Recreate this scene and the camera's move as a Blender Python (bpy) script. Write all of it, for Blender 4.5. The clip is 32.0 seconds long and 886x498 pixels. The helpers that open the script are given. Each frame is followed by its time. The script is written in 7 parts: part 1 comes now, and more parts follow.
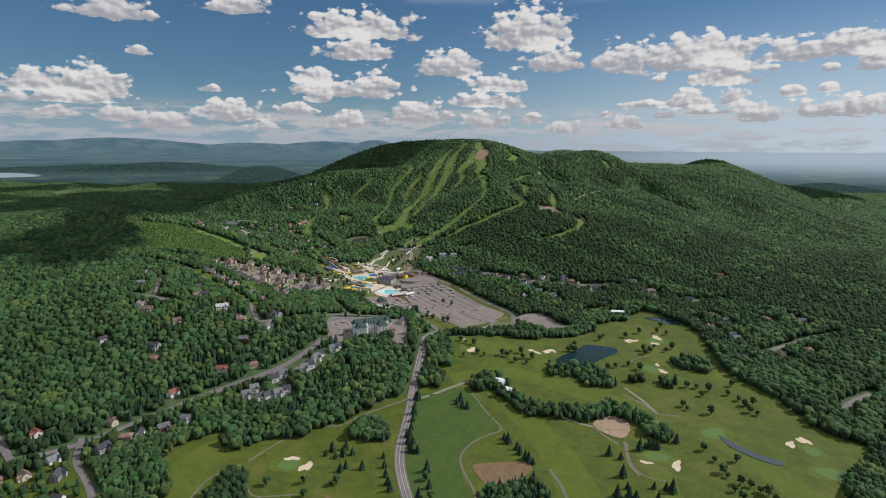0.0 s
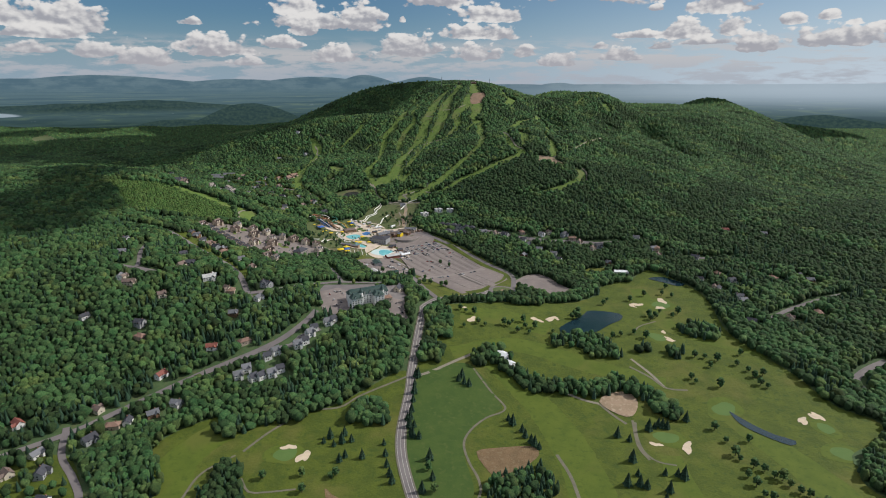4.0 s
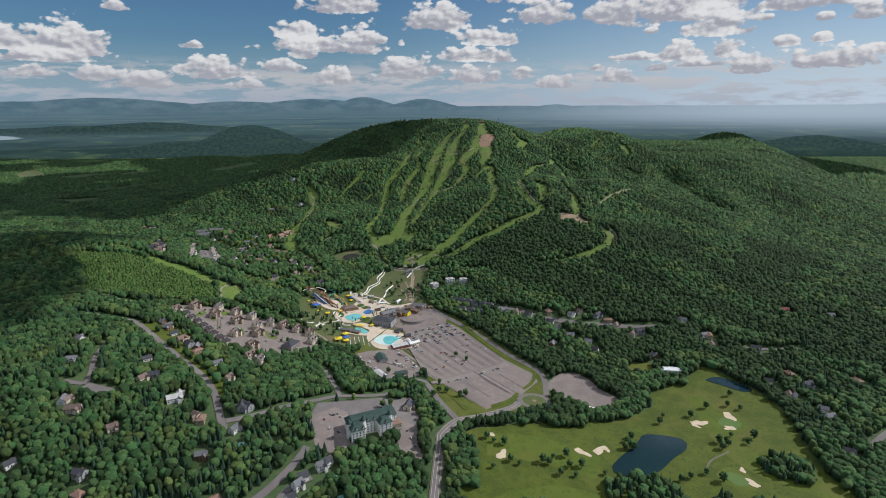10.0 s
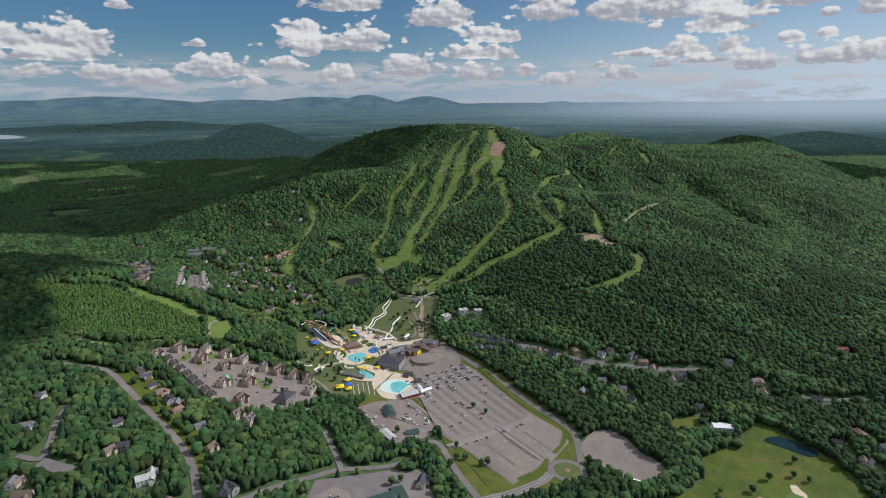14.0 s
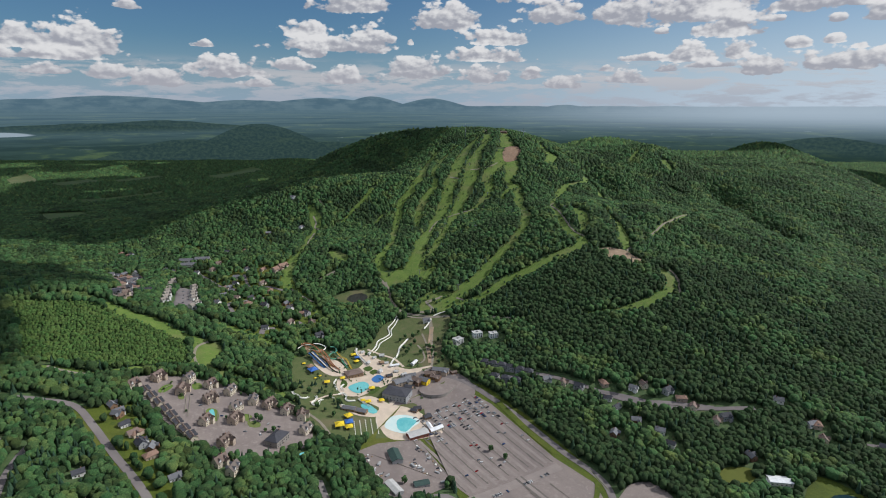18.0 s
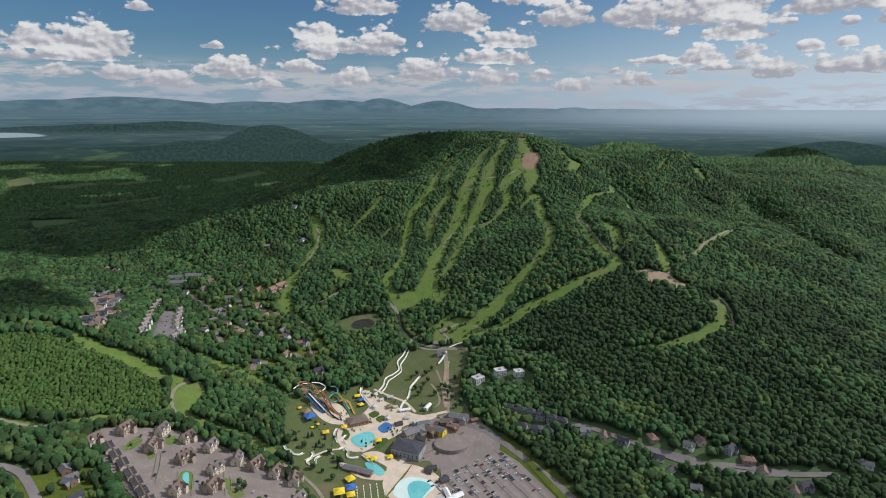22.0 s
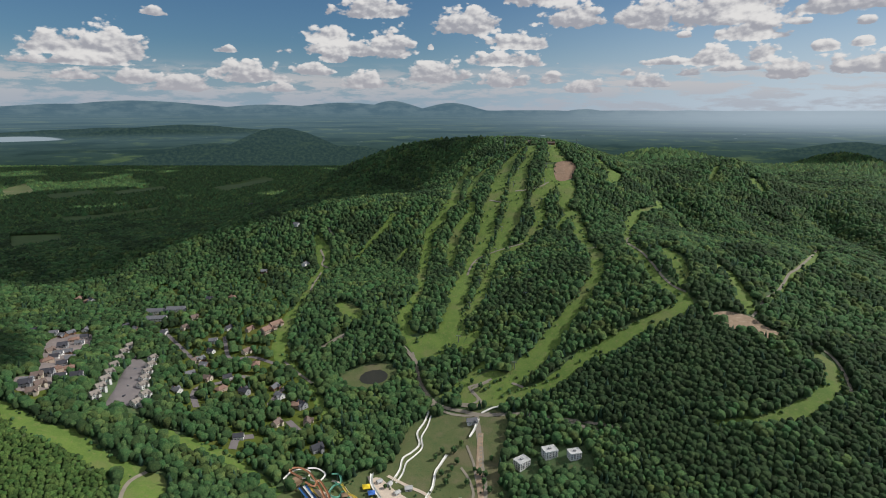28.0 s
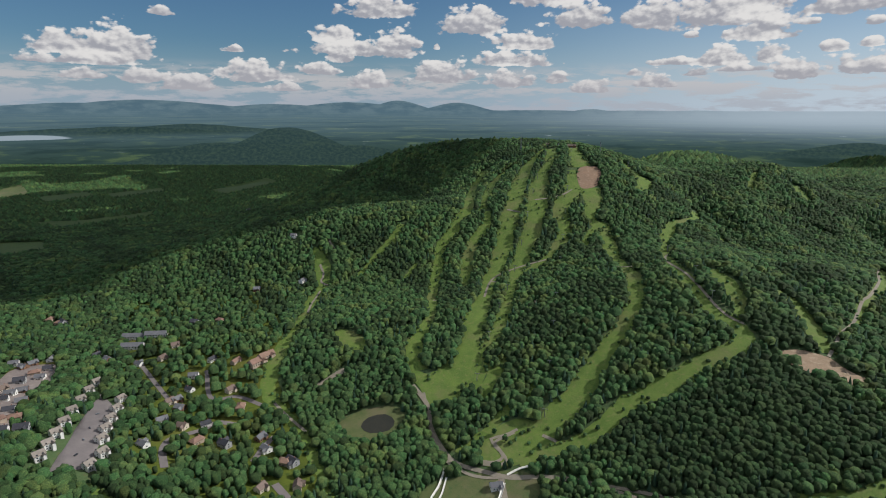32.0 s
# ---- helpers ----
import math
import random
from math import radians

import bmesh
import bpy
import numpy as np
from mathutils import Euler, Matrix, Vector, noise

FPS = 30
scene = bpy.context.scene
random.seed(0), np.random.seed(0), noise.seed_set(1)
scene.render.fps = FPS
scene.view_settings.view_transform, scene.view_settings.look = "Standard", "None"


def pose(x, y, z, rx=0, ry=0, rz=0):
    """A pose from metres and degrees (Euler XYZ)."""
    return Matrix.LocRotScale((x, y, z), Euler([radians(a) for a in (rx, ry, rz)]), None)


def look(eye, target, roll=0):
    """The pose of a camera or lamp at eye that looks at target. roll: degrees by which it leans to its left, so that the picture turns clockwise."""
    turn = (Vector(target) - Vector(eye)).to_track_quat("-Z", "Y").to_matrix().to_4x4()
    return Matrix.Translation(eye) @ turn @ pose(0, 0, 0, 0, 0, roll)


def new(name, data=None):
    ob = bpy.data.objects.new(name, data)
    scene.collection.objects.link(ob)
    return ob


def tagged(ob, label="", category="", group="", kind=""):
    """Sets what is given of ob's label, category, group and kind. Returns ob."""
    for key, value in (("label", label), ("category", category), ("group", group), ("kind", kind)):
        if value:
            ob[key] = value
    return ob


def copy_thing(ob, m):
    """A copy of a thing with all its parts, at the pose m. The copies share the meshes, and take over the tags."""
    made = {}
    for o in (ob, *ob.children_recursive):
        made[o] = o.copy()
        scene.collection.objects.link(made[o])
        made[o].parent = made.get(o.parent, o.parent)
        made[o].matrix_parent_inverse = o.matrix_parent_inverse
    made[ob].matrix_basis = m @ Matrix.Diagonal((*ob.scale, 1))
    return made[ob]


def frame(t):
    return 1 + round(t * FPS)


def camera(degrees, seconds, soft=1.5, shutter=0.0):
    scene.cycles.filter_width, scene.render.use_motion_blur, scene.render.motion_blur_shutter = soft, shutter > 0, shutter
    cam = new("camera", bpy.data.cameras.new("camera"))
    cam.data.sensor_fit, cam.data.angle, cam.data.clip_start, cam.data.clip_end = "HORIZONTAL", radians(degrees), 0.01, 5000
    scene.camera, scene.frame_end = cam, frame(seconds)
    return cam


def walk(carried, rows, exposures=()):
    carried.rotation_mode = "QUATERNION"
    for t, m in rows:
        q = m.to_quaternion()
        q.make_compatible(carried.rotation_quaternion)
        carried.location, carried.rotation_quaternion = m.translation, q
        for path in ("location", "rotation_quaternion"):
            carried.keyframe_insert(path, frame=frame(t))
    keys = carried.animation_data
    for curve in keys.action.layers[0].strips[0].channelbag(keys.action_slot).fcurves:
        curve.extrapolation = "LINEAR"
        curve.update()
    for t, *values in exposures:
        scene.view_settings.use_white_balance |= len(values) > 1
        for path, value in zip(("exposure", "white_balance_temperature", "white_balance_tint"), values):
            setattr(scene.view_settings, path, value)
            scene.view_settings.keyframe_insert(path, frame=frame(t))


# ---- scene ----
cam = camera(76.0, 32.0, soft=1.0)
PATH = [
    (0, (0.0, 0.1, 346.0), (0.06, 98.66, 328.86), 0.49),
    (0.5, (-3.3, 4.4, 344.1), (-0.55, 102.59, 325.51), 0.45),
    (1, (-3.6, 3.5, 344.8), (-0.92, 99.41, 316.74), 0.28),
    (1.5, (-2.3, 3.7, 345.1), (-0.19, 97.67, 310.88), 0.15),
    (2, (-1.6, 6.1, 344.9), (0.08, 100.06, 310.65), 0.03),
    (2.5, (-2.4, 15.1, 349.2), (-0.99, 108.94, 314.75), -0.03),
    (3, (-3.8, 26.8, 359.4), (-2.50, 120.57, 324.60), 0.02),
    (3.5, (-5.5, 41.4, 369.0), (-4.26, 135.04, 334.02), -0.03),
    (4, (-8.0, 57.2, 378.2), (-6.65, 153.23, 350.45), -0.07),
    (4.5, (-11.0, 73.2, 388.3), (-9.56, 170.22, 364.17), -0.08),
    (6.5, (-17.9, 135.8, 427.5), (-16.41, 232.75, 403.15), -0.32),
    (7, (-19.6, 152.9, 436.6), (-18.07, 249.87, 412.22), -0.35),
    (8, (-22.7, 186.2, 445.3), (-21.22, 283.16, 420.98), -0.38),
    (9, (-28.0, 217.4, 445.6), (-26.48, 314.43, 421.24), -0.26),
    (10, (-33.6, 249.7, 445.6), (-32.03, 346.74, 421.27), -0.22),
    (11, (-36.0, 281.2, 445.8), (-34.73, 378.22, 421.56), -0.31),
    (12, (-41.9, 311.7, 462.3), (-40.70, 408.63, 437.84), -0.44),
    (13, (-45.9, 344.7, 473.5), (-44.69, 441.59, 449.00), -0.41),
    (14, (-49.2, 376.6, 474.5), (-48.22, 473.44, 449.77), -0.45),
    (14.5, (-52.6, 391.5, 475.6), (-51.61, 488.36, 450.83), -0.40),
    (16.5, (-60.7, 452.4, 474.0), (-59.76, 549.45, 449.79), 0.14),
    (17, (-60.1, 457.1, 473.6), (-59.38, 554.16, 449.30), 0.00),
    (18, (-63.1, 482.3, 472.9), (-62.82, 579.33, 448.54), 0.11),
    (19, (-65.7, 512.5, 473.9), (-65.75, 609.49, 449.50), 0.14),
    (20, (-69.8, 545.3, 474.9), (-70.21, 642.33, 450.56), 0.24),
    (21, (-74.8, 581.0, 475.7), (-75.48, 678.02, 451.48), 0.36),
    (22, (-79.4, 616.6, 474.5), (-80.46, 713.70, 450.47), 0.33),
    (23, (-85.1, 651.0, 476.1), (-86.58, 748.08, 452.04), 0.25),
    (24, (-90.4, 682.9, 473.8), (-92.13, 779.98, 449.95), 0.38),
    (25, (-95.4, 718.3, 475.2), (-97.49, 815.39, 451.40), 0.35),
    (25.5, (-98.0, 733.7, 475.2), (-100.30, 830.82, 451.43), 0.28),
    (27.5, (-107.1, 798.1, 477.0), (-109.98, 895.17, 453.31), 0.18),
    (28, (-108.5, 813.8, 477.4), (-111.49, 910.91, 453.76), 0.08),
    (29, (-112.3, 847.6, 475.5), (-115.60, 944.69, 451.93), -0.03),
    (30, (-114.4, 878.3, 475.2), (-118.04, 975.46, 451.66), -0.17),
    (31, (-122.0, 911.6, 476.8), (-125.67, 1008.71, 453.18), -0.01),
    (32, (-127.8, 943.9, 477.7), (-131.71, 1041.00, 454.01), 0.20),
]
walk(cam, [(t, look(eye, target, roll)) for t, eye, target, roll in PATH], exposures=((0.0, 0.0, 6250, 10), (5.0, 0.0, 6250, 10), (10.0, 0.0, 6050, 10), (21.0, 0.0, 6050, 10), (27.0, 0.0, 6250, 10), (32.0, 0.0, 6250, 10)))

# ---- world: sky, cumulus and the land past the hills ----
SUN_ELEVATION, SUN_AZIMUTH = 40.0, 78.0  # degrees; azimuth clockwise from +y
world = bpy.data.worlds.new("world")
scene.world = world
world.use_nodes = True
wt = world.node_tree
wt.nodes.clear()


class Nodes:
    """Short-hand for building a node tree."""

    def __init__(self, tree):
        self.t = tree

    def put(self, socket, value):
        if isinstance(value, bpy.types.NodeSocket):
            self.t.links.new(value, socket)
        else:
            socket.default_value = value

    def math(self, op, a, b=0.0, c=0.0, clamp=False):
        n = self.t.nodes.new("ShaderNodeMath")
        n.operation, n.use_clamp = op, clamp
        for s, v in zip(n.inputs, (a, b, c)):
            self.put(s, v)
        return n.outputs[0]

    def mix(self, f, a, b, blend="MIX"):
        n = self.t.nodes.new("ShaderNodeMix")
        n.data_type, n.blend_type = "RGBA", blend
        self.put(n.inputs[0], f)
        self.put(n.inputs[6], a if not isinstance(a, tuple) else (*a, 1))
        self.put(n.inputs[7], b if not isinstance(b, tuple) else (*b, 1))
        return n.outputs[2]

    def ramp(self, f, lo, hi, smooth=True):
        n = self.t.nodes.new("ShaderNodeMapRange")
        n.interpolation_type = "SMOOTHSTEP" if smooth else "LINEAR"
        for s, v in zip(n.inputs, (f, lo, hi, 0.0, 1.0)):
            self.put(s, v)
        return n.outputs[0]

    def noise(self, vector, scale, detail=4.0, rough=0.55, out=0):
        n = self.t.nodes.new("ShaderNodeTexNoise")
        if vector is not None:
            self.put(n.inputs["Vector"], vector)
        self.put(n.inputs["Scale"], scale)
        self.put(n.inputs["Detail"], detail)
        self.put(n.inputs["Roughness"], rough)
        return n.outputs[out]

    def xyz(self, x, y, z):
        n = self.t.nodes.new("ShaderNodeCombineXYZ")
        for s, v in zip(n.inputs, (x, y, z)):
            self.put(s, v)
        return n.outputs[0]

    def split(self, v):
        n = self.t.nodes.new("ShaderNodeSeparateXYZ")
        self.put(n.inputs[0], v)
        return n.outputs


# azimuth (right of +y), elevation of the flat base, width, height: degrees
CUMULUS = [(-8.3, 8.8, 9.6, 2.3), (0.8, 7.5, 8.9, 2.9), (10.4, 7.9, 8.3, 2.6), (16.7, 7.7, 7.6, 2.9), (23.4, 7.6, 15.9, 3.8), (30.5, 7.9, 7.6, 2.3), (34.3, 8.1, 8.9, 2.3), (25.1, 6.2, 7.0, 2.5), (29.0, 7.0, 2.2, 0.7), (33.2, 6.7, 2.2, 0.8), (36.1, 6.8, 3.8, 1.7), (-27.4, 8.0, 2.5, 0.8), (-30.9, 4.4, 7.5, 3.5), (-34.9, 4.7, 6.4, 2.4), (-33.6, 3.8, 12.1, 1.0), (-21.7, 5.2, 2.7, 0.7), (-12.6, 6.4, 7.6, 1.8), (-6.9, 5.4, 7.0, 3.0), (-11.1, 5.3, 10.8, 1.7), (-12.2, 4.7, 4.1, 1.9), (-14.3, 3.5, 5.5, 1.4), (5.3, 5.9, 8.9, 1.8), (4.1, 4.4, 10.2, 1.7), (-3.0, 5.8, 1.1, 0.8), (20.2, 6.4, 2.0, 0.6), (30.7, 4.9, 2.5, 1.0), (33.2, 5.1, 2.2, 0.8), (35.0, 4.6, 1.9, 0.6), (-19.3, 12.2, 7.6, 2.1), (-29.2, 10.9, 8.9, 2.5), (8.0, 10.2, 11.2, 4.6), (-8.0, 10.7, 15.3, 3.0)]
LOW_CUMULUS = [(-33.6, 2.7, 4.7, 1.1), (-29.2, 2.5, 5.4, 1.4), (-25.7, 2.0, 7.4, 2.1), (-20.0, 2.9, 9.6, 2.1), (-17.4, 1.9, 4.1, 0.9), (-8.9, 2.4, 7.6, 1.7), (-2.4, 3.0, 8.3, 2.5), (3.9, 2.6, 6.8, 1.9), (8.5, 2.8, 3.4, 1.3), (11.7, 1.9, 5.4, 1.3), (17.3, 2.4, 4.7, 1.4), (15.5, 3.3, 2.2, 0.7), (22.8, 4.2, 7.0, 1.9), (19.0, 4.2, 5.4, 0.8), (20.5, 3.2, 4.1, 0.9), (26.1, 4.4, 4.1, 1.9), (28.2, 3.0, 4.8, 2.2), (33.7, 3.3, 9.6, 1.9), (37.0, 4.0, 3.2, 1.1), (24.2, 3.5, 5.7, 0.7)]
# azimuth, elevation of the foot, half width, height of the far hills
FAR_RIDGES = [(-34.2, 0.09, 5.1, 0.51), (-29.3, 0.06, 7.4, 0.8), (-18.1, -0.13, 6.9, 0.69), (-11.4, -0.18, 6.3, 0.97), (-6.7, -0.21, 3.1, 1.14), (-1.0, -0.26, 3.4, 1.03), (4.4, -0.4, 5.1, 0.51), (11.8, -0.44, 2.9, 0.69), (23.2, -0.75, 2.4, 0.80), (17.8, -0.78, 8.6, 0.46)]
WOODED_HILLS = [(-17.4, -5.0, 6.3, 3.42), (-24.0, -5.0, 6.5, 2.1), (-11.0, -4.6, 5.0, 1.3), (-25.9, -2.0, 6.3, 0.80), (-32.2, -1.97, 7.4, 0.57), (34.0, -3.64, 5.1, 1.26)]


def blob_group():
    """A flat-footed heap at (azimuth, foot): how deep a direction lies in it, and how high above its foot."""
    g = bpy.data.node_groups.new("heap", "ShaderNodeTree")
    for name in ("Azimuth", "Elevation", "At", "Foot", "Half Width", "Height"):
        g.interface.new_socket(name, in_out="INPUT", socket_type="NodeSocketFloat")
    for name in ("Depth", "Rise"):
        g.interface.new_socket(name, in_out="OUTPUT", socket_type="NodeSocketFloat")
    n = Nodes(g)
    i, o = g.nodes.new("NodeGroupInput").outputs, g.nodes.new("NodeGroupOutput").inputs
    u = n.math("DIVIDE", n.math("SUBTRACT", i[0], i[2]), i[4])
    v = n.math("DIVIDE", n.math("SUBTRACT", i[1], i[3]), i[5])
    low = n.math("MULTIPLY", n.math("MINIMUM", v, 0.0), 4.0)
    vv = n.math("ADD", n.math("MAXIMUM", v, 0.0), n.math("ABSOLUTE", low))
    r = n.math("SQRT", n.math("ADD", n.math("MULTIPLY", u, u), n.math("MULTIPLY", vv, vv)))
    n.put(o[0], n.math("SUBTRACT", 1.0, r))
    n.put(o[1], v)
    return g


HEAP = blob_group()


def heap(n, a, e, at, foot, half, height):
    node = n.t.nodes.new("ShaderNodeGroup")
    node.node_tree = HEAP
    for s, v in zip(node.inputs, (a, e, at, foot, half, height)):
        n.put(s, v)
    return node.outputs


def build_world():
    n = Nodes(wt)
    way = n.t.nodes.new("ShaderNodeTexCoord").outputs["Generated"]
    x, y, z = n.split(way)
    az = n.math("MULTIPLY", n.math("ARCTAN2", x, y), 57.2958)
    el = n.math("MULTIPLY", n.math("ARCSINE", z), 57.2958)
    sky = n.t.nodes.new("ShaderNodeTexSky")
    sky.sky_type, sky.sun_disc = "NISHITA", False
    sky.sun_elevation, sky.sun_rotation = radians(SUN_ELEVATION), radians(SUN_AZIMUTH)
    sky.altitude, sky.air_density, sky.dust_density, sky.ozone_density = 400, 1.0, 0.6, 2.0
    colour = n.mix(1.0, sky.outputs[0], SKY, "MULTIPLY")
    colour = n.mix(n.math("MULTIPLY", n.ramp(el, 6.5, 0.0), 0.85), colour, (0.28, 0.365, 0.445))
    sunward = n.math("MULTIPLY", n.ramp(az, -15.0, 45.0), n.math("MULTIPLY", n.ramp(el, 14.0, 0.0), 0.72))
    colour = n.mix(sunward, colour, (0.62, 0.68, 0.74))
    # cumulus: flat feet, billowing tops
    flat = n.xyz(az, n.math("MULTIPLY", el, 1.6), 0.0)

    def billow(vector, scale):
        v = n.t.nodes.new("ShaderNodeTexVoronoi")
        v.feature = "SMOOTH_F1"
        n.put(v.inputs["Vector"], vector)
        n.put(v.inputs["Scale"], scale)
        n.put(v.inputs["Detail"], 2.0)
        n.put(v.inputs["Smoothness"], 0.35)
        return n.math("SUBTRACT", 0.42, v.outputs["Distance"])

    def heaped(vector):
        return n.math("ADD", n.math("MULTIPLY", n.math("SUBTRACT", n.noise(vector, 0.5, 6.0, 0.6), 0.5), 1.1), n.math("MULTIPLY", billow(vector, 0.75), 0.55))

    rough = heaped(flat)
    depth = body = None
    for at, foot, wide, tall in CUMULUS + LOW_CUMULUS:
        d, rise = heap(n, az, el, at, foot, wide / 2, tall)
        lit = n.math("MULTIPLY", n.ramp(d, -0.4, 0.3), n.math("ADD", rise, 0.15))
        depth = d if depth is None else n.math("MAXIMUM", depth, d)
        body = lit if body is None else n.math("MAXIMUM", body, lit)
    dense = n.math("MULTIPLY_ADD", rough, 0.95, depth)
    cover = n.ramp(dense, -0.02, 0.16)
    shifted = n.t.nodes.new("ShaderNodeVectorMath")
    n.put(shifted.inputs[0], flat)
    n.put(shifted.inputs[1], (0.30, 0.42, 0.0))
    relief = n.math("SUBTRACT", rough, heaped(shifted.outputs[0]))
    lit = n.math("ADD", n.math("MULTIPLY", body, 0.95), n.math("MULTIPLY", relief, 1.3))
    white = n.mix(n.ramp(lit, 0.0, 0.95), (0.36, 0.355, 0.38), (0.77, 0.735, 0.695))
    white = n.mix(n.math("MULTIPLY", n.ramp(el, 5.0, 0.5), 0.5), white, (0.43, 0.415, 0.435))
    # a low bank of distant cloud in the haze
    bank = n.noise(n.xyz(n.math("MULTIPLY", az, 0.5), n.math("MULTIPLY", el, 2.4), 5.0), 0.5, 7.0, 0.62)
    bank = n.math("MULTIPLY", n.ramp(bank, 0.43, 0.58), n.math("MULTIPLY", n.ramp(el, 4.6, 2.6), 0.8))
    colour = n.mix(bank, colour, n.mix(n.ramp(el, 0.5, 3.0), (0.40, 0.42, 0.46), (0.54, 0.51, 0.50)))
    colour = n.mix(n.math("MULTIPLY", cover, 0.96), colour, white)
    # the same scattered cumulus overhead, whitened to lift the fill light
    high = n.math("MAXIMUM", z, 0.05)
    over = n.noise(n.xyz(n.math("DIVIDE", x, high), n.math("DIVIDE", y, high), 2.0), 1.6, 6.0, 0.6)
    over = n.math("MULTIPLY", n.ramp(over, 0.47, 0.56), n.ramp(el, 13.0, 17.0))
    colour = n.mix(over, colour, (0.85, 0.85, 0.86))
    # far hills and lowland painted into the sky colour, haze mixed in by elevation
    wave = n.math("SUBTRACT", n.noise(n.xyz(n.math("MULTIPLY", az, 0.22), 3.7, 0.0), 1.0, 7.0, 0.55), 0.5)
    line = n.math("SUBTRACT", n.math("MULTIPLY_ADD", wave, 0.75, -0.25), n.math("MULTIPLY", n.ramp(az, 0.0, 14.0), 0.75))
    for at, foot, wide, tall in FAR_RIDGES:
        d, _ = heap(n, az, el, at, foot, wide, tall)
        u = n.math("DIVIDE", n.math("SUBTRACT", az, at), wide)
        peak = n.math("MULTIPLY_ADD", n.math("POWER", 2.718, n.math("MULTIPLY", n.math("MULTIPLY", u, u), -1.0)), tall, foot)
        line = n.math("MAXIMUM", line, n.math("MULTIPLY_ADD", wave, 0.25, peak))
    ridge = n.ramp(n.math("SUBTRACT", line, el), -0.02, 0.05)
    streak = n.xyz(n.math("MULTIPLY", az, 0.20), n.math("DIVIDE", 22.0, n.math("MAXIMUM", n.math("SUBTRACT", 0.6, el), 0.25)), 0.0)
    patch = n.noise(streak, 1.4, 8.0, 0.62)
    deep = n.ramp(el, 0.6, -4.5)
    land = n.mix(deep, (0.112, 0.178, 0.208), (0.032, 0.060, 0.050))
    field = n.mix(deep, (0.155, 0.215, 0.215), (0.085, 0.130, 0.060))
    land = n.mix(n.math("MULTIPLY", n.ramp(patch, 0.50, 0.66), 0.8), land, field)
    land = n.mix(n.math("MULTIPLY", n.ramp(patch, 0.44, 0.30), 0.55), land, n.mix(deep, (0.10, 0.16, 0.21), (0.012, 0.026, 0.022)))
    # low wooded rises in bands; pale streaks paint far lake and town gleam
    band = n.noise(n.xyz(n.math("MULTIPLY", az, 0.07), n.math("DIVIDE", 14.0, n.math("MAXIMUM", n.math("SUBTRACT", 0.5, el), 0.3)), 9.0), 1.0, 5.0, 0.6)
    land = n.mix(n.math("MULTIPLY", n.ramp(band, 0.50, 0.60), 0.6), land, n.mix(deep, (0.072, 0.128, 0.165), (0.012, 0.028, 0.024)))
    gleam = n.noise(n.xyz(n.math("MULTIPLY", az, 0.45), n.math("DIVIDE", 30.0, n.math("MAXIMUM", n.math("SUBTRACT", 0.5, el), 0.3)), 4.0), 1.0, 6.0, 0.6)
    land = n.mix(n.math("MULTIPLY", n.math("MULTIPLY", n.ramp(gleam, 0.66, 0.72), n.ramp(el, -4.0, -2.6)), 0.55), land, (0.36, 0.42, 0.45))
    # sunward glare painted over the far land, strongest at the horizon
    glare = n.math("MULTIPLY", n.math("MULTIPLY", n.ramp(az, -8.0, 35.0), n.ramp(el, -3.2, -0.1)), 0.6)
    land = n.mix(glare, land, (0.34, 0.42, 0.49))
    # wooded hills painted dark blue-green, with their cloud shade in the colour
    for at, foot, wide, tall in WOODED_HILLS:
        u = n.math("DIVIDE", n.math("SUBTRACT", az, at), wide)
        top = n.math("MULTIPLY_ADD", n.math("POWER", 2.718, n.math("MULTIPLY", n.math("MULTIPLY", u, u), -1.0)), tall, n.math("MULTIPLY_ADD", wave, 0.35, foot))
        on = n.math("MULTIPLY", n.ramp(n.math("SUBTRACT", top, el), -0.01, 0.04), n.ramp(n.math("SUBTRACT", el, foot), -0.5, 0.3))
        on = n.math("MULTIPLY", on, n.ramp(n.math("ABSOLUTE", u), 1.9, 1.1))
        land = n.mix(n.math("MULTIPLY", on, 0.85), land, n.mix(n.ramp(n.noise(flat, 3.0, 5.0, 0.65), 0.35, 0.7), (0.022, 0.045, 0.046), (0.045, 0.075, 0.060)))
    d, _ = heap(n, az, el, -38.5, -2.35, 3.6, 0.35)
    land = n.mix(n.ramp(d, 0.0, 0.2), land, (0.30, 0.36, 0.40))
    # folds of the far ridges painted as two hazy blue tones
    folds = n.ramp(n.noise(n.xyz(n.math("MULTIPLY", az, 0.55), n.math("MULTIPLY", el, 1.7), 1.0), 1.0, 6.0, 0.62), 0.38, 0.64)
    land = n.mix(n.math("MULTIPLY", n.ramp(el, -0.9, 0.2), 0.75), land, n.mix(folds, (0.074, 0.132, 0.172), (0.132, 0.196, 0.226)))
    # pale haze painted over the land on the sun's side
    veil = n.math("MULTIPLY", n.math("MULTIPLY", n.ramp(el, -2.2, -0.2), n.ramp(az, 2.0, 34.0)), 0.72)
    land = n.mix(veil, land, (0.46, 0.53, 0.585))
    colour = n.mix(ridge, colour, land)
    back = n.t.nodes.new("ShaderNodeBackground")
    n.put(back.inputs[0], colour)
    n.put(n.t.nodes.new("ShaderNodeOutputWorld").inputs[0], back.outputs[0])


SKY = (0.036, 0.050, 0.059)
build_world()

sun_data = bpy.data.lights.new("sun", "SUN")
sun_data.energy, sun_data.angle, sun_data.color = 3.75, radians(0.53), (1.0, 0.955, 0.88)
sun = new("sun", sun_data)
_a, _e = radians(SUN_AZIMUTH), radians(SUN_ELEVATION)
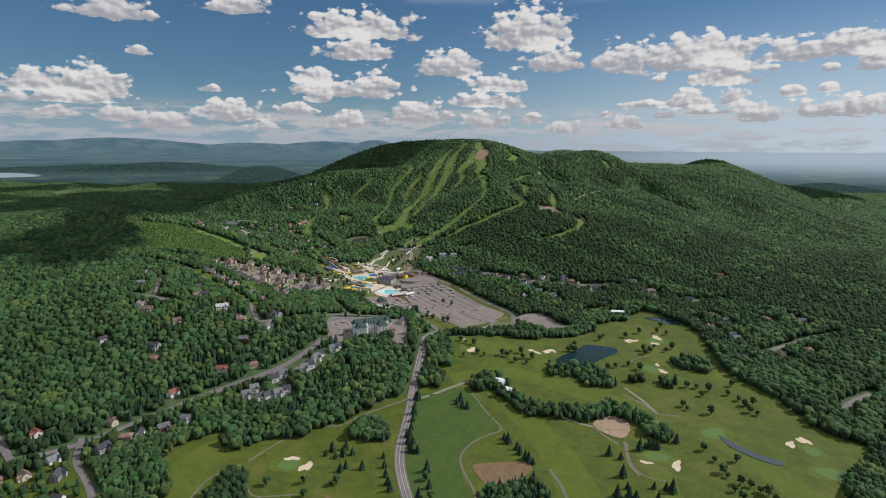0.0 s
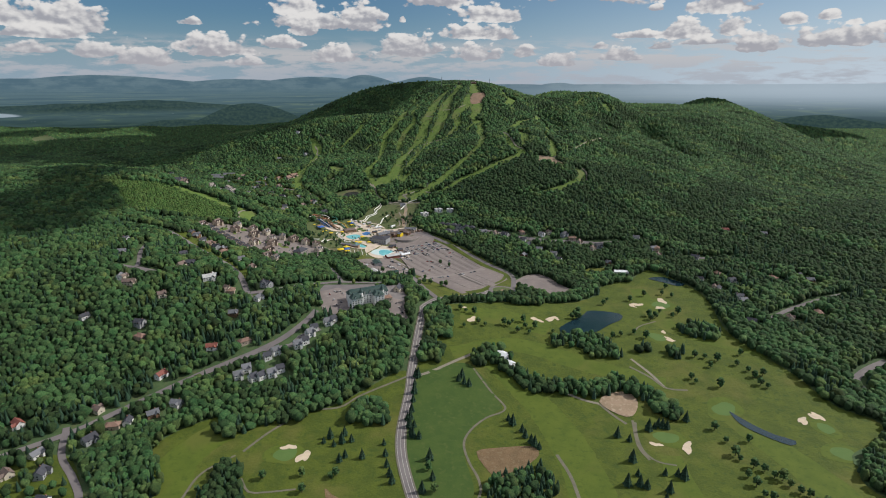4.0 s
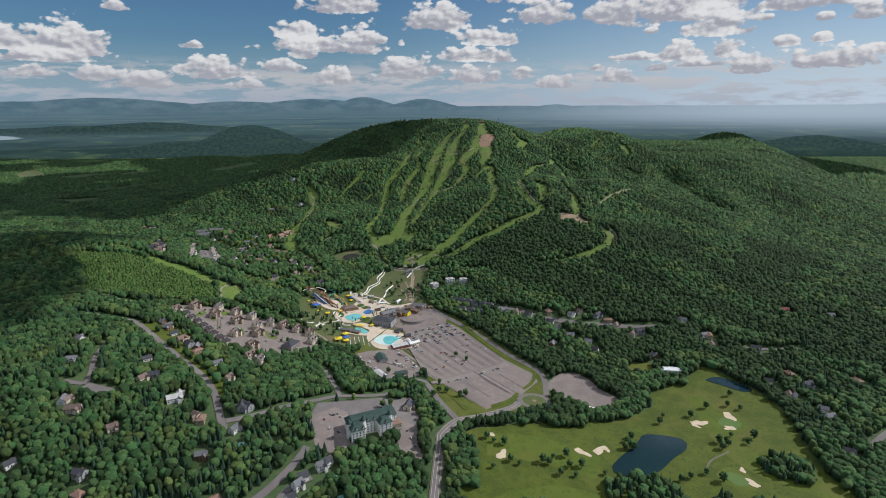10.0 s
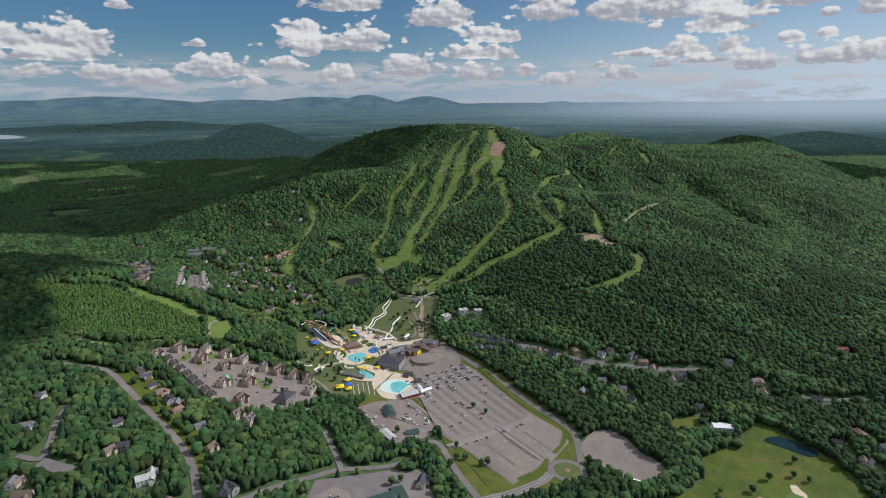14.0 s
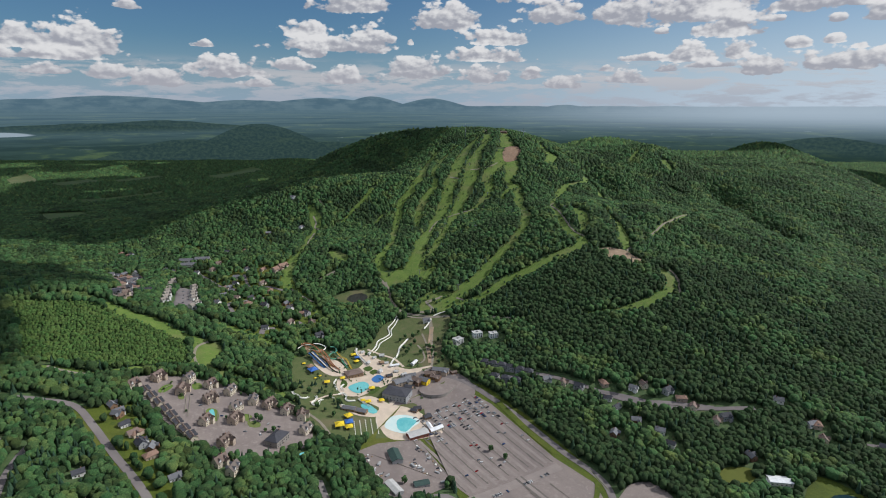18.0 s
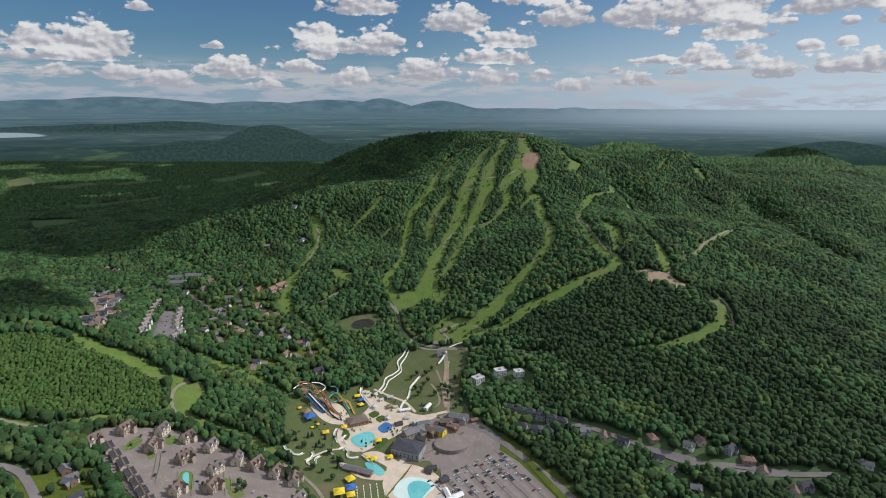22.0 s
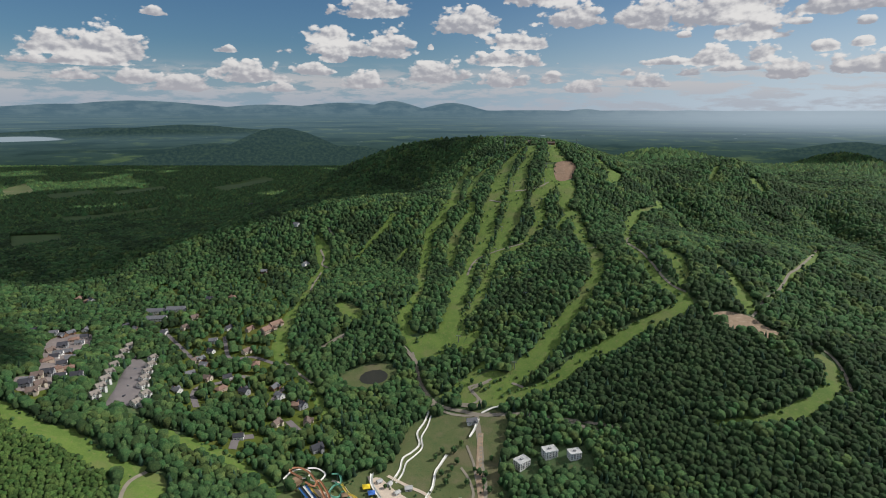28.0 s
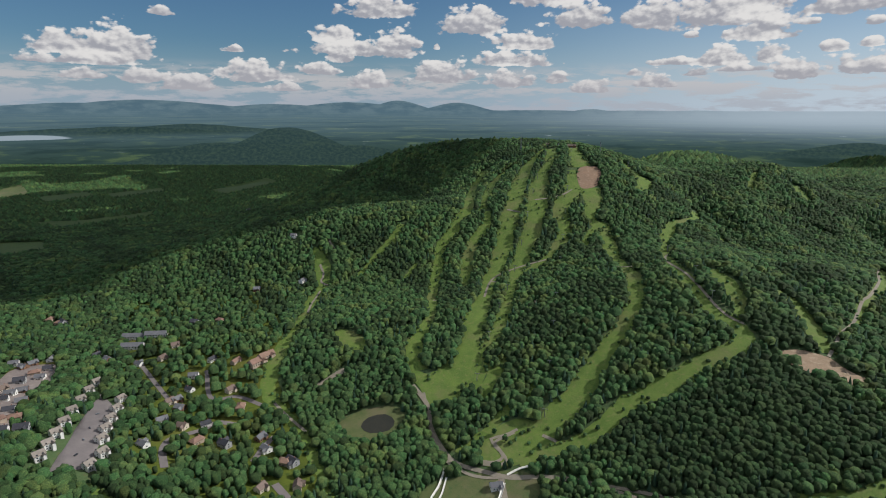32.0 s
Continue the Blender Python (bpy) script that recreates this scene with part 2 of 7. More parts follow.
sun.matrix_world = look((0, 0, 3000), (-math.sin(_a) * math.cos(_e), -math.cos(_a) * math.cos(_e), 3000 - math.sin(_e)))


# ---- unseen cumulus added overhead to shade the left flank, valley and far hills ----
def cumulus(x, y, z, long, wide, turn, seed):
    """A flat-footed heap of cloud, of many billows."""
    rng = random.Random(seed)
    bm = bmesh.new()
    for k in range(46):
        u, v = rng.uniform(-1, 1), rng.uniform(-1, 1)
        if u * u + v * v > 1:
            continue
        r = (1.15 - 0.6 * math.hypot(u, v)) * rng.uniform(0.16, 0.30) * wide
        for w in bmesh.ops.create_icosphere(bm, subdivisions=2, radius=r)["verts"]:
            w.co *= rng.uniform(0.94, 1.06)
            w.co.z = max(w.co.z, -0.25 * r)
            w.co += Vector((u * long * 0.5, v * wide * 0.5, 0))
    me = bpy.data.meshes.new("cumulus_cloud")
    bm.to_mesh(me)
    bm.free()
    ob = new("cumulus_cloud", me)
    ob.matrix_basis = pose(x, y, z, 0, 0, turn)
    return tagged(ob, "unseen cumulus cloud with a flat base, added to shade the land", "cloud", kind="structure")


SHADE_CLOUDS = [cumulus(*row) for row in [(1971, 2109, 2600, 560, 300, -55, 31), (2091, 1759, 2600, 320, 230, -60, 32), (1561, 5779, 2600, 1800, 700, 0, 33), (-339, 5929, 2600, 1900, 700, 0, 34), (1211, 4279, 2600, 1500, 800, 5, 21), (1811, 4929, 2600, 1500, 900, -5, 22), (-39, 3929, 2600, 1500, 800, 0, 23), (1626, 2952, 2600, 1000, 620, -35, 11), (2088, 3000, 2600, 760, 460, 25, 12), (-439, 4929, 2600, 1200, 600, 0, 15), (1564, 3369, 2600, 1900, 1150, -8, 3), (2278, 3140, 2600, 520, 420, 35, 4), (4440, 3960, 2600, 900, 620, 0, 6), (4980, 4100, 2600, 900, 640, 0, 7), (861, 5329, 2600, 2200, 800, 0, 14), (950, 6250, 2600, 2800, 800, 0, 41)]]

# ---- materials ----
def material(name, colours, scale=1.0, rough=0.85, metal=0.0, bump=0.0, bump_scale=None, spread=0.0, island=False, stain=None, spec=0.3, leafy=0.0):
    """A surface: colours blended by noise at two scales, with relief; spread varies it from piece to piece."""
    m = bpy.data.materials.new(name)
    m.use_nodes = True
    m.node_tree.nodes.clear()
    n = Nodes(m.node_tree)
    where = n.t.nodes.new("ShaderNodeNewGeometry")
    pos = where.outputs["Position"]
    coarse, fine = n.noise(pos, 0.11 * scale, 3.0), n.noise(pos, 1.3 * scale, 5.0)
    f = n.ramp(n.math("ADD", n.math("MULTIPLY", coarse, 0.6), n.math("MULTIPLY", fine, 0.4)), 0.36, 0.64)
    c = n.mix(f, colours[0], colours[1])
    if len(colours) > 2:
        c = n.mix(n.ramp(n.noise(pos, 0.33 * scale, 4.0), 0.52, 0.7), c, colours[2])
    if stain:
        c = n.mix(n.math("MULTIPLY", n.ramp(n.noise(pos, 0.024 * scale, 5.0, 0.6), 0.5, 0.66), 0.7), c, stain)
    if spread:
        r = where.outputs["Random Per Island"] if island else n.t.nodes.new("ShaderNodeObjectInfo").outputs["Random"]
        h = n.t.nodes.new("ShaderNodeHueSaturation")
        n.put(h.inputs["Hue"], n.math("MULTIPLY_ADD", n.math("FRACT", n.math("MULTIPLY", r, 7.3)), 0.05 * spread, 0.5 - 0.025 * spread))
        n.put(h.inputs["Value"], n.math("MULTIPLY_ADD", r, 1.1 * spread, 1.0 - 0.55 * spread))
        n.put(h.inputs["Color"], c)
        c = h.outputs[0]
    if leafy:
        # pale and dark leaf sprays, with self-shadow between them put into the colour
        leaf_shade = n.ramp(n.noise(pos, 0.95, 4.0, 0.7), 0.34, 0.66)
        c = n.mix(1.0, c, n.mix(leaf_shade, (0.62, 0.66, 0.66), (1.32, 1.26, 1.15)), "MULTIPLY")
    b = n.t.nodes.new("ShaderNodeBsdfPrincipled")
    n.put(b.inputs["Base Color"], c)
    n.put(b.inputs["Roughness"], rough)
    n.put(b.inputs["Metallic"], metal)
    n.put(b.inputs["Specular IOR Level"], spec)
    if bump:
        k = n.t.nodes.new("ShaderNodeBump")
        n.put(k.inputs["Strength"], 1.0)
        n.put(k.inputs["Distance"], bump)
        n.put(k.inputs["Height"], n.noise(pos, bump_scale or 1.0, 4.0, 0.65))
        facing = k.outputs[0]
        if leafy:
            # leaves lie at all angles, mostly turned up to the sky
            up = n.t.nodes.new("ShaderNodeVectorMath")
            up.operation = "MULTIPLY_ADD"
            n.put(up.inputs[0], facing)
            n.put(up.inputs[1], (1 - leafy,) * 3)
            n.put(up.inputs[2], (0, 0, leafy))
            facing = n.t.nodes.new("ShaderNodeVectorMath")
            facing.operation = "NORMALIZE"
            n.put(facing.inputs[0], up.outputs[0])
            facing = facing.outputs[0]
        n.put(b.inputs["Normal"], facing)
    n.put(n.t.nodes.new("ShaderNodeOutputMaterial").inputs[0], b.outputs[0])
    return m


M = {
    "ground": material("forest_floor", [(0.048, 0.084, 0.030), (0.072, 0.114, 0.042), (0.092, 0.104, 0.042)], 0.5),
    "meadow": material("golf_rough", [(0.056, 0.079, 0.008), (0.088, 0.112, 0.011), (0.048, 0.076, 0.009)], 0.45, bump=0.6, bump_scale=0.3, stain=(0.124, 0.122, 0.024)),
    "fairway": material("fairway_grass", [(0.074, 0.106, 0.010), (0.096, 0.126, 0.013), (0.064, 0.096, 0.010)], 0.5, stain=(0.108, 0.116, 0.020)),
    "field": material("mown_field_grass", [(0.042, 0.080, 0.013), (0.060, 0.096, 0.016), (0.072, 0.100, 0.020)], 0.5),
    "green": material("putting_green", [(0.088, 0.148, 0.036), (0.100, 0.160, 0.040)], 0.5),
    "trail": material("ski_trail_grass", [(0.088, 0.148, 0.026), (0.130, 0.192, 0.036), (0.150, 0.178, 0.050)], 0.6, bump=0.4, bump_scale=0.4, stain=(0.150, 0.160, 0.056)),
    "sand": material("bunker_sand", [(0.620, 0.500, 0.360), (0.520, 0.420, 0.300)], 1.0),
    "dirt": material("bare_earth", [(0.340, 0.240, 0.160), (0.260, 0.190, 0.120), (0.400, 0.310, 0.220)], 0.6),
    "reddirt": material("reddish_bare_slope", [(0.270, 0.172, 0.112), (0.210, 0.140, 0.092), (0.300, 0.215, 0.150)], 0.6),
    "marsh": material("dry_reed_marsh", [(0.200, 0.128, 0.066), (0.150, 0.100, 0.050), (0.215, 0.155, 0.085)], 0.9, bump=0.6),
    "path": material("gravel_path", [(0.27, 0.235, 0.18), (0.21, 0.185, 0.145)], 1.0),
    "asphalt": material("asphalt", [(0.180, 0.156, 0.150), (0.150, 0.132, 0.130)], 0.7, stain=(0.216, 0.192, 0.180)),
    "gravel": material("gravel_lot", [(0.235, 0.195, 0.175), (0.195, 0.160, 0.145), (0.260, 0.220, 0.200)], 0.5, stain=(0.170, 0.140, 0.130)),
    "lane": material("pale_gravel_lane", [(0.262, 0.222, 0.200), (0.225, 0.190, 0.172)], 0.7),
    "dry_lawn": material("dry_lawn", [(0.080, 0.105, 0.034), (0.105, 0.118, 0.044), (0.066, 0.104, 0.032)], 0.8, bump=0.4, bump_scale=0.5, stain=(0.150, 0.125, 0.070)),
    "cart": material("worn_cart_path", [(0.175, 0.155, 0.110), (0.130, 0.122, 0.085)], 1.2),
    "swale": material("dark_worn_gravel", [(0.120, 0.105, 0.092), (0.150, 0.130, 0.115)], 1.5),
    "leaves": material("broad_leaves", [(0.030, 0.071, 0.024), (0.050, 0.099, 0.036), (0.070, 0.118, 0.042)], 1.0, bump=2.2, bump_scale=0.95, spread=0.85, island=True, spec=0.15, leafy=0.58, stain=(0.092, 0.128, 0.036)),
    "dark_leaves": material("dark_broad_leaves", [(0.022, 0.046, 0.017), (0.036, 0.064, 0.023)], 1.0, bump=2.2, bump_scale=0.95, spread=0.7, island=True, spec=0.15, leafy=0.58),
    "young_leaves": material("young_broad_leaves", [(0.044, 0.088, 0.022), (0.072, 0.125, 0.033), (0.095, 0.145, 0.040)], 1.0, bump=1.8, bump_scale=1.1, spread=0.6, island=True, spec=0.15, leafy=0.5, stain=(0.088, 0.135, 0.038)),
    "needles": material("conifer_needles", [(0.022, 0.053, 0.032), (0.035, 0.067, 0.038)], 1.0, bump=1.4, bump_scale=1.1, spread=0.6, island=True, spec=0.15, leafy=0.58),
}
for ob in SHADE_CLOUDS:
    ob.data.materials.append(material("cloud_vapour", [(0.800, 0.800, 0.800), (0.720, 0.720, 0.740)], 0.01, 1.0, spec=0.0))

# ---- the land ----
from mathutils.geometry import delaunay_2d_cdt as delaunay

FOOT = -4
# x, y, height and the half widths along x and y of the hills that make up the mountain and its valley
HILLS = [(127, 2582, 132, 279, 473), (177, 2332, 105, 511, 584), (-421, 2183, 91, 475, 160), (394, 1650, 152, 452, 379), (570, 2316, 115, 416, 334), (588, 2931, 186, 293, 298), (1182, 2903, 239, 527, 965), (1542, 3168, 86, 181, 663), (-752, 1393, 118, 406, 206), (-434, 2489, 92, 408, 680), (-337, 1768, 49, 325, 160), (692, 2256, 57, 183, 186), (-459, 896, 63, 612, 167), (1058, 1167, 64, 518, 393), (-1206, 1814, 59, 472, 832), (2230, 1913, 395, 213, 497), (-756, 1101, 76, 481, 179), (-1958, 1213, 98, 975, 798), (-795, 3136, 96, 1910, 1387), (153, 2524, 43, 296, 318), (-239, 1202, 7, 160, 160), (-245, 2763, 92, 368, 237), (-318, 2829, 60, 524, 180), (329, 1810, 36, 358, 169)]
# the second summit, the spurs that run east from it and the gullies between them
HILLS += [(640, 2500, 60, 170, 170), (1015, 2400, 34, 260, 220), (1080, 2060, 45, 260, 220), (755, 1890, 35, 150, 170), (640, 2160, -49, 120, 150), (770, 2240, -40, 120, 140), (866, 2440, -22, 140, 140), (450, 1640, -26, 130, 130), (300, 2080, -11, 150, 150), (500, 2000, -11, 120, 150)]
# two stream gullies that run down the east flank
for line, deep in (([(897, 2646), (759, 2237), (775, 2132), (766, 2013), (733, 1874), (762, 1842), (795, 1800)], -15), ([(374, 2222), (407, 2189), (424, 2120), (424, 2049), (359, 1831), (349, 1733)], -9)):
    for (x, y), (u, v) in zip(line[:-1], line[1:]):
        for k in range(3):
            HILLS.append((x + (u - x) * k / 3, y + (v - y) * k / 3, deep * (0.75 + 0.25 * math.sin(x + k)), 42, 60))
HILLS.append((1750, 3420, 113, 320, 330))  # a dark hill behind the right-hand ridge, with its long east flank
HILLS.append((2250, 3520, 110, 430, 380))
HILLS.append((-200, 2760, 28, 260, 150))  # the west shoulder below the summit
for k in range(16):  # low wooded rises in the valley behind
    HILLS.append((-4200 + 250 * k, 4700 + 420 * math.sin(k * 2.3), 26 + 22 * math.sin(k * 1.7), 330, 240))


def raw_height(x, y):
    z = np.full(np.shape(x), float(FOOT))
    for cx, cy, h, sx, sy in HILLS:
        z = z + h * np.exp(-(((x - cx) / sx) ** 2) - ((y - cy) / sy) ** 2)
    return z


def axis(lo, a, b, hi, step, grow):
    """Coordinates: even steps from a to b, growing steps out to lo and hi."""
    mid = list(np.arange(a, b + step, step))
    d = step
    while mid[-1] < hi:
        d = min(d * grow, 150)
        mid.append(mid[-1] + d)
    d = step
    while mid[0] > lo:
        d = min(d * grow, 150)
        mid.insert(0, mid[0] - d)
    return np.array(mid)


GX, GY = axis(-5400, -1300, 1500, 5400, 16, 1.12), axis(-1500, 220, 2800, 6400, 16, 1.12)
GZ = raw_height(*np.meshgrid(GX, GY))


def G(x, y):
    """The height of the ground sheet at (x, y)."""
    x, y = np.asarray(x, float), np.asarray(y, float)
    i = np.clip(np.searchsorted(GX, x) - 1, 0, len(GX) - 2)
    j = np.clip(np.searchsorted(GY, y) - 1, 0, len(GY) - 2)
    u, v = (x - GX[i]) / (GX[i + 1] - GX[i]), (y - GY[j]) / (GY[j + 1] - GY[j])
    return (GZ[j, i] * (1 - u) + GZ[j, i + 1] * u) * (1 - v) + (GZ[j + 1, i] * (1 - u) + GZ[j + 1, i + 1] * u) * v


def g(x, y):
    return float(G(x, y))


def raw_mesh(name, verts, faces, mat, smooth=False):
    """A mesh from arrays of corners and of triangles or quads."""
    verts, faces = np.asarray(verts, np.float32), np.asarray(faces, np.int32)
    me = bpy.data.meshes.new(name)
    k = faces.shape[1]
    me.vertices.add(len(verts))
    me.vertices.foreach_set("co", verts.ravel())
    me.loops.add(faces.size)
    me.loops.foreach_set("vertex_index", faces.ravel())
    me.polygons.add(len(faces))
    me.polygons.foreach_set("loop_start", np.arange(0, faces.size, k, dtype=np.int32))
    me.polygons.foreach_set("loop_total", np.full(len(faces), k, np.int32))
    me.polygons.foreach_set("use_smooth", np.full(len(faces), smooth))
    me.update(calc_edges=True)
    me.materials.append(mat)
    return me


def build_ground():
    xx, yy = np.meshgrid(GX, GY)
    verts = np.stack([xx.ravel(), yy.ravel(), GZ.ravel()], 1)
    w = len(GX)
    a = (np.arange(len(GY) - 1)[:, None] * w + np.arange(w - 1)).ravel()
    me = raw_mesh("ground", verts, np.stack([a, a + 1, a + 1 + w, a + w], 1), M["ground"], True)
    return tagged(new("ground", me), "wooded valley floor and mountainside of dark earth and grass", "ground", kind="structure")


build_ground()


def smooth_line(pts, step=6.0, closed=False):
    """Points along a rounded line through pts."""
    p = np.array(pts, float)
    q = np.vstack([p[-1:], p, p[:2]]) if closed else np.vstack([2 * p[0] - p[1], p, 2 * p[-1] - p[-2]])
    out = []
    for a, b, c, d in zip(q[:-3], q[1:-2], q[2:-1], q[3:]):
        k = max(2, int(np.linalg.norm((c - b)[:2]) / step))
        t = np.linspace(0, 1, k, endpoint=False)[:, None]
        out.append(0.5 * (2 * b + (c - a) * t + (2 * a - 5 * b + 4 * c - d) * t**2 + (3 * b - 3 * c + d - a) * t**3))
    return np.vstack(out + ([] if closed else [p[-1:]]))


# open ground, where no wood grows: a raster of 4 m cells
OX, OY, OC = -3400.0, 160.0, 4.0
OPEN = np.zeros((1220, 1240), bool)


def cells():
    x, y = np.meshgrid(OX + OC * (np.arange(OPEN.shape[1]) + 0.5), OY + OC * (np.arange(OPEN.shape[0]) + 0.5))
    return x, y


CELL_X, CELL_Y = cells()


def inside(x, y, poly):
    """Which of the points lie in the polygon."""
    hit = np.zeros(np.shape(x), bool)
    p = np.asarray(poly, float)
    for (x0, y0), (x1, y1) in zip(p, np.roll(p, -1, 0)):
        if y0 != y1:
            hit ^= ((y0 > y) != (y1 > y)) & (x < (x1 - x0) * (y - y0) / (y1 - y0) + x0)
    return hit


def clear_poly(poly, keep=False):
    p = np.asarray(poly, float)[:, :2]
    i0, j0 = ((p.min(0) - (OX, OY)) / OC).astype(int) - 1
    i1, j1 = ((p.max(0) - (OX, OY)) / OC).astype(int) + 2
    s = np.s_[max(j0, 0) : max(j1, 0), max(i0, 0) : max(i1, 0)]
    hit = inside(CELL_X[s], CELL_Y[s], p)
    OPEN[s] = OPEN[s] & ~hit if keep else OPEN[s] | hit


def clear_line(pts, width):
    for (x, y), r in zip(np.asarray(pts)[:, :2], np.broadcast_to(np.asarray(width, float) / 2, len(pts))):
        i0, i1, j0, j1 = (int((x - r - OX) / OC) - 1, int((x + r - OX) / OC) + 2, int((y - r - OY) / OC) - 1, int((y + r - OY) / OC) + 2)
        s = np.s_[max(j0, 0) : max(j1, 0), max(i0, 0) : max(i1, 0)]
        OPEN[s] |= (CELL_X[s] - x) ** 2 + (CELL_Y[s] - y) ** 2 < r * r


def is_open(x, y):
    i, j = ((np.asarray(x) - OX) / OC).astype(int), ((np.asarray(y) - OY) / OC).astype(int)
    ok = (i >= 0) & (j >= 0) & (i < OPEN.shape[1]) & (j < OPEN.shape[0])
    return ok & OPEN[np.clip(j, 0, OPEN.shape[0] - 1), np.clip(i, 0, OPEN.shape[1] - 1)]


def strip(name, pts, width, mat, lift=0.7, label="", category="", clear=0.0, across=4, step=6.0, kind="structure", wobble=0.0):
    """A band laid along a line over the ground: roads, paths, trails."""
    line = smooth_line(pts, step)
    wide = np.interp(np.linspace(0, 1, len(line)), np.linspace(0, 1, len(np.atleast_1d(width))) if np.ndim(width) else [0, 1], np.atleast_1d(width) if np.ndim(width) else [width, width])
    t = np.gradient(line, axis=0)
    t /= np.linalg.norm(t, axis=1, keepdims=True) + 1e-9
    side = np.stack([t[:, 1], -t[:, 0]], 1)
    rim = 1 + wobble * np.random.uniform(-1, 1, (len(line), 2))
    u = np.linspace(-0.5, 0.5, across)
    w = wide[:, None] * np.where(u < 0, rim[:, :1], rim[:, 1:]) * u
    p = line[:, None, :] + side[:, None, :] * w[..., None]
    z = G(p[..., 0], p[..., 1]) + lift
    verts = np.concatenate([p, z[..., None]], 2).reshape(-1, 3)
    a = (np.arange(len(line) - 1)[:, None] * across + np.arange(across - 1)).ravel()
    me = raw_mesh(name, verts, np.stack([a, a + 1, a + 1 + across, a + across], 1), mat, True)
    if clear is not None:
        clear_line(line, wide + clear)
    ob = new(name, me)
    return tagged(ob, label, category, kind=kind)


def sheet(name, outline, mat, lift=0.5, label="", category="", clear=True, rounded=True, step=8.0, kind="structure", level=None, grid=14.0):
    """A patch of ground with the given outline, laid over the land, or level at a height."""
    line = smooth_line(outline, step, True) if rounded else np.array(outline, float)
    lo, hi = line.min(0), line.max(0)
    xs, ys = np.meshgrid(np.arange(lo[0] + grid / 2, hi[0], grid), np.arange(lo[1] + grid / 2, hi[1], grid))
    keep = inside(xs, ys, line)
    near = np.stack([xs[keep], ys[keep]], 1)
    if len(near):
        gap = np.min(np.linalg.norm(near[:, None] - line[None], axis=2), axis=1) > grid * 0.3
        near = near[gap]
    pts = [Vector(p) for p in line] + [Vector(p) for p in near]
    k = len(line)
    v, _, f, *_ = delaunay(pts, [(i, (i + 1) % k) for i in range(k)], [], 1, 0.01)
    co = np.array([tuple(p) for p in v])
    z = np.full(len(co), level) if level is not None else G(co[:, 0], co[:, 1]) + lift
    me = raw_mesh(name, np.column_stack([co, z]), np.array([list(t) for t in f if len(t) == 3]), mat, True)
    me.update()
    if me.polygons and me.polygons[0].normal.z < 0:
        me.flip_normals()
    if clear:
        clear_poly(line)
    return tagged(new(name, me), label, category, kind=kind)

# ---- open ground: golf course, trails, roads, lots ----
GOLF = [(-278, 513), (-311, 590), (-254, 643), (-150, 651), (-61, 726), (-36, 738), (17, 862), (9, 898), (131, 933), (228, 945), (344, 1036), (402, 1082), (455, 981), (436, 841), (467, 734), (477, 658), (503, 613), (421, 505), (700, 330), (700, 230), (-420, 230), (-400, 420)]
sheet("golf_course", GOLF, M["meadow"], 0.4, "mown golf course rough in yellowish green grass", "golf course", grid=16)
POND = [(179, 845), (224, 889), (243, 909), (287, 901), (285, 881), (262, 863), (228, 835), (188, 829)]
ROAD_MAIN = [(-301, 189), (-154, 249), (-61, 309), (-22, 369), (-18, 389), (-13, 416), (-10, 440), (-12, 455), (-18, 472), (-33, 519), (-45, 575), (-47, 623), (-41, 694)] + [(-40, 728), (-34, 802), (-27, 874)] + [(-26, 885), (-4, 918), (31, 935), (73, 963), (87, 981)]
strip("road", ROAD_MAIN, 10, M["asphalt"], 0.9, "grey two-lane asphalt road", "road", clear=14)
def offset_line(pts, off):
    """A line that runs beside another."""
    p = smooth_line(pts, 5.0)
    t = np.gradient(p, axis=0)
    t /= np.linalg.norm(t, axis=1, keepdims=True) + 1e-9
    return p + np.stack([t[:, 1], -t[:, 0]], 1) * off


M["road_paint"] = material("worn_road_paint", [(0.55, 0.52, 0.46), (0.42, 0.39, 0.34)], 2.0)
for off, wide in ((-4.0, 0.35), (0.0, 0.4), (4.0, 0.35)):
    strip("road_marking", offset_line(ROAD_MAIN, off), wide, M["road_paint"], 1.0, "worn painted line on the asphalt road", "road marking", clear=None, across=2)
for off in (-5.7, 5.7):
    strip("gravel_shoulder", offset_line(ROAD_MAIN, off), 1.3, M["cart"], 0.8, "narrow gravel shoulder of the road", "road", clear=None, across=2)
ROAD_LOT = [(-4, 918), (-28, 970), (-50, 1036), (-71, 1038)]
strip("road", ROAD_LOT, 9, M["asphalt"], 0.95, "grey asphalt access road beside the car park", "road", clear=14)
ROAD_EAST = [(125, 1002), (131, 1010), (135, 1078), (95, 1140), (52, 1205), (14, 1254), (-26, 1297), (-55, 1314)]
strip("road", ROAD_EAST, 9, M["asphalt"], 0.95, "grey asphalt road round the car park", "road", clear=14)
sheet("grass_verge", [(-169, 1121), (-50, 1068), (-32, 998), (-12, 925), (39, 944), (72, 938), (133, 971), (145, 1040), (117, 1121), (59, 1216), (3, 1288), (-50, 1305), (-118, 1244)], M["meadow"], 0.5, "mown grass round the car park and its roads", "verge", rounded=False)
LOT = [(-90, 1250), (-26, 1277), (11, 1242), (82, 1128), (122, 1079), (126, 1052), (95, 1008), (77, 994), (37, 953), (-22, 1033), (-50, 1067), (-83, 1177)]
sheet("car_park", LOT, M["gravel"], 0.75, "large grey-pink gravel car park in two terraces", "car park", rounded=False, grid=10)
LOT_EAST = [(139, 1046), (164, 1077), (187, 1083), (202, 1070), (219, 1027), (241, 987), (233, 982), (185, 955), (176, 952), (139, 1012)]
sheet("car_park", LOT_EAST, M["gravel"], 0.75, "empty overflow gravel car park", "car park", rounded=False)
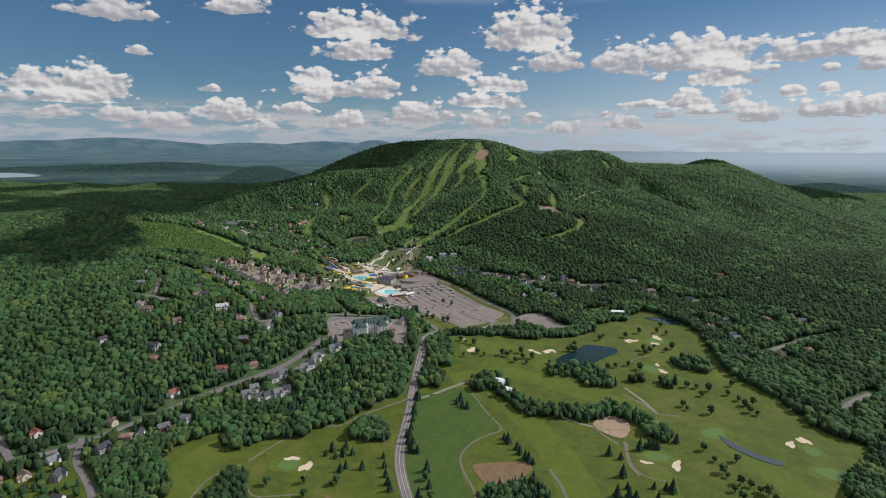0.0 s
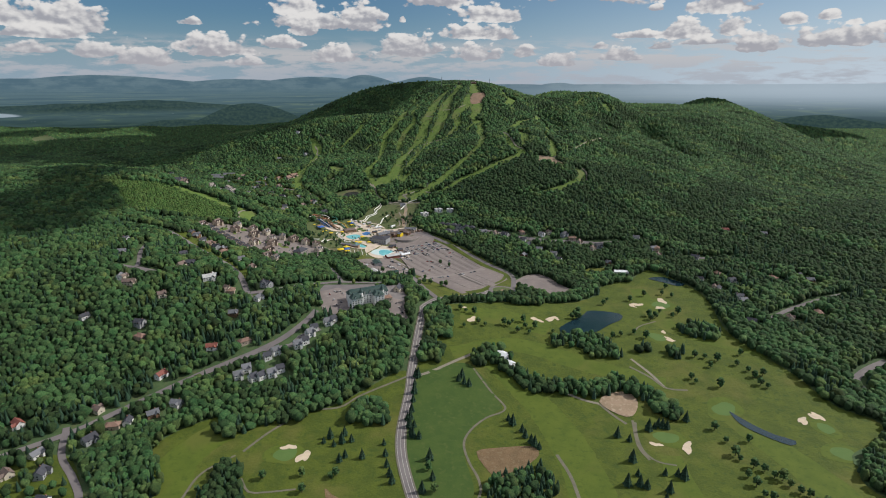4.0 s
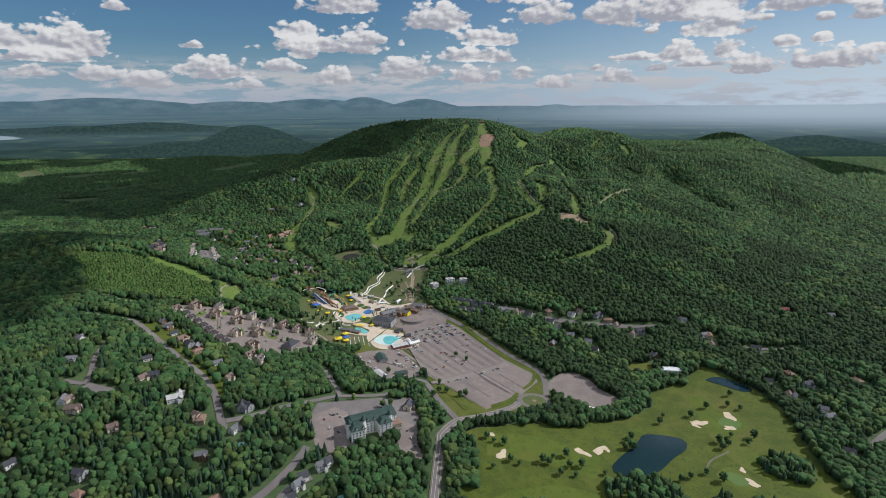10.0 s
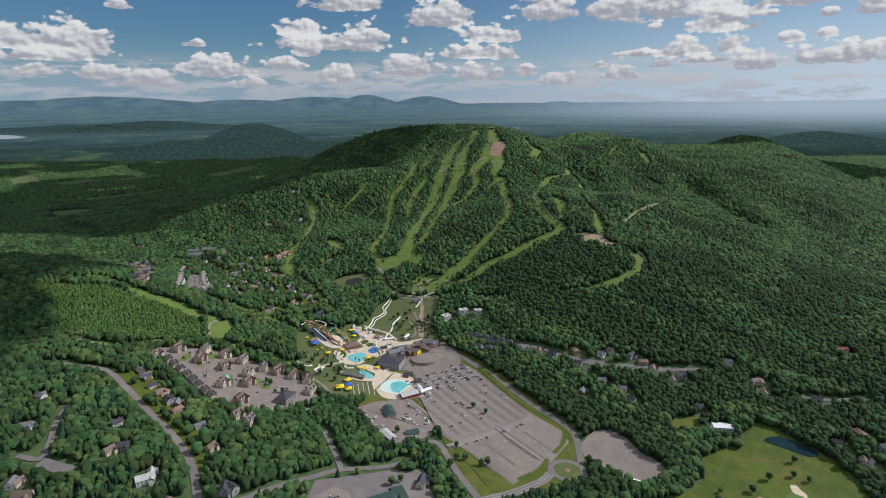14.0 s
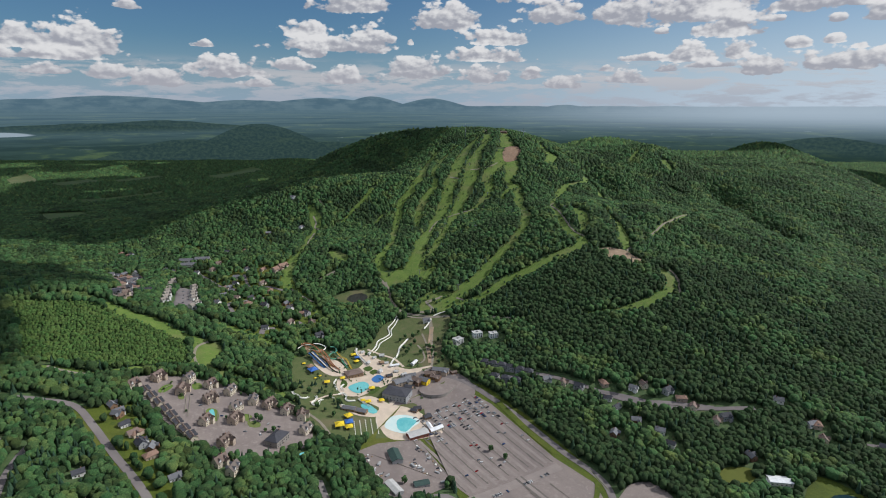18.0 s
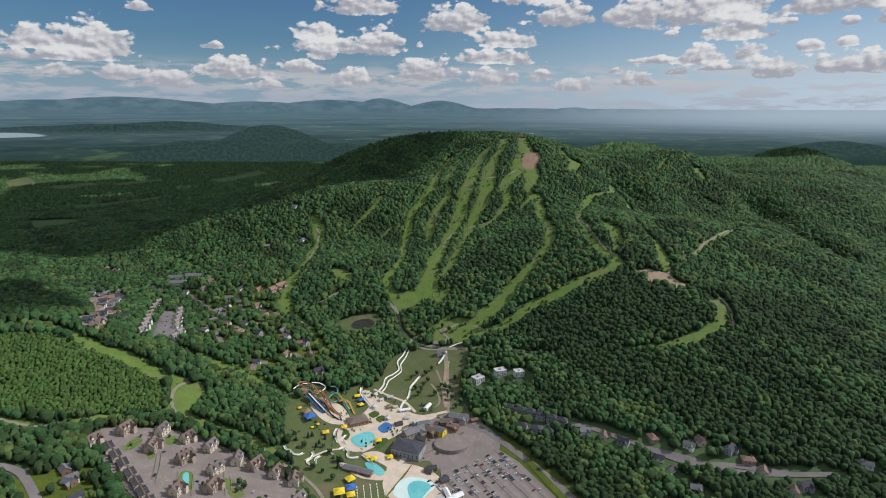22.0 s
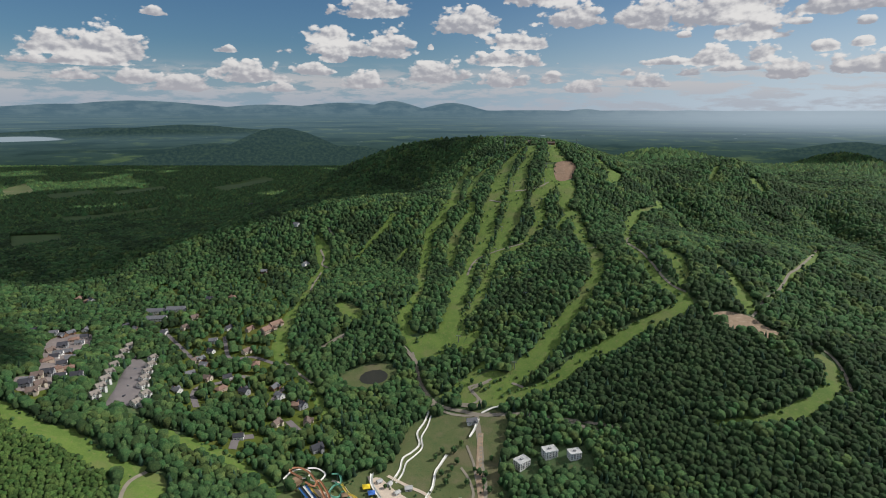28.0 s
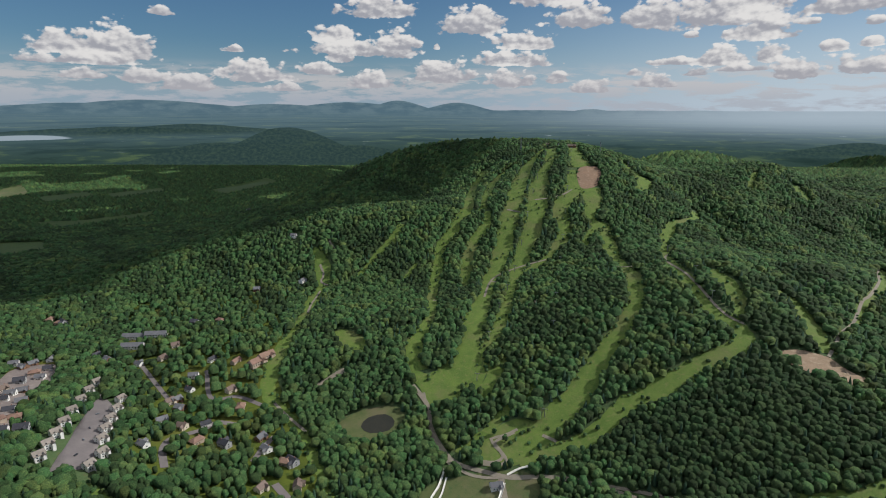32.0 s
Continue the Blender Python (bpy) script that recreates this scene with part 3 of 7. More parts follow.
sheet("car_park", [(-194, 900), (-166, 924), (-148, 916), (-132, 847), (-152, 837), (-177, 849)], M["gravel"], 0.75, "grey car park beside the hotel", "car park", rounded=False)
sheet("car_park", [(-77, 906), (-53, 897), (-48, 832), (-56, 829), (-81, 852)], M["gravel"], 0.75, "narrow grey car park behind the hotel", "car park", rounded=False)
VILLAGE = [(-490, 1196), (-410, 1235), (-303, 1202), (-235, 1151), (-242, 1102), (-328, 1073)]
sheet("village_court", VILLAGE, M["gravel"], 0.7, "pinkish asphalt courts between the town houses", "pavement")
sheet("condominium_court", [(-531, 1412), (-615, 1620), (-558, 1567), (-504, 1434)], M["asphalt"], 0.7, "asphalt court between two rows of condominiums", "pavement", rounded=False)


TRAILS = []


def trail(pts, width, label="grassy ski trail cut through the forest"):
    width = tuple(1.08 * w + 3 for w in width) if isinstance(width, tuple) else width
    TRAILS.append((pts, width))
    return strip("ski_trail", pts, width, M["trail"], 0.6, label, "ski trail", across=6, wobble=0.22, clear=1)


sheet("water_park_ground", [(-302, 1336), (-237, 1370), (-198, 1432), (-154, 1491), (-50, 1492), (-60, 1377), (-26, 1302), (-61, 1263), (-69, 1174), (-134, 1154), (-210, 1139), (-275, 1231)], M["dry_lawn"], 0.55, "dry olive lawn of the water park and its slope", "lawn")

trail([(-307, 1688), (-280, 1743), (-235, 1767), (-167, 1770)], 9, "faint grassy cut through the trees")
sheet("meadow", [(271, 1071), (287, 1101), (324, 1099), (307, 1066)], M["fairway"], 0.6, "small bright lawn at the wood's edge", "lawn")
sheet("meadow", [(278, 1001), (314, 1031), (340, 1036), (350, 1023), (307, 966), (278, 966)], M["meadow"], 0.6, "rough grass corner of the golf course", "meadow")

trail([(359, 1532), (366, 1498), (343, 1458), (295, 1432), (245, 1424), (195, 1428)], (14, 20, 22, 20, 14, 8), "grassy hairpin clearing below the work yard")
sheet("hotel_forecourt", [(-193, 903), (-189, 931), (-106, 964), (-68, 970), (-47, 894), (-50, 891), (-188, 877)], M["asphalt"], 0.6, "asphalt forecourt and parking round the hotel", "pavement", rounded=False)
# hay fields in the valley behind the mountain
for pts, mat, word in (
    ([(-2787, 4031), (-2790, 4228), (-2477, 3890), (-2474, 3653)], "dry_lawn", "dull brown"),
    ([(-1737, 2923), (-1534, 2917), (-1354, 3085), (-1256, 2945), (-1481, 2749)], "field", "mown green"),
    ([(-1562, 2552), (-1370, 2528), (-1239, 2360), (-1311, 2253)], "field", "dull green"),
    ([(-1517, 3937), (-1442, 4623), (-1258, 4407), (-1293, 3629)], "field", "dull green"),
    ([(-2345, 3757), (-2229, 3997), (-1974, 3704), (-2069, 3466)], "field", "dark green"),
    ([(-2042, 3858), (-1880, 4141), (-1713, 3886), (-1811, 3561)], "field", "light green"),
):
    sheet("hay_field", pts, M[mat], 0.6, word + " hay field in the valley", "field", rounded=False, grid=60)
sheet("hamlet_court", [(-735, 1584), (-792, 1682), (-753, 1714), (-717, 1676), (-679, 1574), (-618, 1477), (-602, 1422), (-625, 1403), (-649, 1433), (-644, 1460)], M["gravel"], 0.75, "pale paved court between the upper chalets", "pavement")
# the trails of the south face, from west to east
trail([(-70, 2505), (-107, 2406), (-121, 2193), (-142, 2137), (-154, 2103), (-176, 2067), (-180, 2029), (-183, 1967), (-184, 1889), (-180, 1826), (-189, 1763), (-201, 1720), (-191, 1673)], (26, 27, 23, 25, 27, 24, 21, 18, 21, 19, 15, 21, 29))
trail([(-16, 2427), (-52, 2381), (-82, 2235), (-91, 2169), (-114, 2160)], (21, 30, 24, 18, 10))
trail([(-79, 2157), (-87, 2111), (-109, 2074), (-121, 2028), (-126, 1975), (-128, 1924)], (10, 19, 21, 21, 20, 13))
trail([(85, 2510), (55, 2449), (28, 2388), (1, 2294), (-16, 2200), (-30, 2146), (-42, 2095), (-51, 2048), (-65, 1998), (-77, 1951), (-92, 1880), (-105, 1808), (-117, 1746), (-128, 1701), (-138, 1668), (-161, 1641)], (13, 19, 33, 36, 39, 35, 34, 35, 31, 30, 28, 26, 32, 36, 47, 49), "broad main ski trail down the south face")
trail([(101, 2494), (79, 2376), (54, 2305), (33, 2210), (25, 2154), (13, 2101), (-2, 2053), (-20, 2004), (-36, 1939), (-47, 1879), (-60, 1816), (-72, 1760), (-86, 1716), (-97, 1673)], (29, 30, 23, 26, 38, 41, 40, 38, 30, 20, 17, 18, 21, 22))
trail([(156, 2516), (146, 2388), (146, 2311)], (26, 33, 43))
trail([(121, 2298), (106, 2194), (82, 2160), (70, 2123), (71, 2082), (66, 2053), (52, 2028), (34, 1996), (10, 1970), (-18, 1946)], (23, 24, 33, 37, 31, 28, 21, 16, 20, 19))
trail([(150, 2209), (142, 2151), (130, 2112), (136, 2082), (150, 2074), (146, 2023), (142, 1955), (139, 1879), (142, 1836), (133, 1781), (123, 1746), (108, 1718), (90, 1692), (71, 1672), (54, 1649), (36, 1625), (17, 1600), (-1, 1580), (-17, 1565), (-31, 1551), (-48, 1541), (-71, 1528)], (37, 41, 30, 15, 22, 23, 24, 21, 16, 19, 20, 21, 22, 22, 21, 22, 25, 29, 32, 33, 28, 20))
trail([(139, 2074), (113, 2045), (102, 2009)], (17, 14, 9))
trail([(262, 2375), (260, 2315), (274, 2284), (280, 2257), (255, 2204)], (9, 12, 23, 34, 14))
trail([(374, 2198), (365, 2162), (344, 2132), (300, 2104), (275, 2065), (249, 2003), (225, 1933), (211, 1856), (208, 1795), (208, 1752), (210, 1707), (219, 1678), (230, 1657), (231, 1637), (212, 1620), (188, 1613), (156, 1602), (130, 1590), (100, 1576), (72, 1569), (46, 1553), (26, 1536), (6, 1526), (-25, 1520), (-64, 1511)], (19, 19, 13, 18, 25, 23, 15, 12, 14, 15, 16, 18, 16, 20, 20, 21, 22, 22, 23, 26, 25, 23, 20, 19, 13), "grassy ski trail that turns back in a hairpin")
trail([(378, 2187), (388, 2145), (394, 2107), (377, 2037)], (11, 13, 21, 10))
trail([(330, 1847), (321, 1782), (320, 1738), (325, 1714), (327, 1695), (323, 1671), (323, 1648), (317, 1621), (316, 1606)], (8, 14, 10, 13, 13, 16, 18, 21, 17))
trail([(253, 1802), (252, 1769), (255, 1746), (252, 1712), (245, 1686), (231, 1675)], (14, 23, 19, 20, 16, 7))
trail([(648, 2321), (653, 2292), (662, 2267)], (16, 25, 13))
trail([(629, 2182), (645, 2174), (657, 2163)], (9, 18, 9))
trail([(595, 2388), (561, 2340), (528, 2281)], (13, 19, 9))
trail([(421, 2364), (453, 2388), (467, 2367)], (9, 13, 8))
trail([(613, 1947), (509, 1801), (463, 1751), (433, 1724), (411, 1697), (383, 1667)], (16, 18, 19, 14, 12, 9), "grassy verge of a gravel mountain road")
trail([(-262, 2130), (-280, 2087), (-310, 2046), (-324, 2017), (-345, 1986), (-356, 1964)], (17, 19, 14, 10, 10, 7))
trail([(-221, 2025), (-233, 2000), (-246, 1968)], (7, 11, 7), "faint grassy cut through the trees")
trail([(-436, 2079), (-418, 2038), (-400, 1990), (-400, 1958), (-403, 1910), (-396, 1845), (-395, 1790), (-399, 1745), (-401, 1716), (-401, 1680), (-395, 1644), (-378, 1616), (-355, 1593), (-334, 1572), (-316, 1551), (-298, 1516), (-276, 1478), (-255, 1442)], (15, 26, 28, 20, 26, 23, 20, 17, 15, 21, 21, 17, 15, 13, 12, 9, 7, 7))
trail([(-23, 1641), (-44, 1612), (-69, 1593), (-86, 1577), (-101, 1560), (-122, 1544), (-134, 1533)], (10, 11, 14, 11, 10, 9, 7))
trail([(-86, 1716), (-83, 1659), (-96, 1632), (-112, 1612)], (19, 25, 19, 8))
sheet("meadow", [(-330, 1767), (-312, 1771), (-275, 1738), (-270, 1713), (-292, 1709), (-312, 1726)], M["trail"], 0.6, "grassy clearing on the lower slope", "meadow")
sheet("meadow", [(-206, 1713), (-189, 1672), (-147, 1667), (-133, 1706), (-96, 1718), (-73, 1699), (-95, 1662), (-112, 1626), (-143, 1616), (-169, 1611), (-187, 1643), (-206, 1671)], M["trail"], 0.6, "grassy meadow where the ski trails meet", "meadow")
sheet("meadow", [(-98, 1560), (-63, 1577), (-42, 1569), (-30, 1545), (-18, 1532), (-40, 1518), (-73, 1507), (-100, 1510), (-108, 1533)], M["trail"], 0.6, "grassy foot of the slope with a winding path", "meadow")
sheet("bare_bank", [(-285, 1583), (-259, 1607), (-221, 1614), (-202, 1597), (-212, 1561), (-249, 1551), (-275, 1564)], M["dry_lawn"], 0.7, "bare bank round a small dark pond", "bare earth")
sheet("bare_bank", [(-332, 1653), (-321, 1661), (-306, 1677), (-289, 1686), (-289, 1677), (-309, 1661), (-317, 1642)], M["path"], 0.8, "pale bare ground beside a mountain house", "bare earth")
sheet("bare_slope", [(135, 2298), (178, 2314), (184, 2272), (163, 2216), (126, 2209)], M["reddirt"], 0.9, "reddish bare earth patch on a ski trail", "bare earth")
sheet("work_yard", [(255, 1608), (283, 1611), (298, 1606), (315, 1597), (320, 1584), (331, 1570), (343, 1560), (318, 1553), (295, 1560), (276, 1576), (261, 1591)], M["dirt"], 0.8, "pale bare work yard with rubble among the trees", "bare earth")
# grass strips round the young wood beside the village
trail([(-730, 1344), (-699, 1363), (-649, 1378), (-582, 1356), (-530, 1349), (-485, 1333), (-441, 1329)], (7, 10, 11, 17, 22, 21, 14))
trail([(-495, 1409), (-447, 1393), (-388, 1383), (-342, 1364), (-301, 1340)], (8, 14, 15, 12, 7))
trail([(-608, 1188), (-576, 1193), (-536, 1197), (-513, 1217), (-481, 1239), (-435, 1267), (-398, 1260), (-340, 1249), (-307, 1234), (-270, 1221)], (11, 14, 12, 12, 8, 13, 14, 12, 11, 9))
sheet("meadow", [(-456, 1320), (-423, 1334), (-406, 1297), (-417, 1272), (-436, 1261), (-446, 1293)], M["trail"], 0.65, "grassy clearing with a curving path", "meadow")
POND_HILL = [(-261, 1577), (-253, 1597), (-226, 1604), (-209, 1589), (-216, 1570), (-244, 1564)]
for pts, wide in (([(-197, 1648), (-175, 1614), (-167, 1574), (-151, 1539), (-134, 1517), (-101, 1502), (-75, 1492), (-43, 1489), (-6, 1480)], 6), ([(-6, 1480), (27, 1462), (66, 1440)], 5), ([(-85, 1491), (-82, 1452), (-81, 1414)], 7)):
    strip("dirt_road", pts, wide, M["path"], 0.9, "pale dirt road along the foot of the slope", "road", clear=5, across=3)

# ---- golf course: fairways, greens, bunkers, water, paths ----
def blob_outline(x, y, a, b, turn, seed, lobes=0.22, n=14):
    """An uneven round outline of half lengths a and b."""
    r = random.Random(seed)
    ph = [r.uniform(0, 6.283) for _ in range(3)]
    out = []
    for i in range(n):
        t = 6.2832 * i / n
        k = 1 + lobes * (math.sin(2 * t + ph[0]) * 0.7 + math.sin(3 * t + ph[1]) * 0.6 + 0.3 * math.sin(5 * t + ph[2]))
        u, v = a * k * math.cos(t), b * k * math.sin(t)
        out.append((x + u * math.cos(turn) - v * math.sin(turn), y + u * math.sin(turn) + v * math.cos(turn)))
    return out


def fairway(pts, width):
    return strip("fairway", pts, width, M["fairway"], 0.48, "light green mown fairway on the golf course", "fairway", clear=None, across=6, wobble=0.05)


fairway([(-216, 372), (-229, 457), (-275, 552), (-241, 621), (-179, 653)], (30, 40, 44, 40, 30))
fairway([(-136, 372), (-151, 433), (-160, 469)], (34, 36, 22))
fairway([(145, 374), (143, 470), (139, 573), (117, 663)] + [(74, 743), (52, 754)], (30, 44, 46, 42, 36, 20))
fairway([(371, 376), (377, 513), (341, 634)], (40, 44, 30))
fairway([(256, 366), (234, 487), (240, 571)], (30, 36, 22))
fairway([(14, 771), (109, 794), (204, 748), (290, 711)], (26, 34, 34, 26))
fairway([(485, 776), (402, 823), (349, 874), (351, 1006)], (34, 40, 34, 26))
fairway([(30, 874), (96, 869), (162, 842)], (40, 52, 40))
sheet("mown_field", [(-28, 725), (36, 747), (70, 667), (65, 653), (29, 614), (21, 580), (26, 511), (-27, 512), (-43, 581), (-37, 683)], M["field"], 0.6, "dark green mown field between the road and a cart path", "field", clear=False)
sheet("reed_marsh", [(35, 580), (41, 557), (52, 539), (67, 539), (85, 556), (101, 574), (96, 588), (59, 586)], M["marsh"], 0.66, "rust-brown reed marsh on the golf course", "marsh", clear=False)
for spot in [[(-127, 468), (-129, 491), (-123, 506), (-115, 510), (-112, 482), (-117, 463)], [(-117, 525), (-108, 516), (-94, 506), (-85, 486), (-85, 473), (-99, 469), (-109, 497)], [(-88, 424), (-78, 426), (-67, 404), (-61, 389), (-70, 386), (-79, 400)], [(-73, 383), (-58, 381), (-61, 370), (-68, 371)]]:
    sheet("reed_marsh", spot, M["marsh"], 0.66, "strip of reddish dry reeds beside a ditch", "marsh", clear=False)

M["water"] = material("pond_water", [(0.012, 0.030, 0.040), (0.016, 0.038, 0.046)], 0.2, rough=0.12, bump=0.03, bump_scale=0.7, spec=0.5)
sheet("pond", POND, M["water"], 1.0, "dark blue golf course pond with grassy banks", "pond", kind="structure")
sheet("pond", [(387, 1048), (409, 1054), (429, 1040), (443, 1018), (428, 1012), (407, 1030)], M["water"], 1.0, "small dark pond at the edge of the wood", "pond")
sheet("pond", [(346, 644), (356, 625), (371, 605), (388, 593), (378, 585), (357, 604), (343, 625), (342, 649)], M["water"], 1.0, "narrow grey-blue water hazard", "pond", clear=False)
sheet("reed_marsh", [(432, 567), (464, 581), (487, 566), (466, 549), (427, 544)], M["ground"], 0.9, "dark boggy hollow on the golf course", "marsh", clear=False)

GREENS = [(-168, 577), (-168, 490), (-43, 424), (248, 602), (152, 393), (436, 615), (426, 571), (339, 655)] + [(371, 939), (322, 828)] + [(369, 938)]
for k, (x, y) in enumerate(GREENS):
    a = 13 + 3 * math.sin(k * 2.1)
    sheet("putting_green", blob_outline(x, y, a * 1.7, a * 1.35, k, 60 + k, 0.12), M["fairway"], 0.55, "mown collar of grass round a putting green", "putting green", clear=False, grid=30)
    sheet("putting_green", blob_outline(x, y, a, a * 0.8, k, k, 0.12), M["green"], 0.62, "pale green close-mown putting green", "putting green", clear=False, grid=30)
BUNKERS = [(-167, 588), (-148, 573), (-182, 476), (-174, 468), (-58, 434), (-43, 445), (-30, 419), (232, 590), (264, 584), (182, 491), (243, 495), (242, 478), (138, 405), (169, 402), (155, 372), (419, 630), (440, 638), (376, 468), (379, 456), (352, 443), (349, 452)] + [(319, 931), (329, 936), (377, 954), (364, 925), (337, 843), (338, 821), (171, 873), (180, 876)] + [(37, 893), (47, 856), (148, 868), (170, 873)] + [(319, 935), (329, 938), (375, 953), (363, 927)]
for k, (x, y) in enumerate(BUNKERS):
    a = 7.6 + 2.4 * math.sin(k * 1.7)
    sheet("sand_bunker", blob_outline(x, y, a, a * 0.55, k * 1.3, 100 + k, 0.34), M["sand"], 0.70, "kidney-shaped bunker of pale sand", "sand bunker", clear=False, grid=30, step=2.0)


def cart_path(pts, width=2.4, label="narrow pale gravel cart path"):
    return strip("cart_path", pts, width, M["cart" if width < 4 else "path"], 0.62, label, "path", clear=None, across=3)


cart_path([(-40, 718), (-17, 728), (14, 750), (41, 769)], 4.5)
cart_path([(42, 739), (61, 691), (75, 657), (50, 639), (31, 617), (22, 593), (26, 563), (33, 541), (35, 520), (28, 499), (30, 477), (36, 464), (42, 458), (44, 443), (44, 424), (47, 402), (53, 383), (57, 368)], 2.6)
cart_path([(-7, 450), (15, 458), (41, 460)])
cart_path([(44, 424), (80, 423), (121, 422)])
cart_path([(123, 424), (129, 433), (128, 463), (128, 499), (127, 540), (120, 574)], 3.6, "greyish cart path along a fairway")
cart_path([(-141, 496), (-133, 466), (-126, 425), (-119, 391), (-117, 371)], 3.0)
cart_path([(-266, 372), (-263, 434), (-255, 475), (-250, 511), (-245, 547), (-220, 575)], 2.6, "worn track along the edge of the golf course")
cart_path([(223, 630), (216, 603), (215, 577), (224, 561), (241, 555)])
cart_path([(-203, 540), (-190, 521), (-174, 520), (-145, 524)])
cart_path([(-46, 718), (-100, 681), (-124, 658), (-163, 651), (-184, 627), (-198, 609), (-214, 581)], 3.0, "worn brownish track across the golf course")
cart_path([(145, 697), (172, 676), (191, 667)], 4.0)
cart_path([(191, 667), (201, 645), (212, 627)], 3.5)
cart_path([(255, 749), (274, 725), (287, 700), (312, 695)], 3.5)
cart_path([(263, 768), (277, 734), (285, 701)], 4.0)
cart_path([(291, 841), (307, 860), (338, 877)])
cart_path([(221, 634), (212, 588), (216, 564)], 3.0)
sheet("bare_mound", [(192, 671), (215, 691), (236, 688), (239, 668), (224, 642), (208, 645)], M["dirt"], 1.1, "bare earth mound with a turning place", "bare earth", clear=False)


# wooded groves on the course
def regrow(poly):
    clear_poly(poly, keep=True)


def regrow_line(pts, width):
    line = smooth_line(pts, 5)
    for (x, y) in line:
        clear_poly(blob_outline(x, y, width / 2, width / 2, 0, int(x * 3 + y), 0.25, 10), keep=True)


regrow([(-229, 563), (-208, 558), (-194, 511), (-183, 457), (-177, 391), (-201, 404), (-222, 441), (-235, 511)])
regrow([(49, 537), (98, 556), (113, 518), (76, 484), (103, 445), (56, 434), (43, 470), (26, 465), (38, 509)])
regrow([(56, 414), (109, 411), (104, 367), (58, 368)])
regrow([(200, 456), (224, 435), (258, 398), (287, 364), (173, 366)])
regrow([(-114, 456), (-91, 448), (-78, 396), (-101, 390), (-118, 425)])
regrow_line([(51, 754), (69, 770)] + [(92, 738), (121, 702), (156, 697), (190, 691), (230, 704), (260, 668), (269, 645)], 26)
regrow([(159, 816), (202, 829), (237, 819), (245, 789), (255, 766), (210, 770), (202, 790), (158, 792)])
regrow([(274, 784), (289, 806), (303, 800), (297, 782)])
regrow([(310, 771), (328, 795), (346, 789), (333, 766)])
regrow([(365, 854), (396, 872), (424, 841), (403, 817), (367, 829)])
regrow([(-25, 869), (9, 884), (18, 838), (11, 802), (-19, 810)])
regrow([(-34, 771), (-17, 797), (10, 774), (-6, 749), (-32, 748)])
regrow([(107, 937), (159, 993), (185, 960), (167, 920), (119, 916)])
regrow([(-107, 627), (-107, 655), (-86, 676), (-62, 661), (-62, 629), (-86, 619)])
regrow([(-254, 609), (-254, 633), (-234, 643), (-188, 644), (-151, 654), (-160, 634), (-209, 624), (-228, 604)])

M["murky"] = material("murky_pond_water", [(0.018, 0.020, 0.014), (0.030, 0.028, 0.018)], 0.3, rough=0.35, spec=0.3)
_px, _py = np.mean(POND_HILL, 0)
sheet("pond", [(_px + 0.8 * (x - _px), _py + 0.8 * (y - _py)) for x, y in POND_HILL], M["murky"], 1.0, "small black pond among the trees", "pond")

regrow([(-232, 1401), (-206, 1472), (-174, 1534), (-160, 1517), (-183, 1428), (-200, 1391)])
# the lower houses stand among trees beside the course
regrow([(-448, 511), (-443, 557), (-397, 574), (-348, 521), (-303, 458), (-265, 441), (-273, 385), (-284, 372), (-352, 373)])
# groves left standing where the ski trails meet
for poly in ([(-145, 1842), (-127, 1749), (-138, 1679), (-176, 1672), (-189, 1699), (-169, 1738)], [(-91, 1721), (-72, 1722), (-66, 1682), (-89, 1656), (-99, 1683)], [(-43, 1733), (-21, 1723), (-24, 1626), (-51, 1610), (-61, 1666)], [(-230, 1715), (-209, 1698), (-199, 1653), (-223, 1655)], [(-130, 1630), (-106, 1632), (-98, 1588), (-129, 1582)], [(-73, 1637), (-57, 1633), (-49, 1578), (-68, 1582)]):
    regrow(poly)

# ---- building blocks for things ----
def part(name, bm, mat, parent, label=""):
    """Links a bmesh as one mesh object under a thing or a part."""
    me = bpy.data.meshes.new(name)
    bm.to_mesh(me)
    bm.free()
    me.materials.append(mat)
    ob = new(name, me)
    ob.parent = parent
    if label:
        tagged(ob, label)
    return ob


def part_of(name, me, parent, place=None, label=""):
    """A part on mesh data that alike parts share."""
    ob = new(name, me)
    ob.parent = parent
    if place is not None:
        ob.matrix_basis = place
    if label:
        tagged(ob, label)
    return ob


def box(bm, x0, x1, y0, y1, z0, z1):
    v = [bm.verts.new(c) for c in ((x0, y0, z0), (x1, y0, z0), (x1, y1, z0), (x0, y1, z0), (x0, y0, z1), (x1, y0, z1), (x1, y1, z1), (x0, y1, z1))]
    for f in ((3, 2, 1, 0), (4, 5, 6, 7), (0, 1, 5, 4), (1, 2, 6, 5), (2, 3, 7, 6), (3, 0, 4, 7)):
        bm.faces.new([v[i] for i in f])
    return v


def prism(bm, pts, z0, z1):
    """An upright prism over a polygon (counter-clockwise)."""
    lo, hi = [bm.verts.new((x, y, z0)) for x, y in pts], [bm.verts.new((x, y, z1)) for x, y in pts]
    n = len(pts)
    bm.faces.new(lo[::-1]), bm.faces.new(hi)
    for i in range(n):
        bm.faces.new((lo[i], lo[(i + 1) % n], hi[(i + 1) % n], hi[i]))


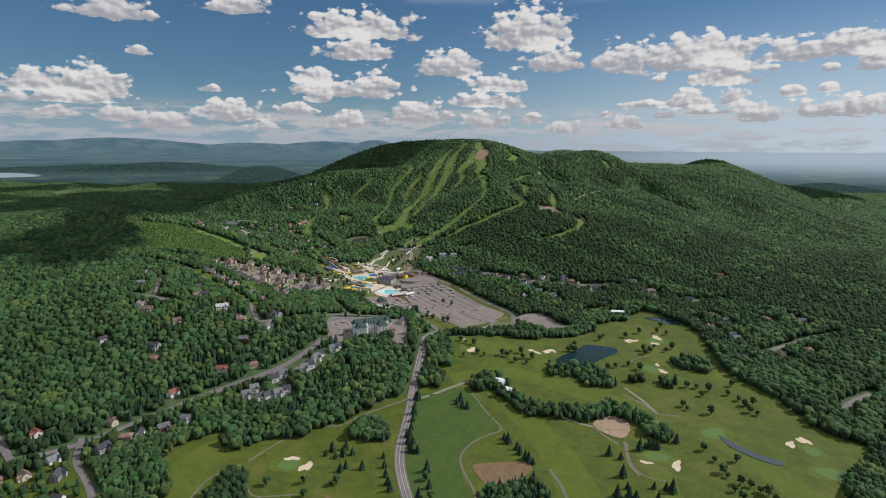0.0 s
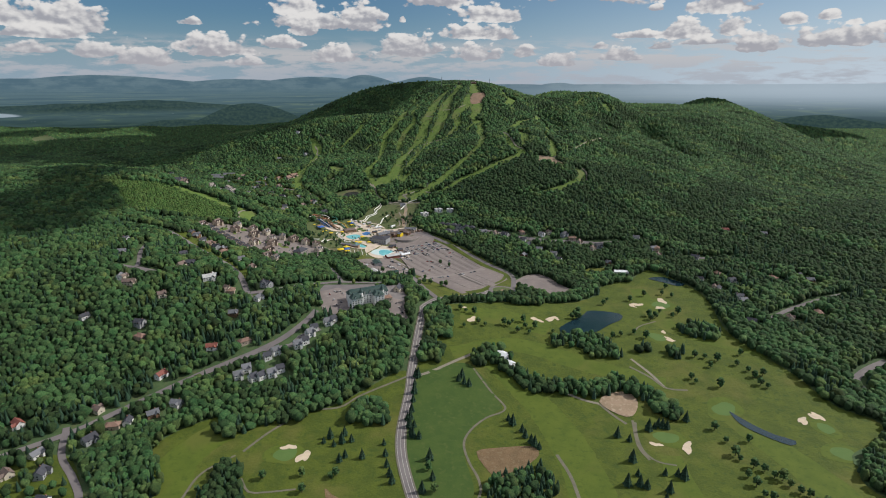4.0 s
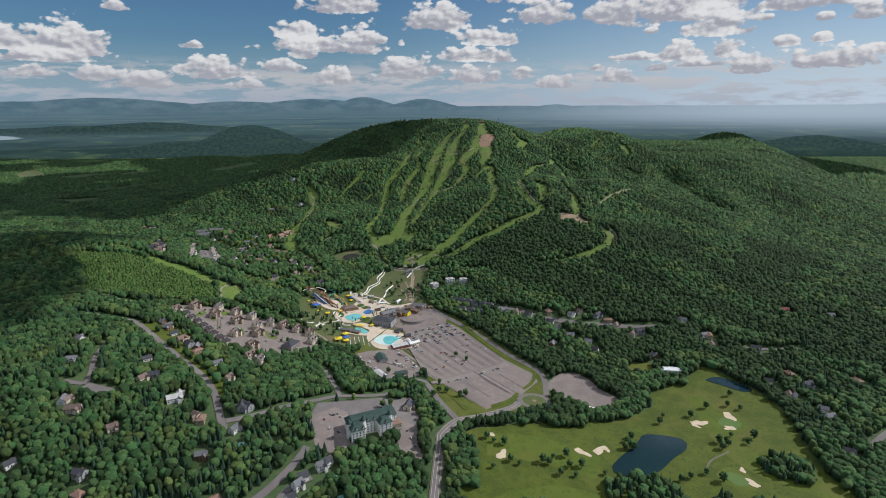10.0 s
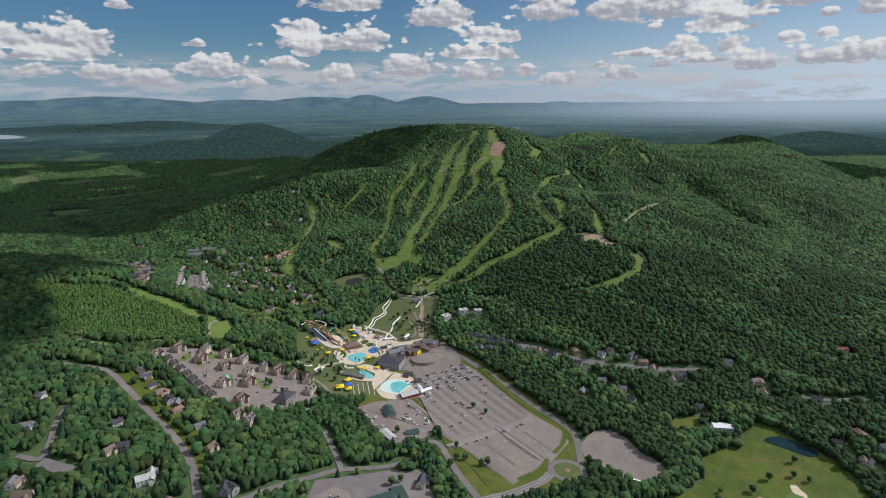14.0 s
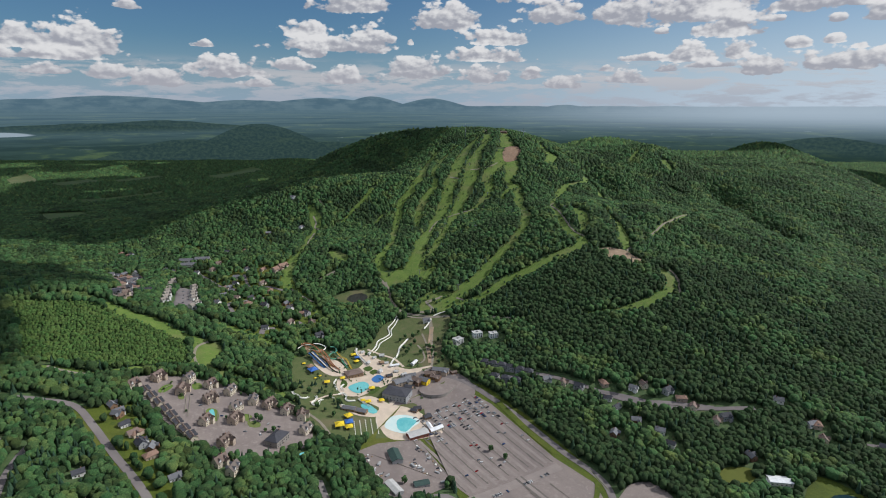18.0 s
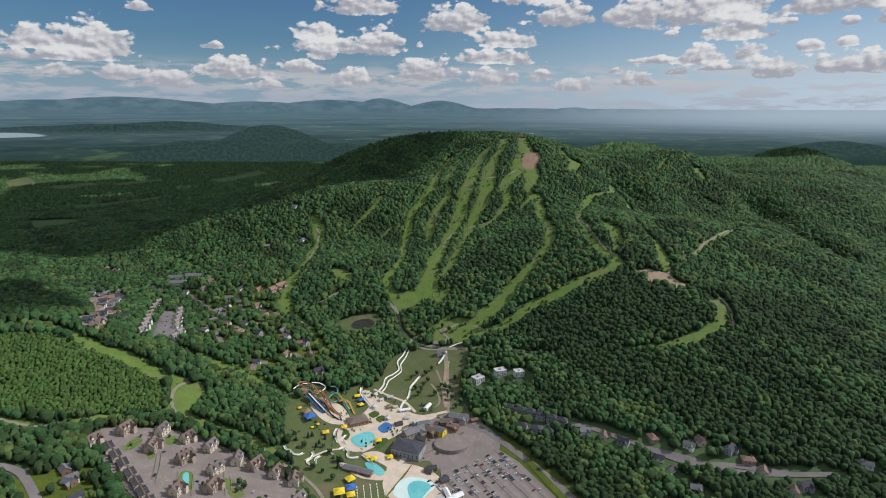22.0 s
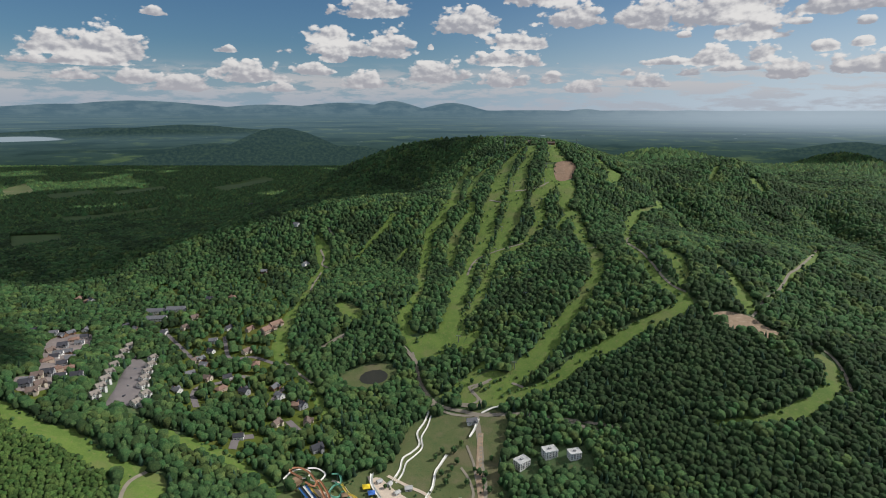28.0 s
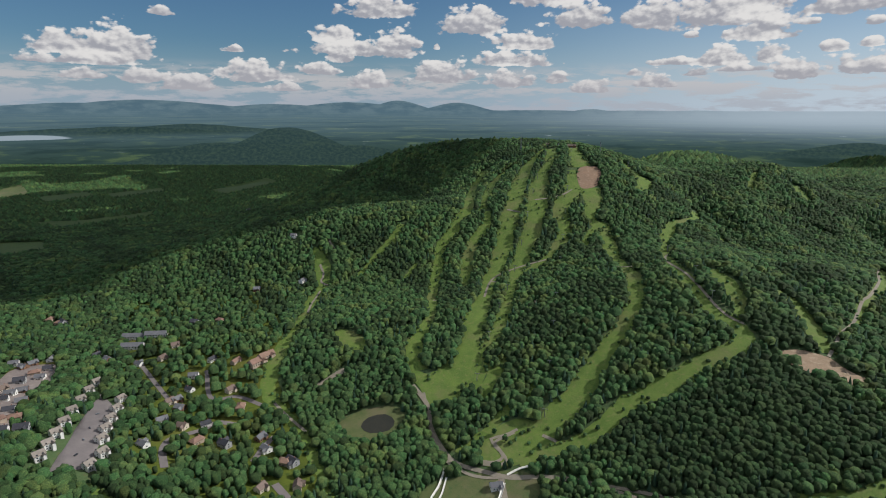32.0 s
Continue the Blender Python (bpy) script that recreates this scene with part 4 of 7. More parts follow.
def tube(bm, x, y, z0, z1, r0, r1, n=8):
    lo = [bm.verts.new((x + r0 * math.cos(6.2832 * i / n), y + r0 * math.sin(6.2832 * i / n), z0)) for i in range(n)]
    hi = [bm.verts.new((x + r1 * math.cos(6.2832 * i / n), y + r1 * math.sin(6.2832 * i / n), z1)) for i in range(n)]
    bm.faces.new(lo[::-1]), bm.faces.new(hi)
    for i in range(n):
        bm.faces.new((lo[i], lo[(i + 1) % n], hi[(i + 1) % n], hi[i]))


def beam(bm, a, b, w):
    """A square bar from a to b."""
    a, b = Vector(a), Vector(b)
    d = (b - a).normalized()
    s = d.cross(Vector((0, 0, 1)) if abs(d.z) < 0.9 else Vector((1, 0, 0))).normalized() * w / 2
    t = d.cross(s)
    lo = [bm.verts.new(a + k) for k in (s + t, s - t, -s - t, -s + t)]
    hi = [bm.verts.new(b + k) for k in (s + t, s - t, -s - t, -s + t)]
    bm.faces.new(lo), bm.faces.new(hi[::-1])
    for i in range(4):
        bm.faces.new((lo[i], hi[i], hi[(i + 1) % 4], lo[(i + 1) % 4]))


def gable_walls(bm, l, w, h, ridge):
    """Walls of length l along x, with gables at both ends."""
    x, y = l / 2, w / 2
    ends = []
    for s in (-x, x):
        ends.append([bm.verts.new(c) for c in ((s, -y, -2), (s, y, -2), (s, y, h), (s, 0, ridge), (s, -y, h))])
    a, b = ends
    bm.faces.new(a), bm.faces.new(b[::-1])
    for i, j in ((0, 1), (1, 2), (4, 0), (2, 3), (3, 4)):
        bm.faces.new((a[j], a[i], b[i], b[j]))


def gable_roof(bm, l, w, h, ridge, eave=0.6, thick=0.35):
    x, y = l / 2 + eave, w / 2
    drop = (ridge - h) / y * eave
    y += eave
    for s in (-1, 1):
        lo = [bm.verts.new((u, s * v, z)) for u, v, z in ((-x, 0, ridge), (x, 0, ridge), (x, y, h - drop), (-x, y, h - drop))]
        hi = [bm.verts.new(p.co + Vector((0, 0, thick))) for p in lo]
        bm.faces.new(lo if s > 0 else lo[::-1]), bm.faces.new(hi[::-1] if s > 0 else hi)
        for i in range(4):
            f = (lo[i], hi[i], hi[(i + 1) % 4], lo[(i + 1) % 4])
            bm.faces.new(f if s > 0 else f[::-1])


def hip_roof(bm, l, w, h, ridge, eave=0.7, thick=0.4, flat=0.0):
    x, y = l / 2 + eave, w / 2 + eave
    k = max(l - w, 0) / 2 + flat
    lo = [bm.verts.new(c) for c in ((-x, -y, h), (x, -y, h), (x, y, h), (-x, y, h))]
    md = [bm.verts.new((v.co.x, v.co.y, h + thick)) for v in lo]
    hi = [bm.verts.new(c) for c in ((-k - 0.01, -flat - 0.01, ridge), (k + 0.01, -flat - 0.01, ridge), (k + 0.01, flat + 0.01, ridge), (-k - 0.01, flat + 0.01, ridge))]
    bm.faces.new(lo[::-1]), bm.faces.new(hi)
    for a, b in ((lo, md), (md, hi)):
        for i in range(4):
            bm.faces.new((a[i], a[(i + 1) % 4], b[(i + 1) % 4], b[i]))


def mesh_of(name, mat, build, *args):
    bm = bmesh.new()
    build(bm, *args)
    me = bpy.data.meshes.new(name)
    bm.to_mesh(me)
    bm.free()
    me.materials.append(mat)
    return me


def plain(name, colour, rough=0.7, spread=0.15, **more):
    dark = tuple(c * 0.8 for c in colour)
    return material(name, [colour, dark], 2.0, rough, spread=spread, **more)


M.update(
    white=plain("white_siding", (0.78, 0.76, 0.72)),
    cream=plain("cream_siding", (0.62, 0.54, 0.42)),
    tan=plain("tan_siding", (0.44, 0.35, 0.27)),
    grey_wall=plain("grey_siding", (0.36, 0.36, 0.36)),
    brown_wall=plain("brown_siding", (0.22, 0.13, 0.08)),
    stone=material("grey_stone_wall", [(0.30, 0.27, 0.24), (0.22, 0.20, 0.18)], 2.0, 0.9),
    grey_roof=plain("grey_shingles", (0.17, 0.17, 0.18), 0.85, 0.3),
    dark_roof=plain("dark_shingles", (0.06, 0.06, 0.07), 0.8, 0.3),
    brown_roof=plain("brown_shingles", (0.185, 0.135, 0.112), 0.85, 0.3),
    village_roof=plain("grey_brown_shingles", (0.185, 0.150, 0.132), 0.85, 0.3),
    tan_roof=plain("tan_shingles", (0.27, 0.235, 0.20), 0.85, 0.25),
    red_roof=plain("red_roof", (0.24, 0.08, 0.06), 0.7, 0.2),
    orange_roof=plain("orange_shingles", (0.25, 0.155, 0.115), 0.8, 0.2),
    green_roof=plain("green_metal_roof", (0.045, 0.080, 0.068), 0.55, 0.1),
    pale_roof=plain("pale_membrane_roof", (0.50, 0.49, 0.47), 0.8, 0.1),
    white_roof=plain("white_metal_roof", (0.80, 0.80, 0.80), 0.5, 0.0),
    glass=plain("dark_window_glass", (0.03, 0.04, 0.05), 0.12, 0.0, spec=0.6),
    door=plain("dark_door", (0.10, 0.06, 0.05), 0.6, 0.1),
    brick=plain("chimney_brick", (0.26, 0.14, 0.10), 0.9, 0.1),
    bark=material("bark", [(0.10, 0.075, 0.05), (0.06, 0.045, 0.03)], 3.0, 0.95),
    steel=plain("grey_steel", (0.35, 0.36, 0.37), 0.45, 0.0, metal=0.6),
    tyre=plain("black_rubber", (0.02, 0.02, 0.02), 0.9, 0.0),
)
WINDOWS = {}


def window_mesh(w, h):
    if (w, h) not in WINDOWS:
        WINDOWS[w, h] = mesh_of("window", M["glass"], box, -w / 2, w / 2, -0.08, 0.08, 0, h)
    return WINDOWS[w, h]


def house(l, w, h, ridge, wall, roof, label, kind="house", storeys=1, chimney=True, wing=False, per=2, hip=False):
    """A house on its own, standing at the origin, with its long side along x."""
    ob = tagged(new(kind), label, kind.replace("_", " "))
    bm = bmesh.new()
    if hip:
        box(bm, -l / 2, l / 2, -w / 2, w / 2, -2, h)
    else:
        gable_walls(bm, l, w, h, ridge)
    if wing:
        box(bm, l * 0.12, l * 0.42, -w * 0.85, -w / 2 + 0.1, -2, h * 0.9)
    part("wall", bm, wall, ob)
    bm = bmesh.new()
    (hip_roof if hip else gable_roof)(bm, l, w, h, ridge)
    part("roof", bm, roof, ob)
    if wing:
        bm = bmesh.new()
        gable_roof(bm, w * 0.5, l * 0.32, 0, (ridge - h) * 0.7, 0.4, 0.3)
        bmesh.ops.transform(bm, matrix=pose(l * 0.27, -w * 0.62, h * 0.9, 0, 0, 90), verts=bm.verts)
        part("roof", bm, roof, ob)
    if chimney:
        bm = bmesh.new()
        box(bm, l * 0.22, l * 0.22 + 0.9, 0.6, 1.5, h, ridge + 1.0)
        part("chimney", bm, M["brick"], ob)
    me = window_mesh(1.5, 1.4)
    for s in range(storeys):
        z = 1.0 + 2.8 * s
        for i in range(per):
            x = l * ((i + 0.5) / per - 0.5)
            for side in (-1, 1):
                if not (side < 0 and s == 0 and i == per // 2):
                    part_of("window", me, ob, pose(x, side * w / 2, z))
        for side in (-1, 1):
            part_of("window", me, ob, pose(side * l / 2, 0, z, 0, 0, 90))
    bm = bmesh.new()
    box(bm, -0.6, 0.6, -w / 2 - 0.12, -w / 2 + 0.1, 0, 2.1)
    part("door", bm, M["door"], ob)
    return ob


def stand(ob, x, y, turn=0.0, size=1.0, sink=0.0):
    """Sets a thing on the ground."""
    ob.matrix_basis = pose(x, y, g(x, y) - sink, 0, 0, turn) @ Matrix.Scale(size, 4)
    return ob


def settle(kinds, spots, turns, sizes=(1.0,), clear=24.0, group=""):
    """Copies of the given kinds on spots; each kind's first copy is the original itself."""
    for k, (x, y) in enumerate(spots):
        proto = kinds[k % len(kinds)]
        size = sizes[k % len(sizes)] / (proto.scale.x if proto.get("stands") else 1.0)
        m = pose(x, y, g(x, y) + 0.3, 0, 0, turns[k % len(turns)]) @ Matrix.Scale(size, 4)
        if not proto.get("stands"):
            proto["stands"] = 1
            proto.matrix_basis = m
            ob = proto
        else:
            ob = copy_thing(proto, m)
        if group:
            ob["group"] = group
        clear_line([(x, y), (x + 5, y - 9)], clear)


def remove_spare(kinds):
    for ob in kinds:
        if not ob.get("stands"):
            for o in (*ob.children_recursive, ob):
                bpy.data.objects.remove(o)

# ---- residential roads ----
def lane(pts, width=7.0, label="grey residential street among the trees"):
    return strip("street", pts, width, M["asphalt"], 0.85, label, "road", clear=11, across=4)


lane([(-599, 1119), (-560, 1124), (-521, 1123), (-477, 1088), (-430, 1044), (-395, 1013), (-357, 975), (-326, 935), (-303, 891), (-292, 870), (-286, 869)], 9)
lane([(-291, 878), (-262, 891), (-225, 917), (-191, 938)] + [(-167, 954), (-114, 970), (-86, 990)], 8)
lane([(-517, 933), (-490, 931), (-495, 955), (-509, 988), (-517, 1020), (-519, 1041)], 7)
lane([(-487, 926), (-461, 919), (-447, 916)], 14, "paved turning place before an estate house")
lane([(-463, 571), (-440, 589), (-412, 612), (-371, 656), (-323, 702), (-283, 733), (-252, 755), (-221, 783), (-197, 819), (-186, 847)], 9, "grey residential street with driveways")
lane([(-423, 619), (-401, 574), (-370, 541), (-346, 511), (-341, 483)], 7)
lane([(-522, 617), (-472, 573)], 8)
lane([(-372, 402), (-350, 413), (-325, 427), (-308, 438)], 7)
lane([(-385, 466), (-366, 479), (-349, 497), (-317, 479)], 6)
lane([(612, 756), (572, 737), (542, 715), (536, 692)], 9)
lane([(525, 884), (567, 909), (626, 934), (681, 951)], 8)
lane([(167, 1258), (212, 1240), (263, 1216), (317, 1208), (381, 1205)], 7)
lane([(488, 1130), (526, 1121), (576, 1118)], 7)
lane([(-246, 760), (-208, 770), (-198, 787), (-173, 806)], 7)
lane([(-445, 1463), (-464, 1496), (-466, 1523), (-444, 1550), (-435, 1569), (-411, 1569)], 8)
lane([(-499, 1684), (-465, 1621), (-432, 1626), (-393, 1611)], 6)
lane([(-365, 1502), (-363, 1531), (-358, 1553)], 7)
lane([(-373, 1396), (-375, 1416), (-359, 1427)], 9)
lane([(-330, 1471), (-310, 1452)], 9)
lane([(-618, 1716), (-540, 1634), (-506, 1600)], 6)
lane([(25, 1298), (86, 1304), (148, 1273), (210, 1233), (262, 1224), (326, 1209)], 7)
lane([(-202, 1046), (-176, 987), (-164, 955)], 7)

HOUSES = [
    house(13, 9, 4.2, 7.6, M["white"], M["grey_roof"], "white clapboard house with a grey shingle roof", wing=True),
    house(12, 9, 4.5, 8.2, M["cream"], M["brown_roof"], "cream house with a brown gabled roof", wing=True),
    house(14, 10, 5.6, 9.6, M["grey_wall"], M["dark_roof"], "grey two-storey house with a dark roof", storeys=2, wing=True),
    house(15, 10, 4.0, 7.4, M["tan"], M["orange_roof"], "tan bungalow with an orange-brown shingle roof", hip=True),
    house(12, 8, 4.0, 7.2, M["white"], M["dark_roof"], "white cottage with a dark gabled roof"),
    house(13, 9, 4.2, 7.8, M["brown_wall"], M["grey_roof"], "brown wooden chalet with a grey roof", wing=True),
]
RED = [house(14, 9, 4.2, 7.8, M["white"], M["red_roof"], "white house with a bright red roof", wing=True)]
TURNS = (12, 70, -35, 100, 40, -10, 155, 62)
settle(HOUSES, [(-535, 980), (-319, 971), (-272, 904), (-320, 876), (-444, 1003), (-467, 1119), (-558, 1039), (-424, 948), (-412, 957), (-428, 1087), (-413, 1074), (-399, 1064), (-350, 1016)], TURNS)
settle(HOUSES, [(-496, 895), (-416, 856), (-422, 797), (-411, 774), (-504, 807), (-301, 825), (-276, 864), (-327, 881), (-279, 903), (-270, 772)], TURNS[3:] + TURNS[:3])
settle(RED, [(-310, 760), (-357, 709)] + [(-478, 622), (-341, 398), (-293, 479)] + [(615, 1231)], TURNS)
settle(HOUSES, [(-426, 573), (-435, 543), (-402, 543), (-460, 533), (-377, 508), (-387, 481), (-401, 464), (-309, 459), (-303, 424), (-316, 400), (-359, 628), (-337, 641), (-317, 660), (-403, 647), (-384, 596), (-372, 620)], TURNS[1:] + TURNS[:1])
settle(HOUSES, [(225, 1254), (241, 1259), (271, 1244), (286, 1228), (182, 1238), (172, 1169), (439, 1169), (438, 1141), (504, 1120), (518, 1050), (491, 994), (685, 1207), (419, 1215), (317, 1183)], TURNS[2:] + TURNS[:2])
settle(HOUSES, [(511, 944), (551, 879), (485, 869), (604, 1022), (653, 1025), (660, 1004), (512, 960), (486, 997), (527, 1019), (605, 892), (477, 1034)], TURNS)
settle(HOUSES, [(-497, 1556), (-468, 1548), (-406, 1523), (-438, 1522), (-374, 1418), (-372, 1546), (-358, 1526), (-305, 1471), (-280, 1420), (-330, 1507), (-501, 1636), (-506, 1609), (-511, 1669), (-584, 1721), (-845, 1870), (-877, 1881), (-846, 1716), (-783, 1696), (-485, 1494), (-445, 1637)], TURNS[4:] + TURNS[:4])
settle(HOUSES, [(-91, 1480), (-341, 1459), (-322, 1508), (-418, 1603), (-445, 1560), (-492, 1591), (-612, 1707), (-512, 1603)], TURNS)
settle(HOUSES, [(-493, 2111), (-1240, 3234), (-851, 2784), (-851, 1869), (-702, 1743), (-673, 1726), (-763, 1727), (-584, 1761), (-595, 1852), (-550, 1853), (-501, 1708), (-529, 1975), (-444, 1991)], TURNS[5:] + TURNS[:5])
settle(HOUSES, [(101, 1288), (124, 1277), (146, 1265), (184, 1269), (190, 1219), (209, 1192), (235, 1170), (296, 1211), (332, 1189), (446, 1168), (240, 1145), (332, 1118)], TURNS)
# an upper hamlet of paired chalets
settle(HOUSES, [(-630, 1426), (-632, 1445), (-629, 1459), (-633, 1477), (-651, 1514), (-669, 1554), (-708, 1583), (-731, 1598), (-741, 1638), (-750, 1676), (-743, 1693), (-779, 1710), (-806, 1707), (-609, 1406), (-600, 1470), (-674, 1516), (-691, 1552), (-706, 1600), (-729, 1660), (-614, 1425), (-625, 1418), (-628, 1493), (-613, 1459)], (25, 30, 20, 60))
# rows of white town houses along the lower street
TOWN = [
    house(11, 9, 6.0, 10.5, M["white"], M["grey_roof"], "white two-storey row house with a steep grey roof", kind="town_house", storeys=2, chimney=False, per=2, wing=True),
    house(10, 9, 6.0, 10.2, M["white"], M["dark_roof"], "white row house with a dark steep roof", kind="town_house", storeys=2, chimney=False, per=2),
]
settle(TOWN, [(-260, 709), (-240, 706), (-253, 722), (-232, 745), (-224, 755), (-210, 723), (-219, 715), (-231, 709), (-197, 769), (-189, 777), (-185, 793), (-181, 803), (-164, 818), (-158, 824)], (35, 50, 30), group="white row houses on the lower street")

# ---- village of steep-roofed town houses ----
VILLA = [
    house(17, 12, 7.0, 13.0, M["tan"], M["brown_roof"], "tan and brown village apartment house with steep gables", kind="village_house", storeys=2, per=4, wing=True),
    house(15, 11, 7.0, 12.4, M["cream"], M["brown_roof"], "cream-walled village house with a brown steep roof", kind="village_house", storeys=2, per=3, wing=True),
    house(16, 11, 7.0, 12.6, M["cream"], M["village_roof"], "cream village house with white dormers and a grey-brown roof", kind="village_house", storeys=2, per=3),
]


def add_dormers(ob, l, w, h, ridge, count, wall, roof):
    """Gabled dormers with pale fronts along both long sides of a roof."""
    front = mesh_of("dormer", wall, gable_walls, 3.2, 2.6, 1.6, 3.4)
    cap = mesh_of("dormer_roof", roof, gable_roof, 3.4, 2.6, 1.6, 3.4, 0.35, 0.2)
    for i in range(count):
        x = l * ((i + 0.5) / count - 0.5)
        for side in (-1, 1):
            d = part_of("dormer", front, ob, pose(x, side * w * 0.36, h + (ridge - h) * 0.18, 0, 0, 90))
            part_of("dormer_roof", cap, d)


add_dormers(VILLA[0], 17, 12, 7.0, 13.0, 3, M["cream"], M["brown_roof"])
add_dormers(VILLA[1], 15, 11, 7.0, 12.4, 2, M["white"], M["brown_roof"])
add_dormers(VILLA[2], 16, 11, 7.0, 12.6, 2, M["white"], M["grey_roof"])
VILLAGE_SPOTS = [(-463, 1216), (-483, 1188), (-425, 1227), (-422, 1196), (-393, 1222), (-362, 1214), (-380, 1187), (-365, 1134), (-325, 1198), (-302, 1194), (-276, 1185), (-341, 1176), (-333, 1147), (-253, 1176), (-240, 1145), (-326, 1094), (-316, 1053), (-297, 1041)]
settle(VILLA, VILLAGE_SPOTS, (75, 60, 80, 95, 65), group="houses round the village courts")
ROW = [house(17, 9, 4.0, 7.6, M["cream"], M["brown_roof"], "low cream row house with a brown roof", kind="row_house", per=2, chimney=False)]
add_dormers(ROW[0], 17, 9, 4.0, 7.6, 3, M["cream"], M["dark_roof"])
settle(ROW, [(-463, 1181), (-449, 1170), (-435, 1159), (-420, 1146), (-407, 1134), (-394, 1121), (-380, 1109), (-367, 1098)], (-48,), group="low row houses at the village edge")
for pts in ([(-409, 1192), (-399, 1166), (-391, 1141)], [(-412, 1188), (-397, 1147)], [(-379, 1167), (-369, 1143)], [(-361, 1164), (-349, 1132)], [(-335, 1184), (-316, 1140)], [(-324, 1174), (-313, 1149)], [(-449, 1184), (-453, 1201), (-445, 1212)], [(-444, 1184), (-445, 1199), (-439, 1210)]):
    strip("garden_wall", pts, 0.8, M["path"], 1.8, "low beige garden wall between the courts", "wall", clear=None, across=2)
for pts in ([(-450, 1186), (-451, 1201), (-444, 1210), (-438, 1205), (-442, 1188)], [(-424, 1190), (-419, 1196), (-413, 1181), (-419, 1179)], [(-376, 1165), (-371, 1146), (-365, 1140), (-353, 1143), (-361, 1165), (-371, 1170)], [(-318, 1152), (-303, 1153), (-299, 1142), (-311, 1139)], [(-418, 1219), (-410, 1226), (-402, 1216), (-410, 1207)], [(-328, 1168), (-316, 1165), (-318, 1151), (-327, 1155)]):
    sheet("garden_bed", pts, M["trail"], 0.95, "planted green bed among the village courts", "garden bed", clear=False)
settle(HOUSES, [(-469, 1125), (-431, 1085), (-412, 1067), (-392, 1049), (-449, 1101), (-482, 1135)], (50, 55, 140))
settle([house(26, 18, 8, 14, M["stone"], M["dark_roof"], "large stone village hall with a dark hipped roof", kind="village_hall", storeys=2, per=6, hip=True)], [(-269, 1115)], (70,), clear=30)

CONDO = [house(10, 10, 6.5, 9.5, M["white"], M["tan_roof"], "three-storey white condominium house with a tan roof", kind="condominium", storeys=3, per=2, chimney=False, wing=True)]
settle(CONDO, [(-551, 1428), (-558, 1450), (-568, 1475), (-581, 1505), (-598, 1541), (-616, 1582), (-630, 1618), (-638, 1646)], (58,), (1.05,), group="condominiums round a long court")
settle(CONDO, [(-574, 1598), (-561, 1568), (-549, 1537), (-537, 1509), (-525, 1484), (-508, 1459), (-505, 1434)], (70,), (1.0,), group="condominiums round a long court")
LONG = [house(34, 12, 6, 10.5, M["white"], M["grey_roof"], "long white row of terraced houses with a grey roof", kind="terrace", storeys=2, per=8, chimney=False)]
settle(LONG, [(-678, 1806), (-641, 1809), (-657, 1767)], (8,), clear=30)
settle([house(26, 12, 6, 11, M["tan"], M["orange_roof"], "tan lodge with a long ridged orange-brown roof", kind="lodge", storeys=2, per=6, wing=True)], [(-428, 1694), (-419, 1708), (-462, 1701)], (62, 55, 70), (1.0, 0.9, 0.6), clear=30)


def flat_block(l, w, h, label, wall, kind="apartment_block"):
    """A flat-roofed block with balconies."""
    ob = tagged(new(kind), label, "apartment block")
    bm = bmesh.new()
    box(bm, -l / 2, l / 2, -w / 2, w / 2, -2, h)
    part("wall", bm, wall, ob)
    bm = bmesh.new()
    for x0, x1, y0, y1 in ((-l / 2 - 0.3, l / 2 + 0.3, -w / 2 - 0.3, -w / 2 + 0.3), (-l / 2 - 0.3, l / 2 + 0.3, w / 2 - 0.3, w / 2 + 0.3), (-l / 2 - 0.3, -l / 2 + 0.3, -w / 2 + 0.3, w / 2 - 0.3), (l / 2 - 0.3, l / 2 + 0.3, -w / 2 + 0.3, w / 2 - 0.3)):
        box(bm, x0, x1, y0, y1, h, h + 0.9)
    part("parapet", bm, wall, ob)
    bm = bmesh.new()
    box(bm, -l / 2 + 0.3, l / 2 - 0.3, -w / 2 + 0.3, w / 2 - 0.3, h, h + 0.25)
    part("roof", bm, M["pale_roof"], ob)
    bm = bmesh.new()
    box(bm, -2, 2, -1.5, 1.5, h + 0.25, h + 2.6)
    part("lift_head", bm, M["grey_wall"], ob)
    me = window_mesh(2.2, 1.7)
    bal = mesh_of("balcony", M["grey_wall"], box, -1.6, 1.6, -1.2, 0, -0.15, 0.9)
    for s in range(int(h // 3)):
        for i in range(4):
            x = l * ((i + 0.5) / 4 - 0.5)
            for side in (-1, 1):
                part_of("window", me, ob, pose(x, side * w / 2, 0.9 + 3 * s))
            if i % 2 and s:
                part_of("balcony", bal, ob, pose(x, -w / 2, 3 * s))
        for i in range(3):
            y = w * ((i + 0.5) / 3 - 0.5)
            for side in (-1, 1):
                part_of("window", me, ob, pose(side * l / 2, y, 0.9 + 3 * s, 0, 0, 90))
    return ob


settle([flat_block(19, 14, 10, "white three-storey flat-roofed apartment block on the slope", M["white"])], [(-34, 1403), (0, 1415), (28, 1409)], (38, 20, 15), (0.85, 0.85, 0.75), clear=34, group="white apartment blocks by the trail")
DARK = [house(15, 11, 8, 12.5, M["grey_wall"], M["dark_roof"], "dark grey three-storey town house with a mansard roof", kind="town_house", storeys=3, per=4, chimney=False, hip=True)]
settle(DARK, [(9, 1337), (22, 1331), (35, 1326), (48, 1319), (62, 1312), (75, 1305), (21, 1301), (38, 1294), (54, 1288)], (-22,), (0.9,), clear=12, group="dark town houses under the trees")


